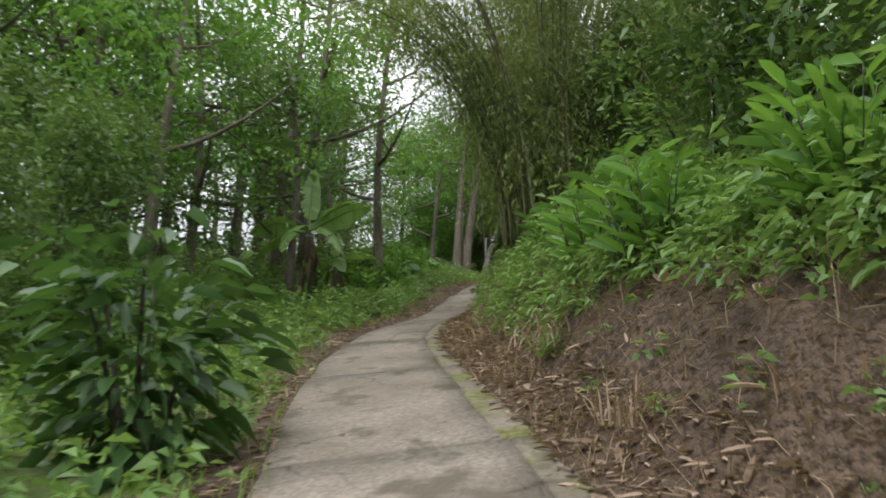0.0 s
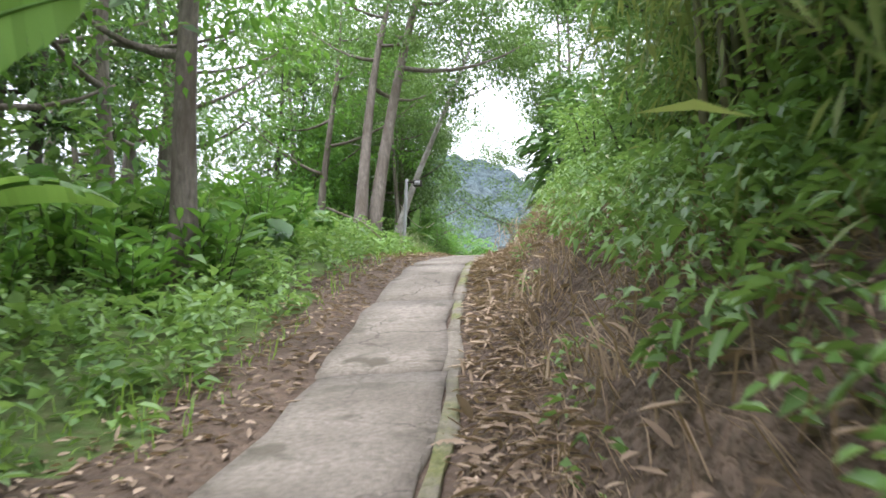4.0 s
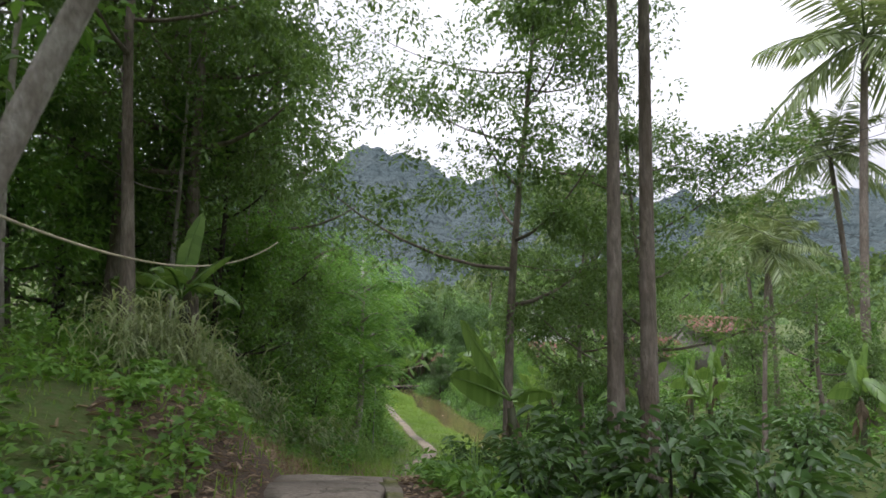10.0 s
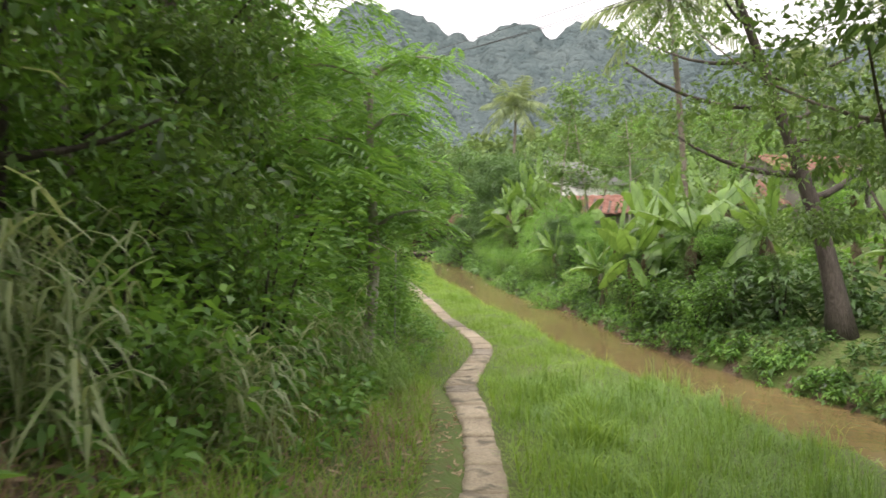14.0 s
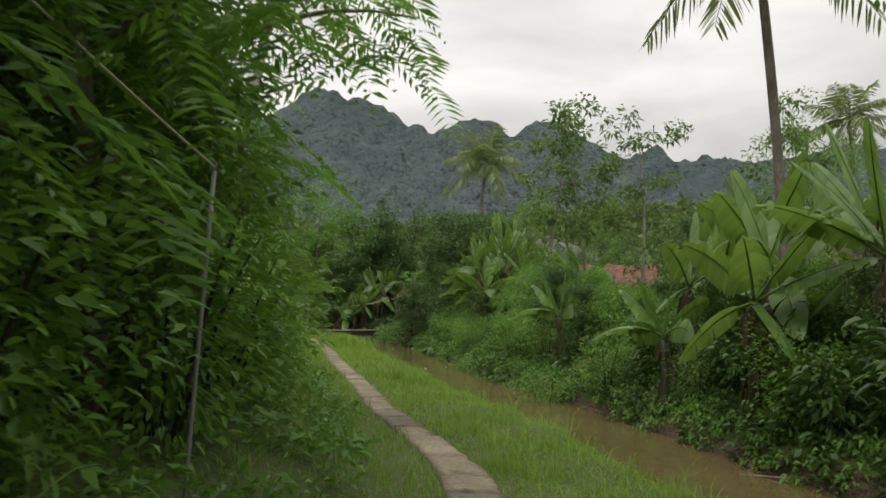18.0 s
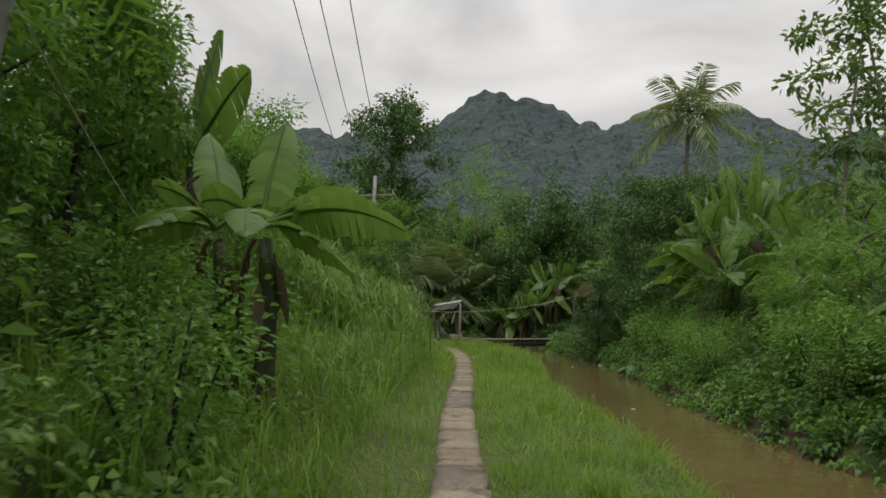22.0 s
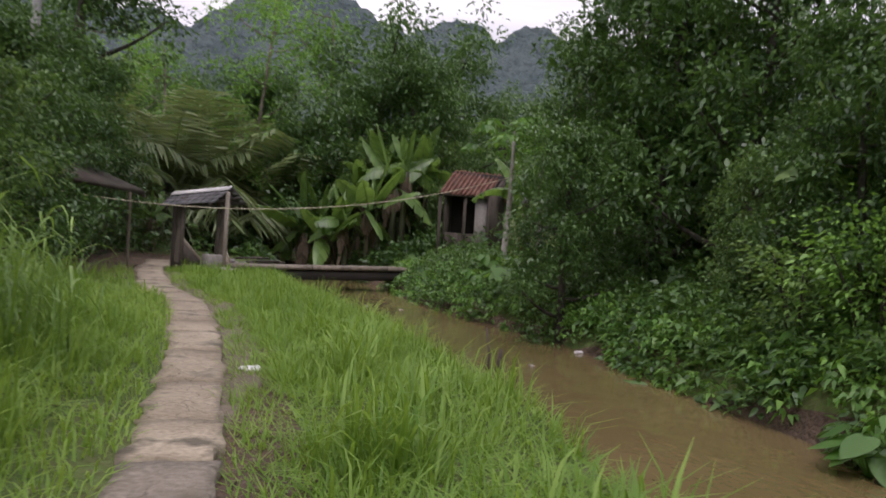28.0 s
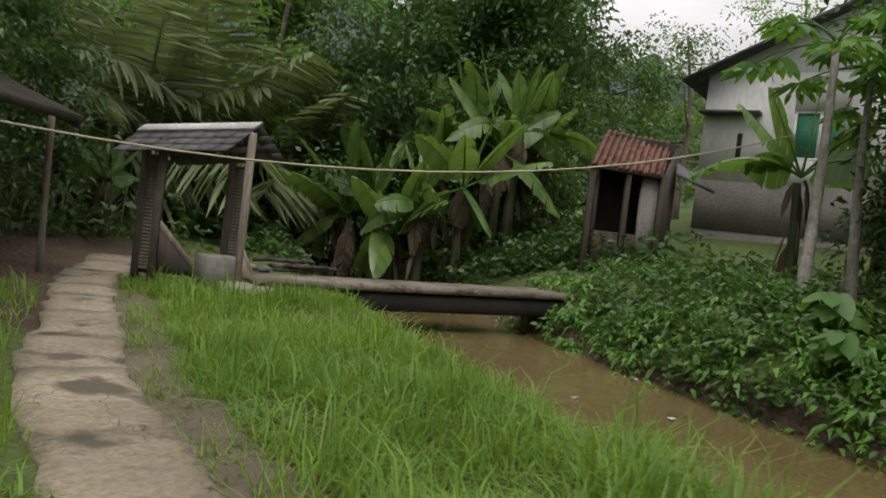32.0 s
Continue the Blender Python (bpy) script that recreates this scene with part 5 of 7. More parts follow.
# Second stretch: the trees on the brow.
plant("brow_tree", -0.56, -16.8, 50, 0.92)
plant("brow_tree", -0.44, -16.4, 0, 1.05, label="thick grey-brown tree trunk forking high up")
plant("leaning_tree", -0.75, -13.5, 0, 1.0)
plant("layer_tree", 2.42, -6.4, 40, 1.0)
plant("dense_tall", -2.0, -6.3, 200, 0.95, label="tall slim tree at the edge of the wood")
for x, y, s in ((3.31, -10.05, 1.0), (3.6, -10.06, 1.05)):
    plant("pole_tree", x, y, s=s)
plant("pole_tree", 6.6, -10.6, 60, 1.4, label="tall bare trunk standing apart on the slope")
for x, y, rz, s in ((4.7, -5.0, 200, 0.9), (3.9, -2.8, 80, 0.8), (-1.4, -9.6, 120, 0.95)):
    plant("layer_tree", x, y, rz, s)
plant("coconut", 12.8, 5.7, 0, 1.5, label="tall coconut palm standing against the sky")
plant("coconut", 11.4, 8.7, 200, 0.8)
for x, y, s in ((13.9, 8.5, 1.05), (11.7, 11.2, 0.8), (9.0, 3.0, 0.7)):
    plant("coconut", x, y, s=s)
for x, y, s in ((3.55, -19.5, 0.9), (4.1, -20.3, 1.05), (4.6, -14.6, 0.8), (5.2, -13.9, 0.9), (4.2, -19.6, 1.1)):
    plant("big_leaf_shrub", x, y, s=s)
plant("banana", 6.6, -21.4, 200, 1.0)
for x, y, s in ((7.1, -33.6, 1.0), (8.0, -35.2, 1.1), (5.2, -29.4, 0.75), (4.7, -27.2, 0.75), (4.5, -25.0, 0.7), (4.6, -22.6, 0.7), (5.8, -24.0, 1.1), (6.0, -28.2, 1.1), (8.0, -33.0, 1.2)):
    plant("bush_tree_b", x, y, s=s * 1.1, label="leafy bush overhanging the cut bank")
build_placed_banana(2.42, -7.97, 3.1, ((176, 60, 1.2, 0.46, 0.1, 1.35), (184, 28, 0.8, 0.4, 0.15, 1.2), (20, 30, 0.6, 0.24, 0.4, -0.9), (60, 30, 0.7, 0.26, 0.5, 0.4)), "young banana plant with a broad upright leaf")
build_placed_banana(-1.15, -8.95, 4.2, ((95, 84, 1.0, 0.24, 0.05, 0.2), (165, 42, 1.1, 0.32, 0.5, 0.4), (30, 55, 0.9, 0.28, 0.3, -0.4), (200, 25, 1.0, 0.3, 0.8, 0.2), (-30, 35, 0.9, 0.28, 0.7, -0.2), (280, 50, 0.9, 0.28, 0.5, 0.1)), "banana plant growing on top of the cut bank")
for x, y, s in ((3.0, -10.8, 0.7), (3.5, -11.3, 0.75), (2.6, -8.4, 0.6), (4.4, -10.6, 0.9), (3.3, -6.8, 0.8), (2.9, -5.6, 0.7), (5.2, -8.4, 1.0), (2.5, -11.8, 0.45), (2.05, -9.3, 0.42), (1.75, -8.6, 0.4), (2.6, -9.6, 0.5), (4.9, -12.6, 0.8), (5.8, -13.6, 1)):
    plant("dark_shrub", x, y, s=s)
for x, y, s in ((-2.3, -6.6, 1.0), (-2.2, -3.4, 0.9), (-2.6, -1.6, 1.0), (-2.2, -10.4, 1.0), (-3.2, -5.0, 1.1)):
    plant("slim_tree", x, y, s=s)
for x, y, s in ((-3.9, -11.6, 1.0), (-3.8, -18.5, 1.0), (-4.6, -7.2, 0.9), (-4.8, -3.2, 0.9)):
    plant("wood_tree_b" if rng.uniform() < 0.5 else "wood_tree", x, y, s=s, label="tree in the shady hillside wood")
for y, d, s in ((-7.6, -1.9, 1.0), (-6.6, -2.1, 1.1), (-5.6, -1.8, 1.0), (-7.2, -2.6, 1.1), (-5.0, -2.4, 1.0), (-4.2, -1.5, 0.8), (-0.6, -1.7, 0.8), (0.6, -1.7, 0.8), (-2.0, -1.7, 0.9), (-9.4, -1.5, 0.8), (-10.0, -1.75, 0.8), (-8.6, -1.3, 0.8), (-10.6, -1.9, 0.7), (-9.0, -2.0, 0.9)):
    plant("reed_pale", float(way_x(y)) + d, y, s=s)
for y, d, s in ((-4.6, -2.6, 1.0), (-3.0, -2.3, 0.95), (-1.4, -2.5, 0.95), (0.2, -3.0, 0.9), (1.9, -3.0, 0.9), (3.6, -3.0, 0.9), (5.4, -2.6, 1.0), (7.3, -2.6, 1.0), (9.2, -2.7, 0.9), (-6.6, -3.6, 1.1), (-8.6, -3.8, 1.1), (-10.6, -4.2, 1.0), (-12.4, -4.4, 1.1), (2.8, -4.2, 1.3), (6.3, -4.4, 1.3), (-1.0, -4.0, 1.3), (-4.4, -4.8, 1.3), (9.0, -4.6, 1.2), (11.0, -4.2, 0.9)):
    plant("bush_tree" if int(10 * y) % 3 else "bush_tree_b", float(way_x(y)) + d, y, s=s)
for x, y, s in ((-4.5, -9.0, 1.0), (-4.1, -6.2, 1.0), (-4.0, -3.2, 1.0), (-4.4, -11.8, 1.0), (-3.3, -0.6, 0.95), (-3.5, 2.6, 0.95), (5.6, -18.6, 0.75), (-3.2, -30.0, 1.2), (-4.6, -33.0, 1.2), (-2.3, -4.9, 0.8)):
    plant("dense_tree", x, y, s=s)
for x, y, rz, s in ((-2.9, -7.2, 40, 1.0), (-2.7, -4.6, 160, 1.1), (-2.6, -0.8, 220, 1.05)):
    plant("dense_tall", x, y, rz, s, label="tall slim tree leaning over the slope")
for x, y, s in ((-1.9, -25.4, 1.15), (-3.6, -28.2, 1.2), (-5.4, -31.4, 1.2), (-3.0, -19.6, 1.0), (-6.5, -27.0, 1.3), (-2.4, -13.8, 1.0), (-3.6, -24.5, 1.15), (-5.0, -21.3, 1.2), (-1.5, -23.5, 0.85), (-5.6, -24.5, 1.2), (-0.4, -27.5, 0.8)):
    plant("wood_tree" if int(10 * y) % 2 else "wood_tree_b", x, y, s=s, label="leafy tree closing the view beside the path")
for y, d, s in ((2.4, -1.95, 1.05), (3.6, -2.0, 1.1), (5.2, -1.9, 1.05), (6.6, -1.9, 1.0), (-3.0, -1.7, 1.0), (-1.6, -2.0, 1.1), (0.2, -1.9, 1.0), (1.4, -1.6, 0.8), (-4.0, -2.4, 1.1), (2.4, -1.9, 0.8)):
    plant("shrub_b", float(way_x(y)) + d, y, s=s)
for y, d, s in ((-36, 1.1, 0.8), (-34.5, 1.2, 0.9), (-33, 1.1, 0.9), (-31, 1.5, 0.7), (-28.8, 1.1, 0.7), (-26.5, 0.95, 0.8), (-24, 0.95, 0.7), (-21.5, 0.95, 0.8), (-19.5, 0.9, 0.7), (-7.4, -1.1, 0.7), (-6.0, -1.0, 0.8), (-4.4, -0.9, 0.7), (-2.8, -0.9, 0.7)):
    plant("straw", float(way_x(y)) + d, y, s=s)
for y, d, rz, s in ((-5.4, -3.3, 70, 0.95),):
    plant("dense_tall", float(way_x(y)) + d, y, rz, s, label="tall tree whose crown hangs over the path")
# Along the canal, hill side.
plant("umbrella_tree", -1.2, 1.3, 0, 1.0)
for y, d, s in ((-0.2, -1.2, 0.6), (0.3, -1.5, 0.7), (0.7, -1.0, 0.55), (1.1, -1.3, 0.6), (1.6, -1.1, 0.6), (2.1, -1.4, 0.7), (2.6, -1.05, 0.5), (0.9, -1.8, 0.75), (1.9, -1.8, 0.8), (-0.7, -1.3, 0.6)):
    plant("reed", float(way_x(y)) + d, y, s=s)
for x, y, rz, s in ((-2.5, 3.4, 120, 0.9), (-3.0, 6.2, 200, 1.1), (-3.9, 9.3, 60, 0.8), (-2.5, 6.8, 300, 0.95)):
    plant("feather_tree", x, y, rz, s)
for x, y, rz, s in ((-2.3, -0.2, 40, 1.0), (-1.9, 2.6, 200, 0.8), (-2.0, 5.0, 300, 1.0), (-4.2, 2.0, 100, 1.2), (-3.9, 11.2, 150, 0.95), (-4.8, 7.0, 30, 1.2)):
    plant("feather_tree_b", x, y, rz, s)
for x, y, s in ((-2.0, 2.4, 0.7), (-1.9, 4.0, 0.6), (-2.4, 6.4, 0.8), (-2.8, 8.4, 0.7), (-2.9, 10.4, 0.7), (-3.3, 12.0, 0.7), (-4.6, 13.0, 0.9), (-5.4, 17.6, 0.8)):
    plant("shrub", x, y, s=s)
for k in range(34):
    y = 8.5 + 7.6 * (k + rng.uniform(0, 1)) / 34
    plant("shrub" if k % 3 else "shrub_b", float(way_x(y)) - rng.uniform(1.25, 4.2), y, s=rng.uniform(0.45, 0.75))
for x, y, s in ((-5.6, 14.4, 0.8), (-5.4, 18.6, 0.7), (-6.4, 20.6, 0.8), (-6.0, 16.8, 0.9), (-6.6, 22.6, 0.7), (-6.3, 26.2, 0.85), (-5.7, 24.8, 0.6), (-7.0, 18.6, 1.0), (-4.9, 12.6, 0.8)):
    plant("bush_tree" if int(10 * y) % 4 else "bush_tree_b", x, y, s=s, label="leafy bush on the slope above the grass")
for x, y, s in ((-5.2, 15.2, 0.95), (-4.6, 13.6, 0.8), (-5.8, 16.2, 1.0)):
    plant("bush_tree", x, y, s=s, label="leafy bush behind the banana plants")
build_placed_banana(-3.5, 14.75, 2.15, ((100, 75, 0.9, 0.42, 0.1, 0.3), (160, 45, 0.85, 0.36, 0.3, 1.0), (200, 20, 0.85, 0.34, 0.6, 0.8), (20, 40, 0.65, 0.3, 0.3, -0.8), (270, 30, 0.85, 0.34, 0.6, 0.2)), "banana plant on the slope with a broad lit leaf", 2)
build_placed_banana(-3.0, 14.5, 2.15, ((90, 78, 0.9, 0.4, 0.1, 0.2), (5, 22, 1.2, 0.36, 0.45, -0.9), (-20, 2, 0.85, 0.32, 0.5, -0.7), (20, 35, 0.85, 0.3, 0.3, -1.0), (170, 40, 0.75, 0.34, 0.4, 1.0), (280, 25, 0.85, 0.34, 0.6, 0.0)), "banana plant with a long leaf held out", 2)
plant("banana", -4.9, 16.6, 30, 1.1)
for y, d, s in ((16, -1.1, 0.6), (17.5, -1.2, 0.7), (19, -1.2, 0.7), (20.5, -1.3, 0.9), (22, -1.3, 0.8), (23, -1.6, 1.2), (24, -1.4, 0.9), (24.6, -1.9, 1.3), (25.5, -1.5, 1.0), (26.4, -1.9, 1.2), (27.5, -1.5, 1.0), (21, -2.4, 1.2), (28.6, -1.2, 0.9)):
    plant("reed", float(way_x(y)) + d, y, s=s)
for k in range(78):
    y = 18.5 + 11.0 * (k + rng.uniform(0, 1)) / 78
    plant("reed", float(way_x(y)) - rng.uniform(1.55, 3.9), y, s=rng.uniform(0.85, 1.3))
for y, d, s in ((25.0, 0.7, 1), (26.3, 1.1, 1.1), (27.4, 0.8, 1.1), (28.4, 1.2, 1), (29.3, 1.0, 1.1), (30.2, 1.3, 1.0), (31.0, 1.1, 0.9), (32.2, 1.3, 0.9), (34.2, 1.6, 0.9), (-2.5, 0.9, 1.2), (-1.0, 1.1, 1.3), (0.5, 1.3, 1.2), (18, 1.0, 0.8), (14, 0.8, 0.7), (-4.0, 1.0, 1.2)):
    plant("tussock", float(way_x(y)) + d, y, s=s)
# Along the canal, far side.
plant("spread_tree", 6.7, 5.1, 15, 1.0)
for x, y, rz, s in ((6.3, 16.4, 40, 1.1), (7.1, 17.6, 200, 1.2), (7.9, 16.0, 110, 1.1)):
    plant("banana_b", x, y, rz, s)
plant("coconut", 6.3, 14.2, 100, 1.08)
plant("sparse_tree", 8.8, 20.4, 0, 1.2)
for x, y, rz, s in ((3.95, 9.9, 40, 0.95), (4.5, 10.6, 160, 1.0), (5.2, 9.2, 250, 1.05), (4.9, 12.0, 10, 1.1), (4.1, 12.9, 90, 0.9), (6.2, 11.2, 200, 1.15), (6.4, 8.0, 300, 1.0), (5.6, 15.6, 100, 1.1)):
    plant("banana_b", x, y, rz, s)
for x, y, rz, s in ((2.65, 17.3, 30, 0.75), (4.4, 24.4, 60, 1.1), (1.2, 28.6, 45, 1.0), (2.2, 29.6, 10, 1.1), (3.6, 28.0, 170, 1.15), (0.9, 31.0, 60, 0.9)):
    plant("banana", x, y, rz, s)
build_placed_banana(1.51, 25.88, 2.38, ((150, 66, 1.85, 0.44, 0.05, 0.9), (168, 42, 1.5, 0.44, 0.25, 1.0), (22, 55, 1.3, 0.46, 0.5, -0.9), (6, 30, 1.5, 0.5, 0.65, -0.8), (60, 76, 1.5, 0.42, 0.1, -0.5), (186, 8, 1.1, 0.4, 0.5, 0.6), (280, 30, 0.9, 0.36, 0.7, 0.2)), "tall banana plant with a broad bright upright leaf", 3)
build_placed_banana(1.2, 27.5, 3.0, ((180, 30, 1.3, 0.36, 0.4, 0.9), (190, 8, 1.35, 0.36, 0.35, 0.8), (174, -10, 1.15, 0.34, 0.4, 0.7), (140, 60, 1.4, 0.4, 0.2, 0.9), (203, -22, 1.0, 0.32, 0.3, 0.6), (90, 85, 1.3, 0.42, 0.05, 0.2), (10, 40, 1.2, 0.38, 0.4, -0.8)), "tall banana plant with leaves in drooping tiers", 4)
build_placed_banana(3.0, 31.3, 4.5, ((100, 80, 1.8, 0.44, 0.05, 0.3), (62, 84, 2.0, 0.4, 0.05, 1.1), (20, 56, 1.9, 0.36, 0.12, -0.9), (0, 38, 1.9, 0.34, 0.25, -1.0), (160, 62, 1.9, 0.44, 0.12, 1.0), (176, 30, 1.5, 0.42, 0.4, 0.9), (-12, 12, 1.4, 0.4, 0.5, -0.6), (265, 40, 1.0, 0.36, 0.6, 0.2)), "very tall banana plant with leaves torn to ribbons", 4)
build_placed_banana(2.1, 30.6, 4.1, ((120, 78, 1.9, 0.46, 0.08, 0.8), (170, 50, 1.7, 0.44, 0.25, 1.0), (80, 86, 1.7, 0.42, 0.05, 0.2), (12, 40, 1.5, 0.42, 0.5, -0.8), (190, 15, 1.3, 0.4, 0.5, 0.8)), "very tall banana plant with leaves torn to ribbons", 4)
for x, y, rz, s in ((2.2, 23.8, 20, 0.5), (2.8, 24.6, 150, 0.55), (3.3, 22.8, 260, 0.6), (2.0, 22.3, 80, 0.38), (2.6, 21.2, 310, 0.5), (3.7, 25.2, 40, 0.6)):
    plant("feather_tree_b", x, y, rz, s, label="feathery light green bush on the far bank")
plant("dark_mass", -1.32, 34.1, 60, 0.6, label="dark leafy bush standing before the hut")
plant("sparse_tree", 3.5, 25.3, 40, 1.5)
plant("sparse_tree", 4.9, 26.0, 160, 1.6)
plant("sparse_tree", 6.5, 25.6, 250, 1.42)
for x, y, rz, s in ((1.3, 27.5, 0, 0.95), (1.75, 28.2, 130, 1.0), (2.2, 27.3, 250, 1.05), (1.5, 28.9, 60, 1.0), (2.6, 28.6, 300, 1.1), (3.0, 29.6, 40, 1.05)):
    plant("banana_tall", x, y, rz, s)
for x, y, rz, s in ((-5.0, 43.9, 10, 0.85), (-4.2, 44.7, 100, 0.95), (-3.5, 44.3, 200, 0.9), (-5.7, 45.0, 280, 0.9), (-3.0, 45.0, 330, 0.85), (-4.8, 45.6, 60, 1.0)):
    plant("banana_tall", x, y, rz, s, label="tall banana plant in a shady grove by the bridge")
plant("coconut", 1.7, 42.2, 20, 1.15)
plant("coconut", 16.0, 30.0, 50, 0.9)
for x, y, s in ((0.75, 33.4, 1.05), (1.2, 36.0, 0.9), (2.4, 34.4, 1.05), (2.0, 31.6, 0.9), (0.3, 38.7, 0.95), (0.5, 30.6, 0.6), (0.35, 35.4, 1.1), (0.7, 36.9, 1.15), (1.5, 38.4, 1.2)):
    plant("dark_mass", x, y, s=s)
for x, y, s in ((2.2, 15.6, 0.8), (3.6, 16.6, 0.9), (3.1, 14.4, 0.7), (2.2, 19.6, 0.8), (1.9, 20.8, 0.8), (4.6, 18.6, 1.0), (5.4, 20.2, 1.1), (0.9, 24.6, 0.7), (6.0, 17.6, 1.1), (4.4, 15.0, 0.9), (5.8, 13.2, 1.0), (0.4, 27.6, 0.7), (0.2, 30.0, 0.8), (7.2, 22.0, 1.2), (3.6, 24.0, 1)):
    plant("shrub_b", x, y, s=s)
for x, y, s in ((5.0, 8.2, 0.9), (4.4, 8.9, 0.7), (5.4, 7.2, 0.9), (6.2, 6.6, 1.0), (7.0, 5.8, 0.9), (5.0, 10.2, 0.9), (4.3, 11.4, 0.7), (3.8, 13.6, 0.8), (0.6, 32.2, 0.8), (-0.1, 34.6, 0.7), (8.2, 3.6, 1), (9.2, 1.0, 1.1)):
    plant("dark_shrub", x, y, s=s)
for x, y, s in ((-1.85, 35.9, 1.0), (-1.55, 36.5, 0.8), (-1.0, 31.7, 0.75), (-1.3, 31.2, 0.6), (-2.2, 36.9, 0.7), (-0.4, 28.9, 0.9), (-1.9, 37.6, 0.8)):
    plant("taro", x, y, s=s)
for x, y, rz, s in ((-1.55, 38.8, 10, 0.95), (-0.75, 39.2, 140, 0.9)):
    plant("papaya", x, y, rz, s)
plant("banana", -0.9, 40.2, 30, 0.9)
plant("banana", 0.4, 40.6, 230, 0.9)
# Behind the footbridge.
for x, y, rz, s in ((-5.4, 44.3, 20, 1.0), (-4.7, 44.9, 130, 1.15), (-3.8, 44.2, 240, 1.1), (-4.4, 43.6, 60, 0.95), (-6.2, 45.2, 300, 1.1), (-3.3, 45.2, 10, 1.1), (-5.6, 46.3, 90, 1.35), (-7.2, 46.4, 200, 1.1)):
    plant("banana_b", x, y, rz, s, label="old banana plant in a shady clump")
for x, y, rz, s in ((-10.0, 45.4, 20, 1.25), (-8.9, 46.4, 140, 1.4), (-11.6, 43.8, 80, 1.2), (-7.6, 47.6, 250, 1.4), (-12.6, 46.5, 10, 1.4)):
    plant("coconut_low", x, y, rz, s)
for x, y, s in ((-5.4, 47.4, 1.5), (-3.6, 46.8, 1.5), (-4.6, 45.6, 1.1), (-2.9, 45.4, 1.1), (-6.8, 47.0, 1.4), (-5.9, 45.8, 0.9), (-8.4, 49.0, 1.5)):
    plant("bush_tree_b" if s < 1.2 else "dark_mass", x, y, s=s * (1 if s < 1.2 else 0.8), label="dark bush in the shady growth behind the bridge")
for x, y, s in ((-6.6, 49.4, 1.4), (-4.4, 48.9, 1.45), (-2.2, 49.4, 1.35), (-9.0, 50.8, 1.35), (-0.2, 51.0, 1.0), (-12, 50.5, 1.0), (-3.4, 46.6, 1.05), (-5.2, 46.0, 1.05), (-8.0, 47.8, 1.0), (-2.2, 46.6, 0.75), (-13.4, 46.5, 1.1)):
    plant("round_tree" if x > -5.5 else "wood_tree_b", x, y, s=s, label="dark bushy tree behind the footbridge")
plant("full_tree", -10.9, 41.4, 20, 1.2)
for x, y, s in ((-10.4, 40.8, 0.9), (-11.6, 41.0, 0.95), (-10.0, 38.6, 0.7), (-9.3, 36.2, 0.75), (-8.7, 34.4, 0.75)):
    plant("dark_mass", x, y, s=s, label="dense dark bush at the foot of the tall tree")
for x, y, s in ((-7.6, 28.6, 0.8), (-8.6, 30.6, 0.95), (-7.9, 32.4, 0.8), (-9.6, 33.0, 1.1), (-9.8, 29.4, 1.1), (-7.2, 26.6, 0.7), (-8.8, 27.0, 1.0), (-11.6, 35.6, 1.2), (-7.0, 24.2, 0.6), (-8.6, 24.0, 0.9), (-10.2, 31.4, 1.1), (-12.6, 39.4, 1.2)):
    plant("bush_tree_b" if int(10 * x) % 2 else "bush_tree", x, y, s=s, label="dark bush above the tall grass slope")
for x, y, s in ((-10.2, 47.0, 0.7), (-10.8, 44.6, 0.6), (-12.4, 41.0, 0.8), (-9.6, 43.2, 0.6)):
    plant("banana", x, y, s=s)
# Gardens beyond the canal.
for k in range(16):
    y = -13 + 27 * (k + rng.uniform(0, 1)) / 16
    plant("bush_tree" if k % 2 else "bush_tree_b", float(canal_r(y)) + rng.uniform(3, 13), y, s=rng.uniform(0.6, 1.0), label="bush in the gardens beyond the canal")
for k in range(12):
    y = -12 + 26 * (k + rng.uniform(0, 1)) / 12
    plant("banana", float(canal_r(y)) + rng.uniform(2, 9), y, s=rng.uniform(0.7, 1.0), label="banana plant in the gardens beyond the canal")
for x, y, rz, s in ((3.1, 26.6, 60, 1.2), (5.0, 13.8, 140, 1.15), (3.5, 12.2, 30, 0.8)):
    plant("banana", x, y, rz, s, label="tall banana plant in a crowded clump")
for k in range(26):
    y = 7 + 24 * (k + rng.uniform(0, 1)) / 26
    plant("shrub" if k % 2 else "shrub_b", float(canal_r(y)) + rng.uniform(0.5, 1.9), y, s=rng.uniform(0.5, 0.85), label="leafy shrub on the canal's far bank")
for k in range(46):
    y = 7.5 + 25 * (k + rng.uniform(0, 1)) / 46
    plant(("bush_tree_b", "bush_tree", "dark_mass")[k % 3], float(canal_r(y)) + rng.uniform(1.0, 3.6), y, s=rng.uniform(0.42, 0.62) * (0.75 if k % 3 == 2 else 1), label="bush crowded among bananas on the far bank")
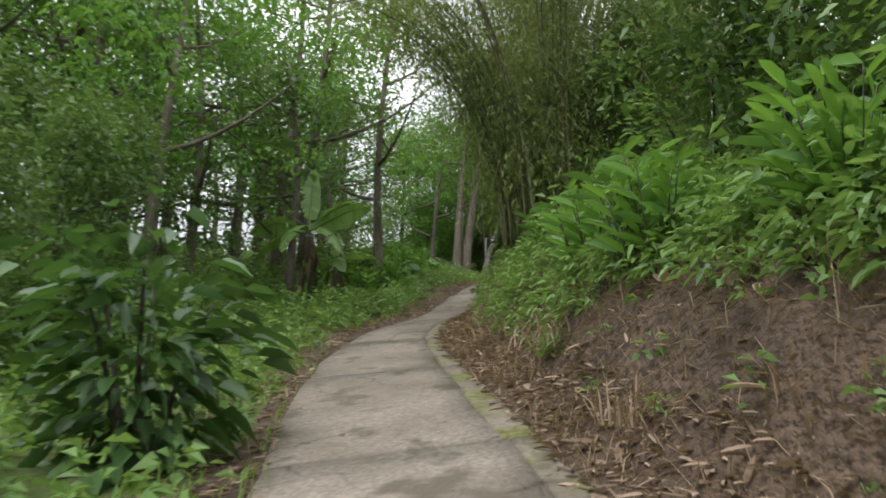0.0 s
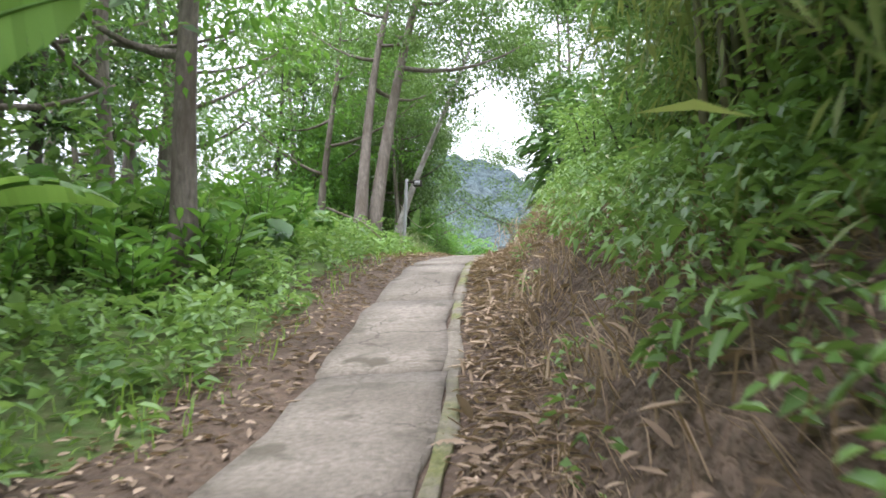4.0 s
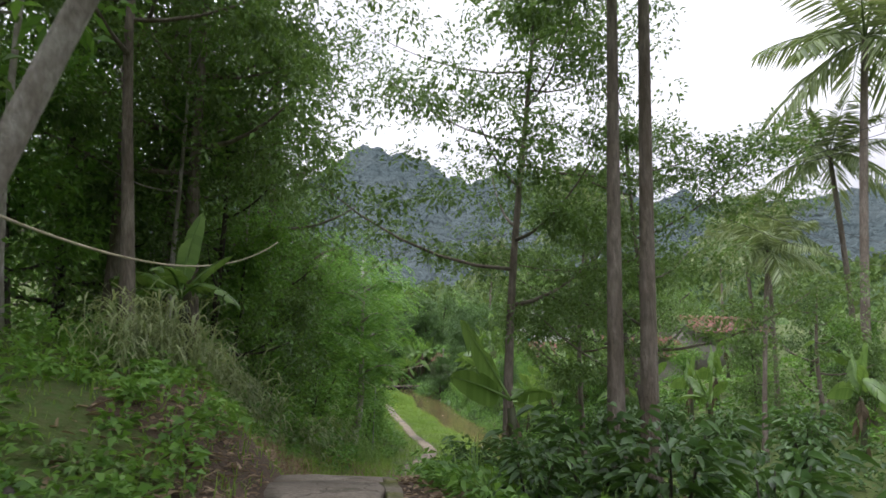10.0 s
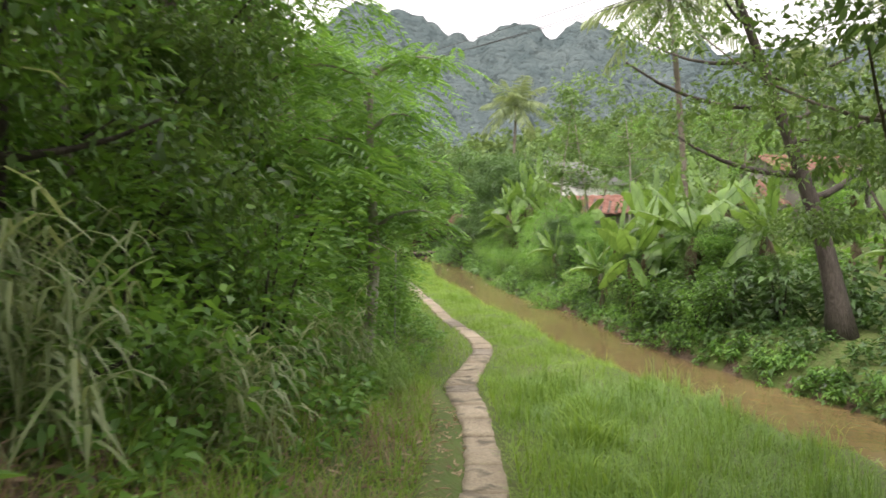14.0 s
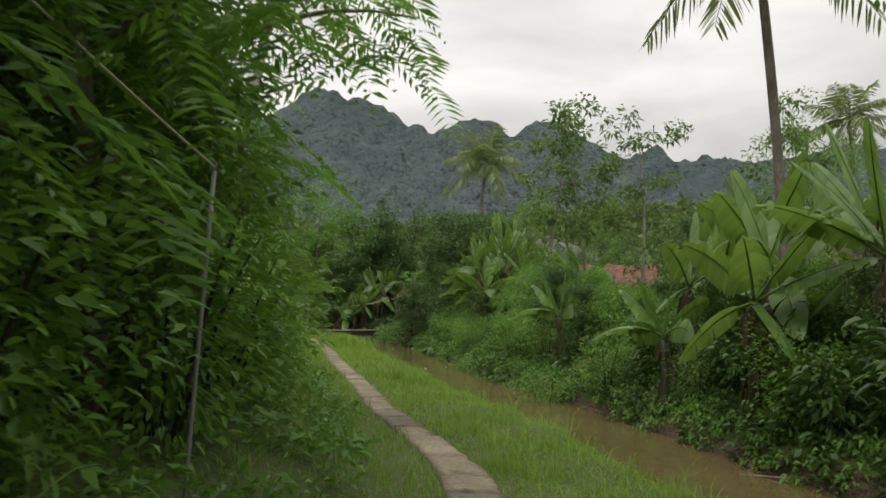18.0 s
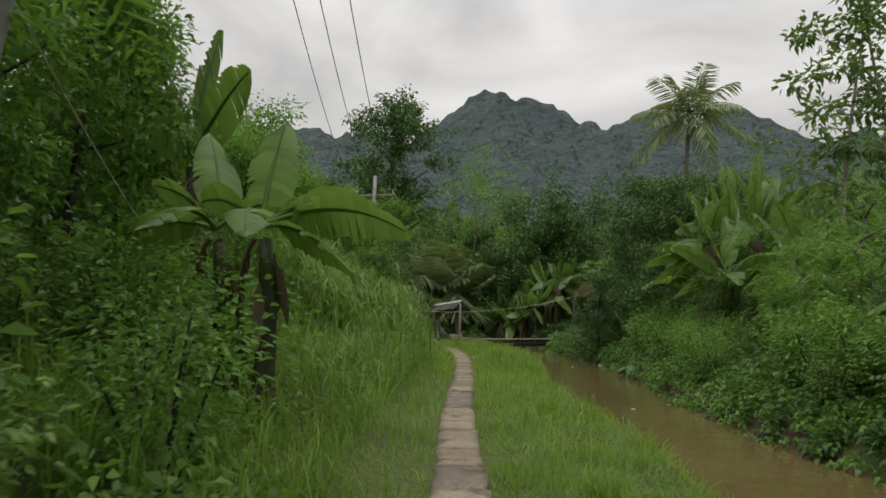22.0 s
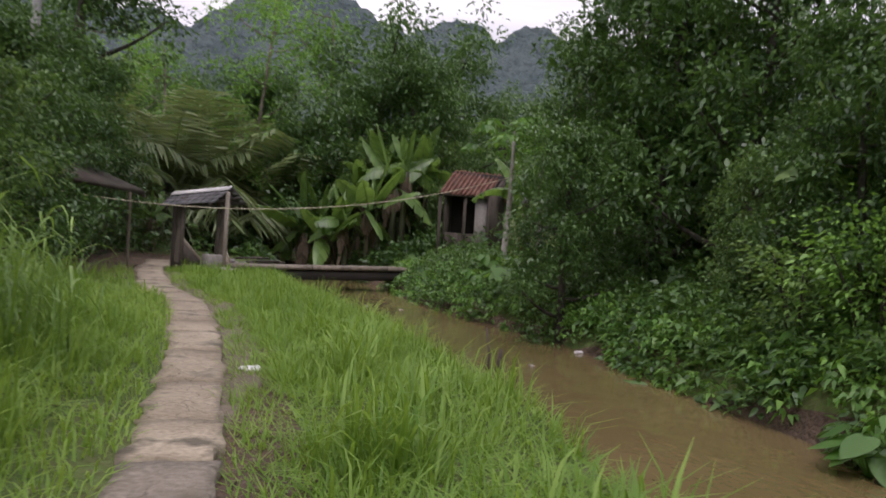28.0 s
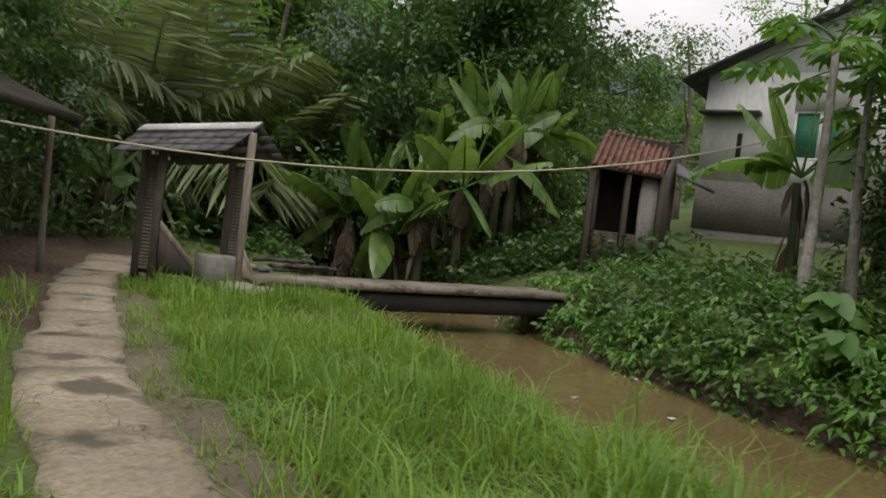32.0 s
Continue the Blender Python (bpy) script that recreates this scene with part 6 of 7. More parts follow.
# Woods on both sides.
TRIES = ("wood_tree", "wood_tree_b", "round_tree", "tall_tree", "wood_tree", "tall_tree_b")
for k in range(22):
    y = -47 + 38 * (k + rng.uniform(0, 1)) / 22
    plant(TRIES[k % 6], float(way_x(y)) - rng.uniform(6.0, 14.0), y, s=rng.uniform(0.85, 1.15), label="tree in the wood above the path")
for k in range(12):
    y = -48 + 34 * (k + rng.uniform(0, 1)) / 12
    plant(TRIES[(k + 2) % 6], float(way_x(y)) + rng.uniform(6.5, 12.0), y, s=rng.uniform(0.85, 1.15), label="tree in the wood behind the bank")
for k in range(15):
    y = -8 + 24 * (k + rng.uniform(0, 1)) / 15
    plant(TRIES[k % 2], float(way_x(y)) - rng.uniform(5.5, 12.0), y, s=rng.uniform(0.75, 1.0), label="tree on the wooded hillside")
for k in range(14):
    y = 14 + 30 * (k + rng.uniform(0, 1)) / 14
    plant(TRIES[k % 3], float(way_x(y)) - rng.uniform(7.5, 16.0), y, s=rng.uniform(0.45, 0.75), label="tree on the slope above the grass")
for k in range(28):
    y = 4 + 46 * (k + rng.uniform(0, 1)) / 28
    far = rng.uniform(7, 26)
    plant(("banana", "wood_tree", "round_tree", "banana_b", "wood_tree_b")[k % 5], float(canal_r(y)) + far, y, s=rng.uniform(0.5, 0.85) if k % 5 in (1, 2, 4) else rng.uniform(0.9, 1.2), label="garden growth beyond the canal")
for k in range(16):
    y = -14 + 20 * (k + rng.uniform(0, 1)) / 16
    plant(("banana", "shrub_b", "wood_tree", "banana_b")[k % 4], float(canal_r(y)) + rng.uniform(2, 14), y, s=rng.uniform(0.5, 0.8) if k % 4 == 2 else rng.uniform(0.8, 1.1), label="garden growth beyond the canal")
for k in range(18):
    plant(TRIES[k % 3], -26 + 44 * (k + rng.uniform(0, 1)) / 18, rng.uniform(52, 62), s=rng.uniform(0.8, 1.15), label="tree at the foot of the hills")


# ---- distance ----
def hills(name, azs, els, r0, r1, material, centre, rough, label, tree_material, trees, size):
    """A wooded ridge: its skyline by bearing, from a foot at r0 up to a crest at r1."""
    az = np.concatenate([np.arange(-180, -75, 3.0), np.arange(-75, 75, 0.4), np.arange(75, 180, 3.0)])
    el = np.interp(az, azs, els)
    rows = 44
    s = np.linspace(0, 1, rows)
    a, t = np.meshgrid(np.radians(az), s, indexing="ij")
    r = r0 + (r1 - r0) * t
    top = np.tan(np.radians(el))[:, None] * r1
    lump = rough * (wobble(a * 40, t * 9, 1.0, 1) + 0.6 * wobble(a * 110, t * 23, 1.0, 2))
    grain = rng.normal(size=a.shape)
    for _ in range(2):
        grain = (grain + np.roll(grain, 1, 0) + np.roll(grain, 1, 1) + np.roll(grain, -1, 0) + np.roll(grain, -1, 1)) / 3
    lump = lump * 0.6 + rough * 0.5 * grain * np.clip(t * 4, 0, 1)
    z = top * t ** 1.15 + lump * np.clip(t * 4, 0, 1) - 2 * (1 - t)
    x, y = centre[0] - np.sin(a) * r, centre[1] + np.cos(a) * r
    i, j = np.meshgrid(np.arange(len(az)), np.arange(rows - 1), indexing="ij")
    i2 = (i + 1) % len(az)
    f = np.stack([i * rows + j, i * rows + j + 1, i2 * rows + j + 1, i2 * rows + j], -1).reshape(-1, 4)
    v = np.stack([x, y, z], -1)
    ob = tagged(new(name, quads(name, v.reshape(-1, 3), f, material, True)), label, "hill", kind="structure")
    k = rng.integers(0, len(az), trees)
    keep = np.abs(az[k]) < 75
    k = k[keep]
    n = len(k)
    u = rng.uniform(0.05, 1, n) ** 0.6 * (rows - 1)
    i0 = np.minimum(u.astype(int), rows - 2)
    fr, fa = (u - i0)[:, None], rng.uniform(0, 1, n)[:, None]
    k2 = (k + 1) % len(az)
    p = (v[k, i0] * (1 - fr) + v[k, i0 + 1] * fr) * (1 - fa) + (v[k2, i0] * (1 - fr) + v[k2, i0 + 1] * fr) * fa
    c = np.repeat(p, 9, 0) + rng.normal(size=(9 * n, 3)) * size * np.array([0.5, 0.5, 0.4]) + UP * size * 0.35
    if trees:
        stuff("far_woods", leaves(c, sphere_way(9 * n, 0.3), size * rng.uniform(0.5, 1.1, 9 * n), size * 0.55, 0.1, 0.2, coarse=True), tree_material, "far trees covering the hillside", "woods")
    return ob


# The mountain's blue-grey is haze painted into its base colour.
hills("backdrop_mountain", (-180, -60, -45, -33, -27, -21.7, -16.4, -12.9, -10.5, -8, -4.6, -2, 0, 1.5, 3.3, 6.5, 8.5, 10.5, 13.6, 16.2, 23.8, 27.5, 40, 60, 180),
      (8, 8, 10, 12.4, 12.0, 11.5, 12.0, 12.2, 13.3, 14.4, 14.3, 14.9, 14.6, 14.1, 14.2, 16.1, 16.4, 16.5, 14.6, 13.0, 13.3, 12.5, 11, 10, 8), 110, 270, M_HAZY_HILL, (0, 8), 2.7, "forested mountain coloured blue-grey for haze, under the clouds", M_HAZY_FARWOOD, 0, 3.2)
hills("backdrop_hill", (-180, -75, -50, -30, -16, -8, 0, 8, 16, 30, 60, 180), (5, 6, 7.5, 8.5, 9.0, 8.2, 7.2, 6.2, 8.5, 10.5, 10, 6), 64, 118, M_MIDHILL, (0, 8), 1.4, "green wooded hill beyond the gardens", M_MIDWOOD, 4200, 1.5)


# ---- built things ----
def beam(a, b, w, h, bevel=0.006):
    """A squared timber from a to b."""
    a, b = np.asarray(a, float), np.asarray(b, float)
    ln = np.linalg.norm(b - a)
    v, f = box(-w / 2, -h / 2, 0, w / 2, h / 2, ln, bevel)
    q = np.array(Vector(b - a).to_track_quat("Z", "Y").to_matrix())
    return v @ q.T + a, f


def sheet(corners, thick):
    """A thin slab over four corners."""
    c = np.asarray(corners, float)
    nrm = unit(np.cross(c[1] - c[0], c[3] - c[0]))
    v = np.concatenate([c - nrm * thick / 2, c + nrm * thick / 2])
    return v, np.array([[3, 2, 1, 0], [4, 5, 6, 7], [0, 1, 5, 4], [1, 2, 6, 5], [2, 3, 7, 6], [3, 0, 4, 7]])


def cable(name, a, b, sag, r, material, label, category="cable"):
    me = quads(name, *tube(curve_points(a, b, sag, 20), r, 6), material, True)
    return tagged(new(name, me), label, category)


# Roofed gate at the end of the footbridge.
gate = tagged(new("gate"), "weathered timber gate with a small shingled roof", "gate")
GX = np.array([0.6, 0.8, 0.0])
GN = np.array([0.9, -0.42, 0.0])
GL, GR, GZ = np.array([-7.68, 39.18, 0.4]), np.array([-6.96, 39.62, 0.4]), UP
part("post", quads("post", *beam(GR - GZ * 0.1, GR + GZ * 1.47 + GX * 0.0, 0.075, 0.075), M_WOOD), gate, "pale weathered post")
part("post", quads("post", *beam(GR - GN * 0.2 - GZ * 0.1, GR - GN * 0.2 + GZ * 1.3, 0.07, 0.07), M_DARK_WOOD), gate)
part("post", quads("post", *beam(GL - GZ * 0.1, GL + GZ * 1.3, 0.075, 0.075), M_DARK_WOOD), gate)
part("post", quads("post", *beam(GL - GN * 0.2 - GZ * 0.1, GL - GN * 0.2 + GZ * 1.16, 0.07, 0.07), M_DARK_WOOD), gate)
for foot in (GL, GR):
    part("panel", quads("panel", *sheet([foot + GX * 0.008, foot - GN * 0.2 + GX * 0.008, foot - GN * 0.2 + GX * 0.008 + GZ * 1.12, foot + GX * 0.008 + GZ * 1.12], 0.02), M_DARK_WOOD), gate)
    for k in range(33):
        z = 0.05 + 0.033 * k
        part("slat", quads("slat", *beam(foot + GZ * z + GN * 0.02, foot - GN * 0.22 + GZ * z, 0.026, 0.03, 0.003), M_SLAT), gate)
part("brace", quads("brace", *beam(GL + GZ * 0.52, GL + GN * 0.34 + GX * 0.12 + GZ * 0.12, 0.03, 0.05), M_WOOD), gate, "pale sloping brace")
part("brace", quads("brace", *beam(GR + GZ * 0.32, GR + GN * 0.16 + GX * 0.02 + GZ * 0.02, 0.03, 0.05), M_WOOD), gate, "pale sloping brace")
part("panel", quads("panel", *sheet([GL + GZ * 0.02, GL + GN * 0.34 + GX * 0.12 + GZ * 0.02, GL + GN * 0.34 + GX * 0.12 + GZ * 0.11, GL + GZ * 0.5], 0.02), M_DARK_WOOD), gate)
part("panel", quads("panel", *sheet([GR + GZ * 0.0, GR + GN * 0.17 + GZ * 0.0, GR + GN * 0.16 + GZ * 0.03, GR + GZ * 0.3], 0.02), M_WOOD), gate)
part("footing", quads("footing", *turned(box(-0.16, -0.14, -0.1, 0.16, 0.14, 0.22, 0.02), 40, GR - GN * 0.14 - GX * 0.16), M_GREY_WALL), gate, "low concrete footing")
part("crossbeam", quads("crossbeam", *beam(GL + GZ * 1.17 - GX * 0.1, GR + GZ * 1.3 + GX * 0.04, 0.05, 0.06), M_DARK_WOOD), gate)
ROOF = np.array([[-7.9, 39.25, 1.76], [-6.9, 39.75, 1.97], [-7.12, 39.28, 1.64], [-8.02, 38.85, 1.5]])
BACK = np.array([[-7.9, 39.27, 1.75], [-6.9, 39.77, 1.96], [-6.68, 40.12, 1.66], [-7.68, 39.66, 1.46]])
for slope in (ROOF, BACK):
    at = lambda u, w, c=slope: (c[0] * (1 - u) + c[1] * u) * (1 - w) + (c[3] * (1 - u) + c[2] * u) * w  # noqa: E731
    for k in range(4):
        for j in range(7):
            w0, w1 = k / 4, (k + 1.15) / 4
            q = np.array([at(j / 7, w0), at((j + 0.975) / 7, w0), at((j + 0.975) / 7, w1), at(j / 7, w1)])
            q[2:] += GZ * 0.012
            part("shingle", quads("shingle", *sheet(q + GZ * rng.uniform(-0.003, 0.003), 0.014), M_SHEET), gate)
    part("batten", quads("batten", *beam(at(0.02, 0.5) - GZ * 0.04, at(0.98, 0.5) - GZ * 0.04, 0.03, 0.035), M_DARK_WOOD), gate)
for u in (0.1, 0.9):
    part("rafter", quads("rafter", *beam(ROOF[0] * (1 - u) + ROOF[1] * u - GZ * 0.03, ROOF[3] * (1 - u) + ROOF[2] * u - GZ * 0.05, 0.04, 0.05), M_DARK_WOOD), gate)
cap = [ROOF[0] + GZ * 0.03, ROOF[1] + GZ * 0.03, ROOF[1] * 0.72 + ROOF[2] * 0.28 + GZ * 0.035, ROOF[0] * 0.72 + ROOF[3] * 0.28 + GZ * 0.035]
part("ridge_sheet", quads("ridge_sheet", *sheet(cap, 0.012), M_TRIM), gate, "pale metal ridge sheet")

# Trodden dirt beside the last of the path.
ys = np.linspace(27.5, 38.6, 90)
us = np.linspace(0, 1, 5)
wide = (0.16 + 0.26 * np.clip((ys - 28) / 3, 0, 1)) * (1 + 0.3 * wobble(ys, ys * 0.7, 3.0, 2.5)) * np.clip((ys - 27.5) / 1.5, 0.05, 1)
gx = (way_x(ys) + way_w(ys) - 0.03)[:, None] + wide[:, None] * us[None]
gy = np.repeat(ys[:, None], 5, 1)
gz = land(gx.ravel(), gy.ravel()).reshape(gx.shape) + 0.014 - 0.03 * (us[None] > 0.9)
dv = np.stack([gx, gy, gz], 2).reshape(-1, 3)
df = [[r * 5 + c, r * 5 + c + 1, r * 5 + c + 6, r * 5 + c + 5] for r in range(89) for c in range(4)]
tagged(new("path_shoulder", quads("path_shoulder", dv, np.array(df), M_TRODDEN, True)), "strip of trodden brown dirt beside the path", "dirt", kind="structure")

# Footbridge.
bridge = tagged(new("footbridge"), "narrow concrete footbridge low over the canal", "bridge")
B0, B1 = np.array([-6.85, 39.55, 0.42]), np.array([-3.1, 41.0, 0.5])
bu = unit(B1 - B0)
bs = np.array([-bu[1], bu[0], 0])
for k in range(5):
    a, b = B0 + (B1 - B0) * (k / 5 + 0.002), B0 + (B1 - B0) * ((k + 1) / 5 - 0.002)
    part("deck_slab", quads("deck_slab", *sheet([a - bs * 0.3, b - bs * 0.3, b + bs * 0.3, a + bs * 0.3], 0.07), M_CONCRETE), bridge)
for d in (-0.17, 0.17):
    part("girder", quads("girder", *beam(B0 - UP * 0.15 + bs * d, B1 - UP * 0.15 + bs * d, 0.2, 0.19, 0.02), M_DARK_AND_SHADED), bridge, "near-black beam under the deck")
part("abutment", quads("abutment", *turned(box(-0.25, -0.45, -0.6, 0.25, 0.45, -0.04, 0.03), 21, B0 - bu * 0.05), M_GREY_WALL), bridge)
part("abutment", quads("abutment", *turned(box(-0.3, -0.5, -0.7, 0.3, 0.5, -0.04, 0.03), 21, B1 + bu * 0.1), M_GREY_WALL), bridge)
for k in range(7):
    a = np.array([-7.0 + rng.uniform(-0.2, 1.0), 41.2 + rng.uniform(-0.2, 0.6), 0.4 + 0.05 * (k % 3)])
    b = a + np.array([rng.uniform(0.35, 0.7), rng.uniform(-0.3, 0.3), rng.uniform(-0.02, 0.05)])
    tagged(new("log", quads("log", *tube(curve_points(a, b, 0, 5), rng.uniform(0.018, 0.035), 8), M_DARK_BARK, True)), "cut brown log in a heap behind the bridge", "log", "logs behind the bridge")
for k in range(26):
    x, y = -6.4 + rng.uniform(-0.9, 1.3), 41.2 + rng.uniform(-0.5, 0.7)
    r = rng.uniform(0.04, 0.1)
    v, f = box(-r, -r * 0.8, -r * 0.3, r, r * 0.8, r * 0.7, r * 0.35)
    v = v * (1 + 0.25 * rng.normal(size=v.shape) * 0.4)
    ob = tagged(new("stone", quads("stone", v, f, M_STONE)), "grey stone in a rubble heap by the bridge", "stone", "stones by the bridge")
    ob.matrix_basis = pose(x, y, float(land(x, y)) + r * 0.2, 0, 0, rng.uniform(0, 360))


# Tiled hut.
def tiled_roof(root, a, b, down, rows, cols, thick=0.022):
    """Courses of curved clay tiles between an upper edge a-b and its foot."""
    a, b, down = np.asarray(a, float), np.asarray(b, float), np.asarray(down, float)
    wide, deep = (b - a) / cols, down / rows
    nrm = unit(np.cross(b - a, down))
    nrm = nrm if nrm[2] > 0 else -nrm
    u = np.linspace(0, 1, 6)
    hump = thick * 1.4 * np.sin(u * np.pi * 2 - 0.6)
    q = np.array([wide * x * 1.06 + deep * e * 1.2 + nrm * (h + thick * (1 - e) * 0.2 - 0.02 * e * 0 + t) for t in (0, -thick * 0.7) for e in (0, 1) for x, h in zip(u, hump)])
    f = [[e + i, e + i + 1, e + i + 7, e + i + 6] for e in (0, 12) for i in range(5)]
    f += [[6 + i, 6 + i + 1, 18 + i + 1, 18 + i] for i in range(5)]
    tile = quads("tile", q, f, M_TILE, True)
    for r in range(rows):
        for c in range(cols):
            t = part("tile", tile, root)
            o = a + wide * (c + 0.03 * rng.normal()) + deep * (r + 0.05 * rng.normal()) + nrm * (0.012 * rng.normal() * 0.5)
            t.matrix_basis = Matrix.Translation(o) @ Matrix.Rotation(0.02 * rng.normal(), 4, "Z")


hut = tagged(new("hut"), "small dark hut with a red clay tile roof", "hut")
HZ = float(land(-1.8, 43.6))
ha, hb = np.array([-2.28, 43.45, 2.92]), np.array([-1.05, 43.95, 2.92])
hd = np.array([-0.4, -0.85, -0.62])
tiled_roof(hut, ha, hb, hd, 8, 11)
part("roof_deck", quads("roof_deck", *sheet([ha - UP * 0.05, hb - UP * 0.05, hb + hd - UP * 0.05, ha + hd - UP * 0.05], 0.03), M_DARK_WOOD), hut)
back = -hd * np.array([1, 1, -1])
part("roof_deck", quads("roof_deck", *sheet([ha - UP * 0.04, ha + back - UP * 0.04, hb + back - UP * 0.04, hb - UP * 0.04], 0.05), M_TILE), hut)
for q0, q1 in ((ha + hd * 0.9, HZ), (hb + hd * 0.9, HZ), ((ha + hb) / 2 + hd * 0.9, HZ)):
    part("post", quads("post", *beam((q0[0], q0[1], q1 - 0.2), q0 - UP * 0.06, 0.08, 0.08), M_DARK_WOOD), hut)
# Dark wall colours carry the shade inside the hut and under its roof.
part("wall", quads("wall", *sheet([(-2.34, 43.38, HZ - 0.2), (-0.98, 43.83, HZ - 0.2), (-0.98, 43.83, 2.88), (-2.34, 43.38, 2.88)], 0.05), M_DARK_AND_SHADED), hut)
part("wall", quads("wall", *sheet([(-0.98, 43.83, HZ - 0.2), (-1.36, 43.22, HZ - 0.2), (-1.36, 43.22, 2.3), (-0.98, 43.83, 2.85)], 0.05), M_DARK_WOOD), hut)
part("wall", quads("wall", *sheet([(-2.34, 43.38, HZ - 0.2), (-2.52, 42.83, HZ - 0.2), (-2.52, 42.83, 2.3), (-2.34, 43.38, 2.85)], 0.05), M_DARK_WOOD), hut)
part("wall", quads("wall", *sheet([(-1.75, 43.12, HZ - 0.2), (-1.4, 43.25, HZ - 0.2), (-1.4, 43.25, 2.28), (-1.75, 43.12, 2.28)], 0.05), M_GREY_WALL), hut, "stained grey panel of the front")
part("wall", quads("wall", *sheet([(-2.48, 42.86, HZ - 0.2), (-1.76, 43.11, HZ - 0.2), (-1.76, 43.11, HZ + 0.5), (-2.48, 42.86, HZ + 0.5)], 0.05), M_DARK_WOOD), hut, "low dark boarded front")
part("lean_to_roof", quads("lean_to_roof", *sheet([(-0.95, 43.9, 2.6), (-0.35, 44.1, 2.35), (-0.5, 43.35, 2.15), (-1.2, 43.2, 2.35)], 0.04), M_SHEET), hut, "grey sheet lean-to roof")

# White house.
house = tagged(new("house"), "two-storey white house with a grey gabled roof", "house")
WA, WB = np.array([0.95, 47.6, 2.0]), np.array([6.2, 43.6, 2.0])
wu = unit(WB - WA)
wn_ = np.array([-wu[1], wu[0], 0.0])
wn_ = wn_ if wn_[1] > 0 else -wn_
ln = float(np.linalg.norm(WB - WA))


def wall_box(u0, u1, z0, z1, d0, d1, bevel=0.0):
    v, f = box(u0, d0, z0, u1, d1, z1, bevel)
    return WA * np.array([1, 1, 0]) + v[:, :1] * wu + v[:, 1:2] * wn_ + v[:, 2:] * UP, f


for u0, u1, z0, z1 in ((0, 1.75, 2.75, 5.0), (1.75, 2.75, 2.75, 3.25), (1.75, 2.75, 4.25, 5.0), (2.75, 4.3, 2.75, 5.0), (4.3, 5.2, 2.75, 3.25), (4.3, 5.2, 4.25, 5.0), (5.2, ln, 2.75, 5.0)):
    part("wall", quads("wall", *wall_box(u0, u1, z0, z1, 0, 0.14), M_PLASTER), house)
part("wall", quads("wall", *wall_box(0, ln, 1.722, 2.748, 0.0, 0.14), M_GREY_WALL), house)
part("plinth", quads("plinth", *wall_box(0.02, ln, 0.8, 1.72, 0.02, 0.2), M_GREY_WALL), house, "grey cement base wall")
v = WA * np.array([1, 1, 0]) + np.array([(0, 0), (ln, 0), (ln / 2, 0)])[:, :1] * wu
gz = [5.002, 5.002, 6.55]
gv = np.array([[*(v[i][:2] + wn_[:2] * k), gz[i]] for k in (0.0, 0.14) for i in (0, 1, 2, 2)])
part("gable", quads("gable", gv, [[0, 1, 2, 3], [7, 6, 5, 4], [0, 4, 5, 1], [1, 5, 6, 2], [3, 7, 4, 0]], M_PLASTER), house)
part("wall", quads("wall", *wall_box(0, 0.14, 0.8, 5.0, 0.142, 6.5), M_PLASTER), house)
part("wall", quads("wall", *wall_box(ln - 0.14, ln, 0.8, 5.0, 0.142, 6.5), M_PLASTER), house)
for sgn in (0, 1):
    e = -0.45 if not sgn else ln + 0.45
    p0 = WA * np.array([1, 1, 0]) + wu * e + UP * 4.78 - wn_ * 0.4
    p1 = WA * np.array([1, 1, 0]) + wu * (ln / 2) + UP * 6.62 - wn_ * 0.4
    c = [p0, p1, p1 + wn_ * 7.2, p0 + wn_ * 7.2] if not sgn else [p1, p0, p0 + wn_ * 7.2, p1 + wn_ * 7.2]
    part("roof", quads("roof", *sheet(c, 0.07), M_SHEET), house)
part("awning", quads("awning", *wall_box(-0.05, 1.15, 4.12, 4.18, -0.32, 0.0), M_SHEET), house, "narrow grey awning")
for u0 in (1.75, 4.3):
    w = part("window", quads("window", *wall_box(u0 + 0.06, u0 + 0.94, 3.31, 4.19, 0.06, 0.1), M_GREEN_PAINT), house, "green shutter window")
    for a_, b_, z0, z1 in ((0, 1, 3.25, 3.31), (0, 1, 4.19, 4.25), (0, 0.06, 3.31, 4.19), (0.94, 1, 3.31, 4.19), (0.47, 0.53, 3.31, 4.19)):
        part("frame", quads("frame", *wall_box(u0 + a_, u0 + b_, z0, z1, 0.02, 0.11), M_PLASTER), w)
part("window", quads("window", *wall_box(0.72, 0.82, 3.05, 3.75, -0.012, -0.002), M_DARK_AND_SHADED), house, "narrow dark slit window")

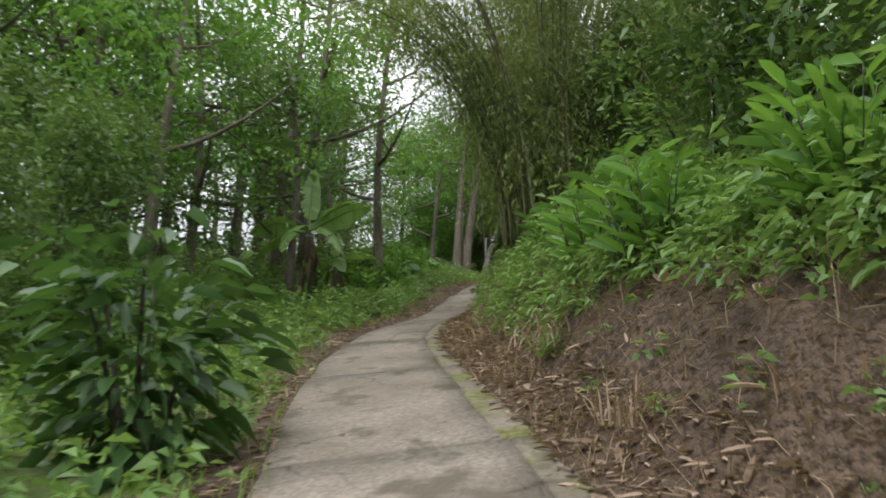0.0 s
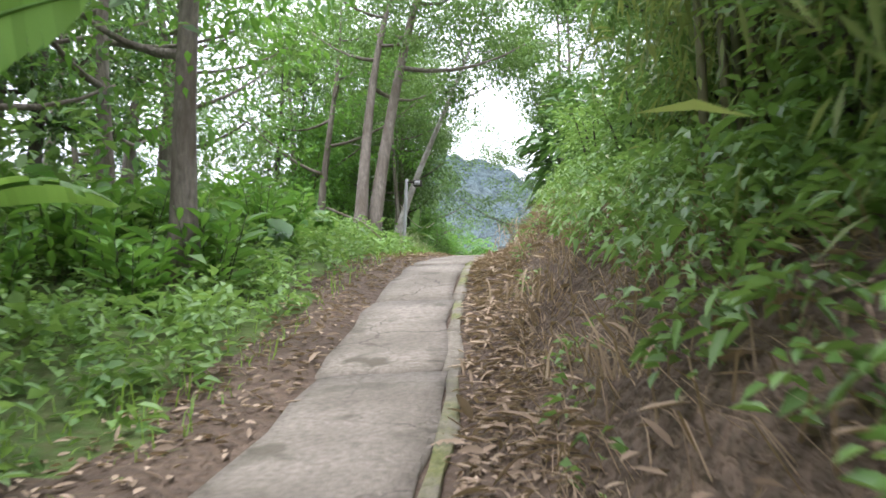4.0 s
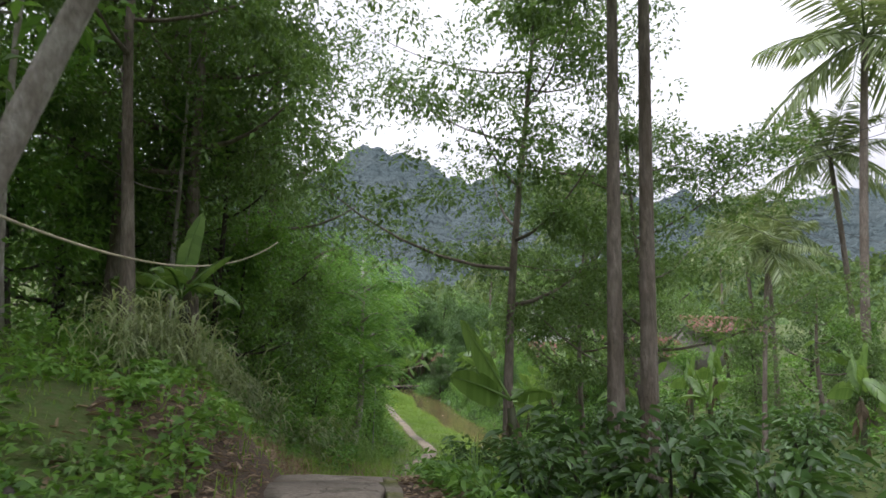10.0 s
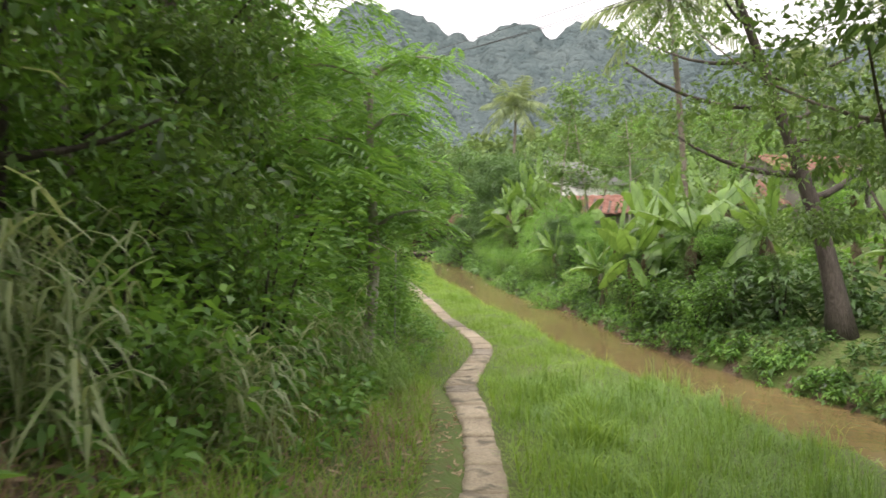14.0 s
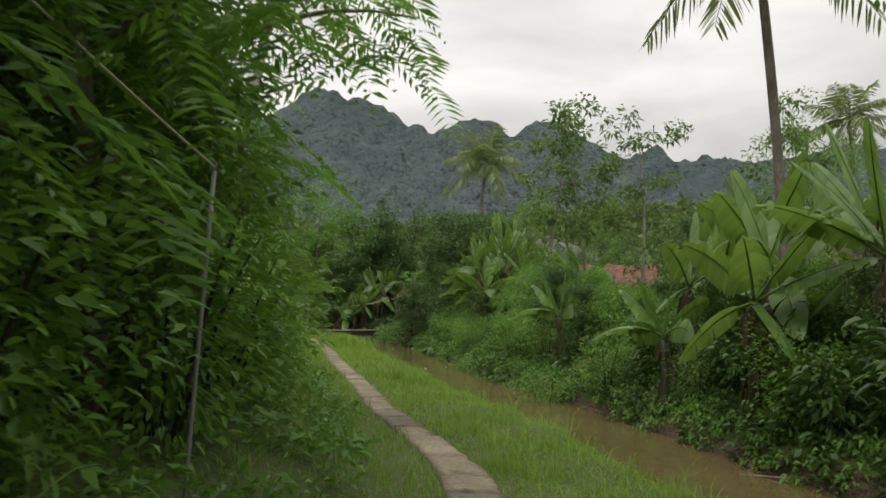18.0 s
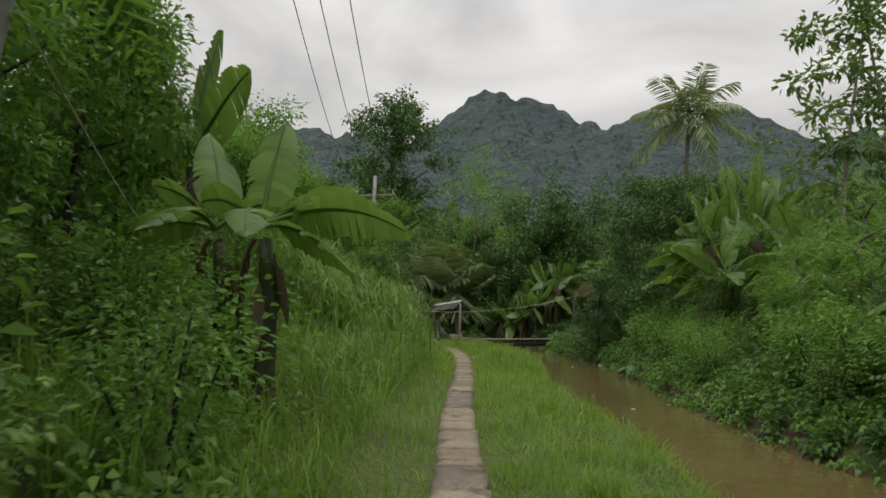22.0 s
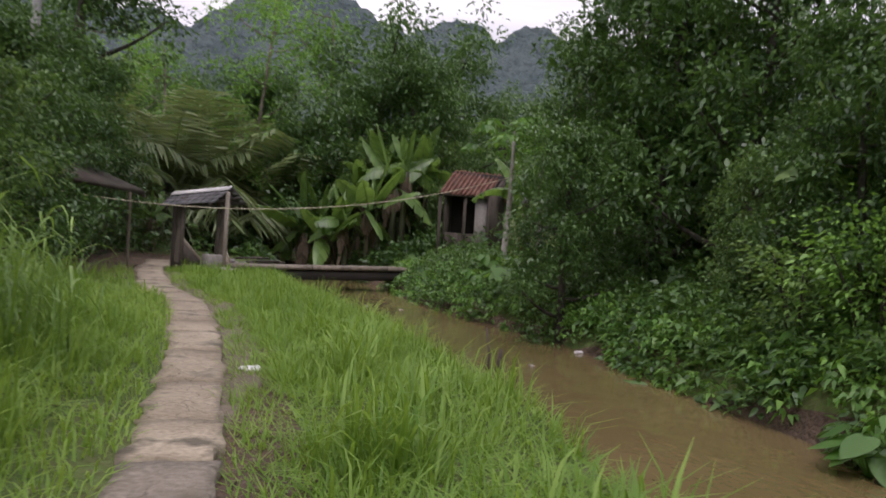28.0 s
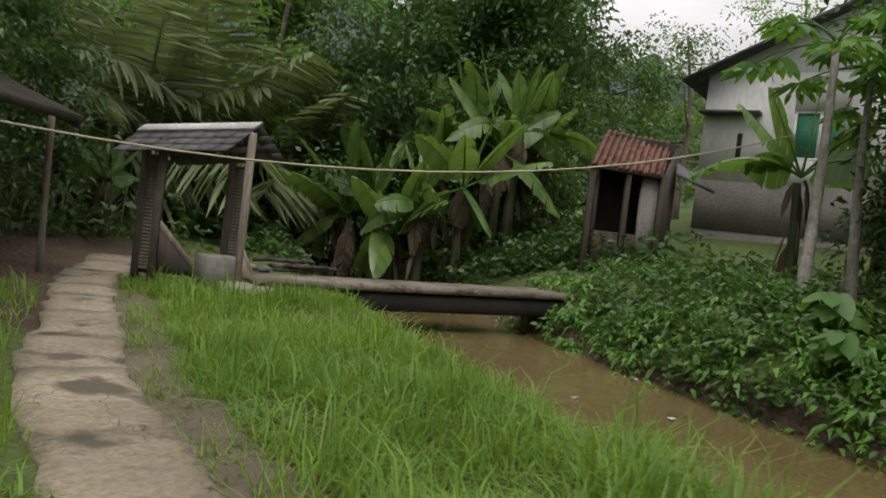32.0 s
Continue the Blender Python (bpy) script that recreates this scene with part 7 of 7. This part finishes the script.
# Roofs seen over the gardens.
for x, y, rz, w, d, h in ((9.6, 22.9, 10, 3.4, 3.0, 1.7), (6.8, 33.4, -14, 4.0, 3.2, 1.6), (14.5, 27.0, 20, 4.5, 3.5, 2.0)):
    cot = tagged(new("cottage"), "low village house with a rusty red roof among bananas", "house", "houses beyond the canal")
    g = float(land(x, y))
    for b0 in (box(-w / 2, -d / 2, -0.3, w / 2, -d / 2 + 0.12, h), box(-w / 2, d / 2 - 0.12, -0.3, w / 2, d / 2, h), box(-w / 2, -d / 2 + 0.122, -0.3, -w / 2 + 0.12, d / 2 - 0.122, h), box(w / 2 - 0.12, -d / 2 + 0.122, -0.3, w / 2, d / 2 - 0.122, h)):
        part("wall", quads("wall", *b0, M_GREY_WALL), cot)
    for sg in (-1, 1):
        tiled_roof(cot, (-w / 2 - 0.3, 0, h + 0.75), (w / 2 + 0.3, 0, h + 0.75), (0, sg * (d / 2 + 0.4), -0.95), 7, 11)
        part("roof_deck", quads("roof_deck", *sheet([(-w / 2 - 0.28, 0, h + 0.7), (w / 2 + 0.28, 0, h + 0.7), (w / 2 + 0.28, sg * (d / 2 + 0.38), h - 0.22), (-w / 2 - 0.28, sg * (d / 2 + 0.38), h - 0.22)], 0.04), M_DARK_WOOD), cot)
    cot.matrix_basis = pose(x, y, g, 0, 0, rz)
    part("gable", quads("gable", *sheet([(-w / 2, -d / 2, h), (-w / 2, d / 2, h), (-w / 2, 0.02, h + 0.66), (-w / 2, -0.02, h + 0.66)], 0.1), M_GREY_WALL), cot)
    part("gable", quads("gable", *sheet([(w / 2, -d / 2, h), (w / 2, d / 2, h), (w / 2, 0.02, h + 0.66), (w / 2, -0.02, h + 0.66)], 0.1), M_GREY_WALL), cot)

# Shelter roof by the path, with a thin post.
shed = tagged(new("shelter"), "open shelter with a dark thatched roof on thin posts", "shelter")
SX, SY = -8.62, 39.0
part("post", quads("post", *tube(curve_points((SX, SY, float(land(SX, SY)) - 0.15), (SX - 0.02, SY, 1.82), 0, 5), 0.032, 8), M_WOOD, True), shed)
part("post", quads("post", *tube(curve_points((SX - 2.4, SY - 1.0, float(land(SX - 2.4, SY - 1.0)) - 0.15), (SX - 2.4, SY - 1.0, 2.2), 0, 5), 0.035, 8), M_WOOD, True), shed)
part("post", quads("post", *tube(curve_points((SX - 1.4, SY - 2.6, float(land(SX - 1.4, SY - 2.6)) - 0.15), (SX - 1.4, SY - 2.6, 2.2), 0, 5), 0.035, 8), M_WOOD, True), shed)
c0, c1, c2, c3 = (np.array(q) for q in ((SX + 0.35, SY - 0.25, 1.72), (SX - 0.9, SY - 2.9, 1.9), (SX - 3.0, SY - 1.6, 2.75), (SX - 2.1, SY + 0.5, 2.6)))
part("roof", quads("roof", *sheet([c0, c1, c2, c3], 0.07), M_DARK_WOOD), shed)
part("rafter", quads("rafter", *beam(c0 - UP * 0.06, c3 - UP * 0.06, 0.04, 0.05), M_DARK_WOOD), shed)
part("rafter", quads("rafter", *beam(c1 - UP * 0.06 + (c0 - c1) * 0.05, c2 - UP * 0.06, 0.04, 0.05), M_DARK_WOOD), shed)

# Leaning power pole beside the path, and the pole with a crossarm farther on.
pole = tagged(new("power_pole"), "grey power pole leaning over the path", "pole")
PB = np.array([-3.45, 12.1, float(land(-3.45, 12.1)) - 0.3])
PT = PB + np.array([0.5, 0.9, 6.2])
part("shaft", quads("shaft", *tube(curve_points(PB, PT, 0, 8), np.linspace(0.105, 0.075, 8), 12), M_POLE, True), pole)
part("cap", quads("cap", *tube(curve_points(PT, PT + (PT - PB) / 6.3 * 0.05, 0, 3), 0.085, 12), M_POLE, True), pole)
pole2 = tagged(new("power_pole"), "power pole with a wooden crossarm on the slope", "pole")
QB = np.array([-10.6, 39.0, float(land(-10.6, 39.0)) - 0.3])
QT = np.array([-10.5, 39.0, 7.0])
part("shaft", quads("shaft", *tube(curve_points(QB, QT, 0, 6), np.linspace(0.11, 0.07, 6), 10), M_POLE, True), pole2)
part("crossarm", quads("crossarm", *beam(QT + np.array([-0.9, 0.1, -0.8]), QT + np.array([0.9, -0.1, -0.8]), 0.07, 0.08), M_WOOD), pole2)
for k in range(3):
    u = -0.8 + 0.8 * k
    part("insulator", quads("insulator", *tube(curve_points(QT + np.array([u, -0.11 * u, -0.76]), QT + np.array([u, -0.11 * u, -0.58]), 0, 5), (0.02, 0.04, 0.025, 0.04, 0.02), 8), M_TRIM, True), pole2)
    cable("power_line", PT + np.array([-0.35 + 0.33 * k, 0, 0.1 - 0.12 * (k % 2)]), QT + np.array([u, -0.11 * u, -0.58]), 0.9, 0.008, M_WIRE, "dark overhead power line between the poles")
    cable("power_line", PT + np.array([-0.35 + 0.33 * k, 0, 0.1 - 0.12 * (k % 2)]), (15.0 + 0.5 * k, -4.0 + 0.6 * k, 9.6), 0.6, 0.008, M_WIRE, "dark overhead power line crossing above the canal")
for k in range(3):
    cable("power_line", (4.6 + 0.4 * k, -4.0, 6.6 + 0.3 * k), (20, 14 + k, 7.0 + 0.6 * k), 0.7, 0.008, M_WIRE, "dark overhead power line over the gardens")
rod = tagged(new("rod"), "thin pale metal rod that holds up a cable", "rod")
RB = np.array([-1.12, 4.35, float(land(-1.12, 4.35))])
part("shaft", quads("shaft", *tube(curve_points(RB - UP * 0.2, (-1.06, 4.38, 2.42), 0, 5), 0.012, 8), M_POLE, True), rod)
part("hook", quads("hook", *tube(np.array([(-1.06, 4.38, 2.42), (-1.05, 4.38, 2.46), (-1.08, 4.37, 2.48), (-1.1, 4.36, 2.45)]), 0.006, 6), M_POLE, True), rod)
cable("cable", (-1.06, 4.38, 2.44), (-1.9, 1.0, 3.6), 0.06, 0.007, M_PALE_WIRE, "pale slack cable tied to a rod")
cable("cable", (-0.6, -13.0, 4.4), (-1.2, -5.2, 5.25), 0.35, 0.01, M_PALE_WIRE, "pale slack cable between trees")
cable("cable", (-10.8, 36.6, 1.9), (-1.2, 39.9, 2.6), 0.7, 0.009, M_PALE_WIRE, "pale slack cable over the gate and the canal")
cable("cable", PB + UP * 2.0 + np.array([0.3, 0.3, 0]), (-4.6, 15.6, 2.1), 0.05, 0.006, M_PALE_WIRE, "pale slack cable by the pole")

# Lamp box on the leaning tree.
lamp = tagged(new("lamp_box"), "dark lamp box held out from a slim pole", "lamp")
part("body", quads("body", *box(-0.09, -0.05, -0.07, 0.09, 0.05, 0.07, 0.012), M_DARK_AND_SHADED), lamp)
part("arm", quads("arm", *beam((-0.26, 0, 0.03), (-0.08, 0, 0.03), 0.035, 0.035), M_DARK_WOOD), lamp)
part("glass", quads("glass", *box(-0.06, -0.058, -0.045, 0.06, -0.051, 0.045, 0.0), M_POLE), lamp)
lamp.matrix_basis = pose(0.36, -15.5, 4.38)
post = tagged(new("lamp_post"), "slim pale pole that carries a lamp box", "pole")
part("shaft", quads("shaft", *tube(curve_points((0.0, -15.37, float(land(0.0, -15.37)) - 0.3), (0.12, -15.5, 4.48), 0, 5), 0.035, 10), M_POLE, True), post)
part("base", quads("base", *turned(box(-0.12, -0.12, -0.15, 0.12, 0.12, 0.06, 0.015), 12, (0.0, -15.37, float(land(0.0, -15.37)))), M_PALE_CONCRETE), post, "pale concrete base block")

# Sticks, driftwood and scraps.
for pts, r, lab in ((((3.75, 9.55, 0.0), (4.05, 9.7, 0.2), (4.35, 9.9, 0.42)), 0.045, "broken branch lying in the water's edge"),
                    (((4.45, 9.35, 0.12), (4.75, 9.3, 0.13), (5.0, 9.35, 0.12)), 0.04, "pale fallen banana stem on the bank"),
                    (((3.5, 9.2, -0.01), (3.9, 8.9, 0.03), (4.2, 8.75, 0.02)), 0.015, "thin stick floating in the canal"),
                    (((1.1, 20.0, 0.02), (1.35, 20.05, 0.1), (1.6, 20.2, 0.16)), 0.06, "dark driftwood caught at the bank"),
                    (((1.2, 20.25, 0.02), (1.45, 20.15, 0.2), (1.5, 20.3, 0.3)), 0.03, "dark driftwood caught at the bank"),
                    (((-0.35, -13.0, 2.9), (-0.1, -13.3, 2.83), (0.15, -13.65, 2.76)), 0.055, "dark rotten log lying on the bank"),
                    (((-2.48, 31.95, -0.3), (-2.48, 31.93, 0.15), (-2.52, 31.95, 0.4)), 0.016, "thin dark snag standing in the water"),
                    (((-2.4, 31.92, -0.3), (-2.38, 31.9, 0.1), (-2.36, 31.92, 0.2)), 0.026, "short dark stump standing in the water"),
                    (((-1.3, 34.9, 0.78), (-0.8, 35.1, 0.86), (-0.3, 35.4, 0.9)), 0.02, "pale bamboo pole lying on the bank"),
                    (((0.4, -21.6, 2.75), (0.75, -21.1, 2.62), (0.95, -20.85, 2.42)), 0.018, "broken twig sticking out of the weeds"),
                    (((2.95, -20.6, 2.2), (3.0, -20.4, 2.6), (3.15, -20.35, 2.95)), 0.03, "bare root on the cut bank"),
                    (((3.2, -22.7, 2.4), (3.3, -22.6, 2.1), (3.1, -22.4, 1.9)), 0.025, "bare root on the cut bank")):
    tagged(new("stick", quads("stick", *tube(np.array(pts), np.linspace(r, r * 0.6, len(pts)), 8), M_DARK_BARK if "dark" in lab else M_WOOD, True)), lab, "stick")
for x, y, s in ((-1.25, 33.3, 0.05), (-4.35, 29.5, 0.06), (-2.0, 32.2, 0.03), (0.2, 23.5, 0.03), (-0.4, 22.6, 0.03), (-3.4, 37.0, 0.03), (-4.0, 37.4, 0.03), (-3.2, 38.4, 0.03)):
    z = max(float(land(x, y)), 0.0)
    v, f = box(-s, -s * 0.7, 0, s, s * 0.7, s * 0.35, s * 0.15)
    ob = tagged(new("scrap", quads("scrap", v + 0.15 * s * rng.normal(size=v.shape), f, M_LITTERBAG)), "pale scrap of litter" if z > 0.01 else "pale leaf scrap floating on the water", "litter")
    ob.matrix_basis = pose(x, y, z + 0.003, 0, 0, rng.uniform(0, 360))

# ---- the path's slabs ----
path_root = tagged(new("pavement"), "narrow worn concrete footpath of poured slabs", "path", kind="structure")


def slab(y0, y1, left, right, material, thick=0.07, rag=0.02, lift=0.0):
    """One poured slab between two places along the path; left and right are shares of its half width."""
    n, c = 6, 6
    v = []
    for i in range(n):
        y = y0 + (y1 - y0) * i / (n - 1)
        x, w = float(way_x(y)), float(way_w(y))
        dx = float(way_x(y + 0.05) - way_x(y - 0.05)) / 0.1
        nx, ny = 1 / math.hypot(1, dx), -dx / math.hypot(1, dx)
        for j in range(c):
            s = left + (right - left) * j / (c - 1)
            e = rag * (rng.uniform(-1, 1) if j in (0, c - 1) or i in (0, n - 1) else 0)
            v.append((x + nx * (s * w + e), y + ny * s * w + (rng.uniform(-1, 1) * rag * 0.6 if i in (0, n - 1) else 0), float(way_z(y + ny * s * w)) + lift + 0.004 * rng.normal() - (0.006 if j in (0, c - 1) else 0)))
    top = np.array(v)
    v = np.concatenate([top, top - UP * thick])
    f = [[i * c + j, i * c + j + 1, i * c + c + j + 1, i * c + c + j] for i in range(n - 1) for j in range(c - 1)]
    m = n * c
    rim = [j for j in range(c)] + [i * c + c - 1 for i in range(1, n)] + [(n - 1) * c + j for j in range(c - 2, -1, -1)] + [i * c for i in range(n - 2, 0, -1)]
    f += [[rim[(k + 1) % len(rim)], rim[k], rim[k] + m, rim[(k + 1) % len(rim)] + m] for k in range(len(rim))]
    part("slab", quads("slab", v, f, material), path_root)


y = -47.0
while y < 41.0:
    w = float(way_w(y))
    if y < -6:
        step = rng.uniform(1.6, 2.4)
        edge = rng.uniform(0.7, 0.8)
        slab(y + 0.002, y + step - 0.002, -1.0, edge, M_CONCRETE, rag=0.03, lift=0.004 * rng.normal())
        slab(y + 0.002, y + step - 0.002, edge + 0.008, 1.0, M_MOSS, rag=0.02, lift=-0.006)
    elif y < 27:
        step = rng.uniform(0.5, 1.0)
        slab(y + 0.006, y + step - 0.006, -1.0, 1.0, M_CONCRETE if rng.uniform() < 0.3 else M_PALE_CONCRETE, rag=0.02, lift=0.006 * rng.normal())
    else:
        step = rng.uniform(0.55, 1.1)
        slab(y + 0.003, y + step - 0.003, -1.0, 1.0, M_PALE_CONCRETE, rag=0.035, lift=0.003 * rng.normal())
    y += step
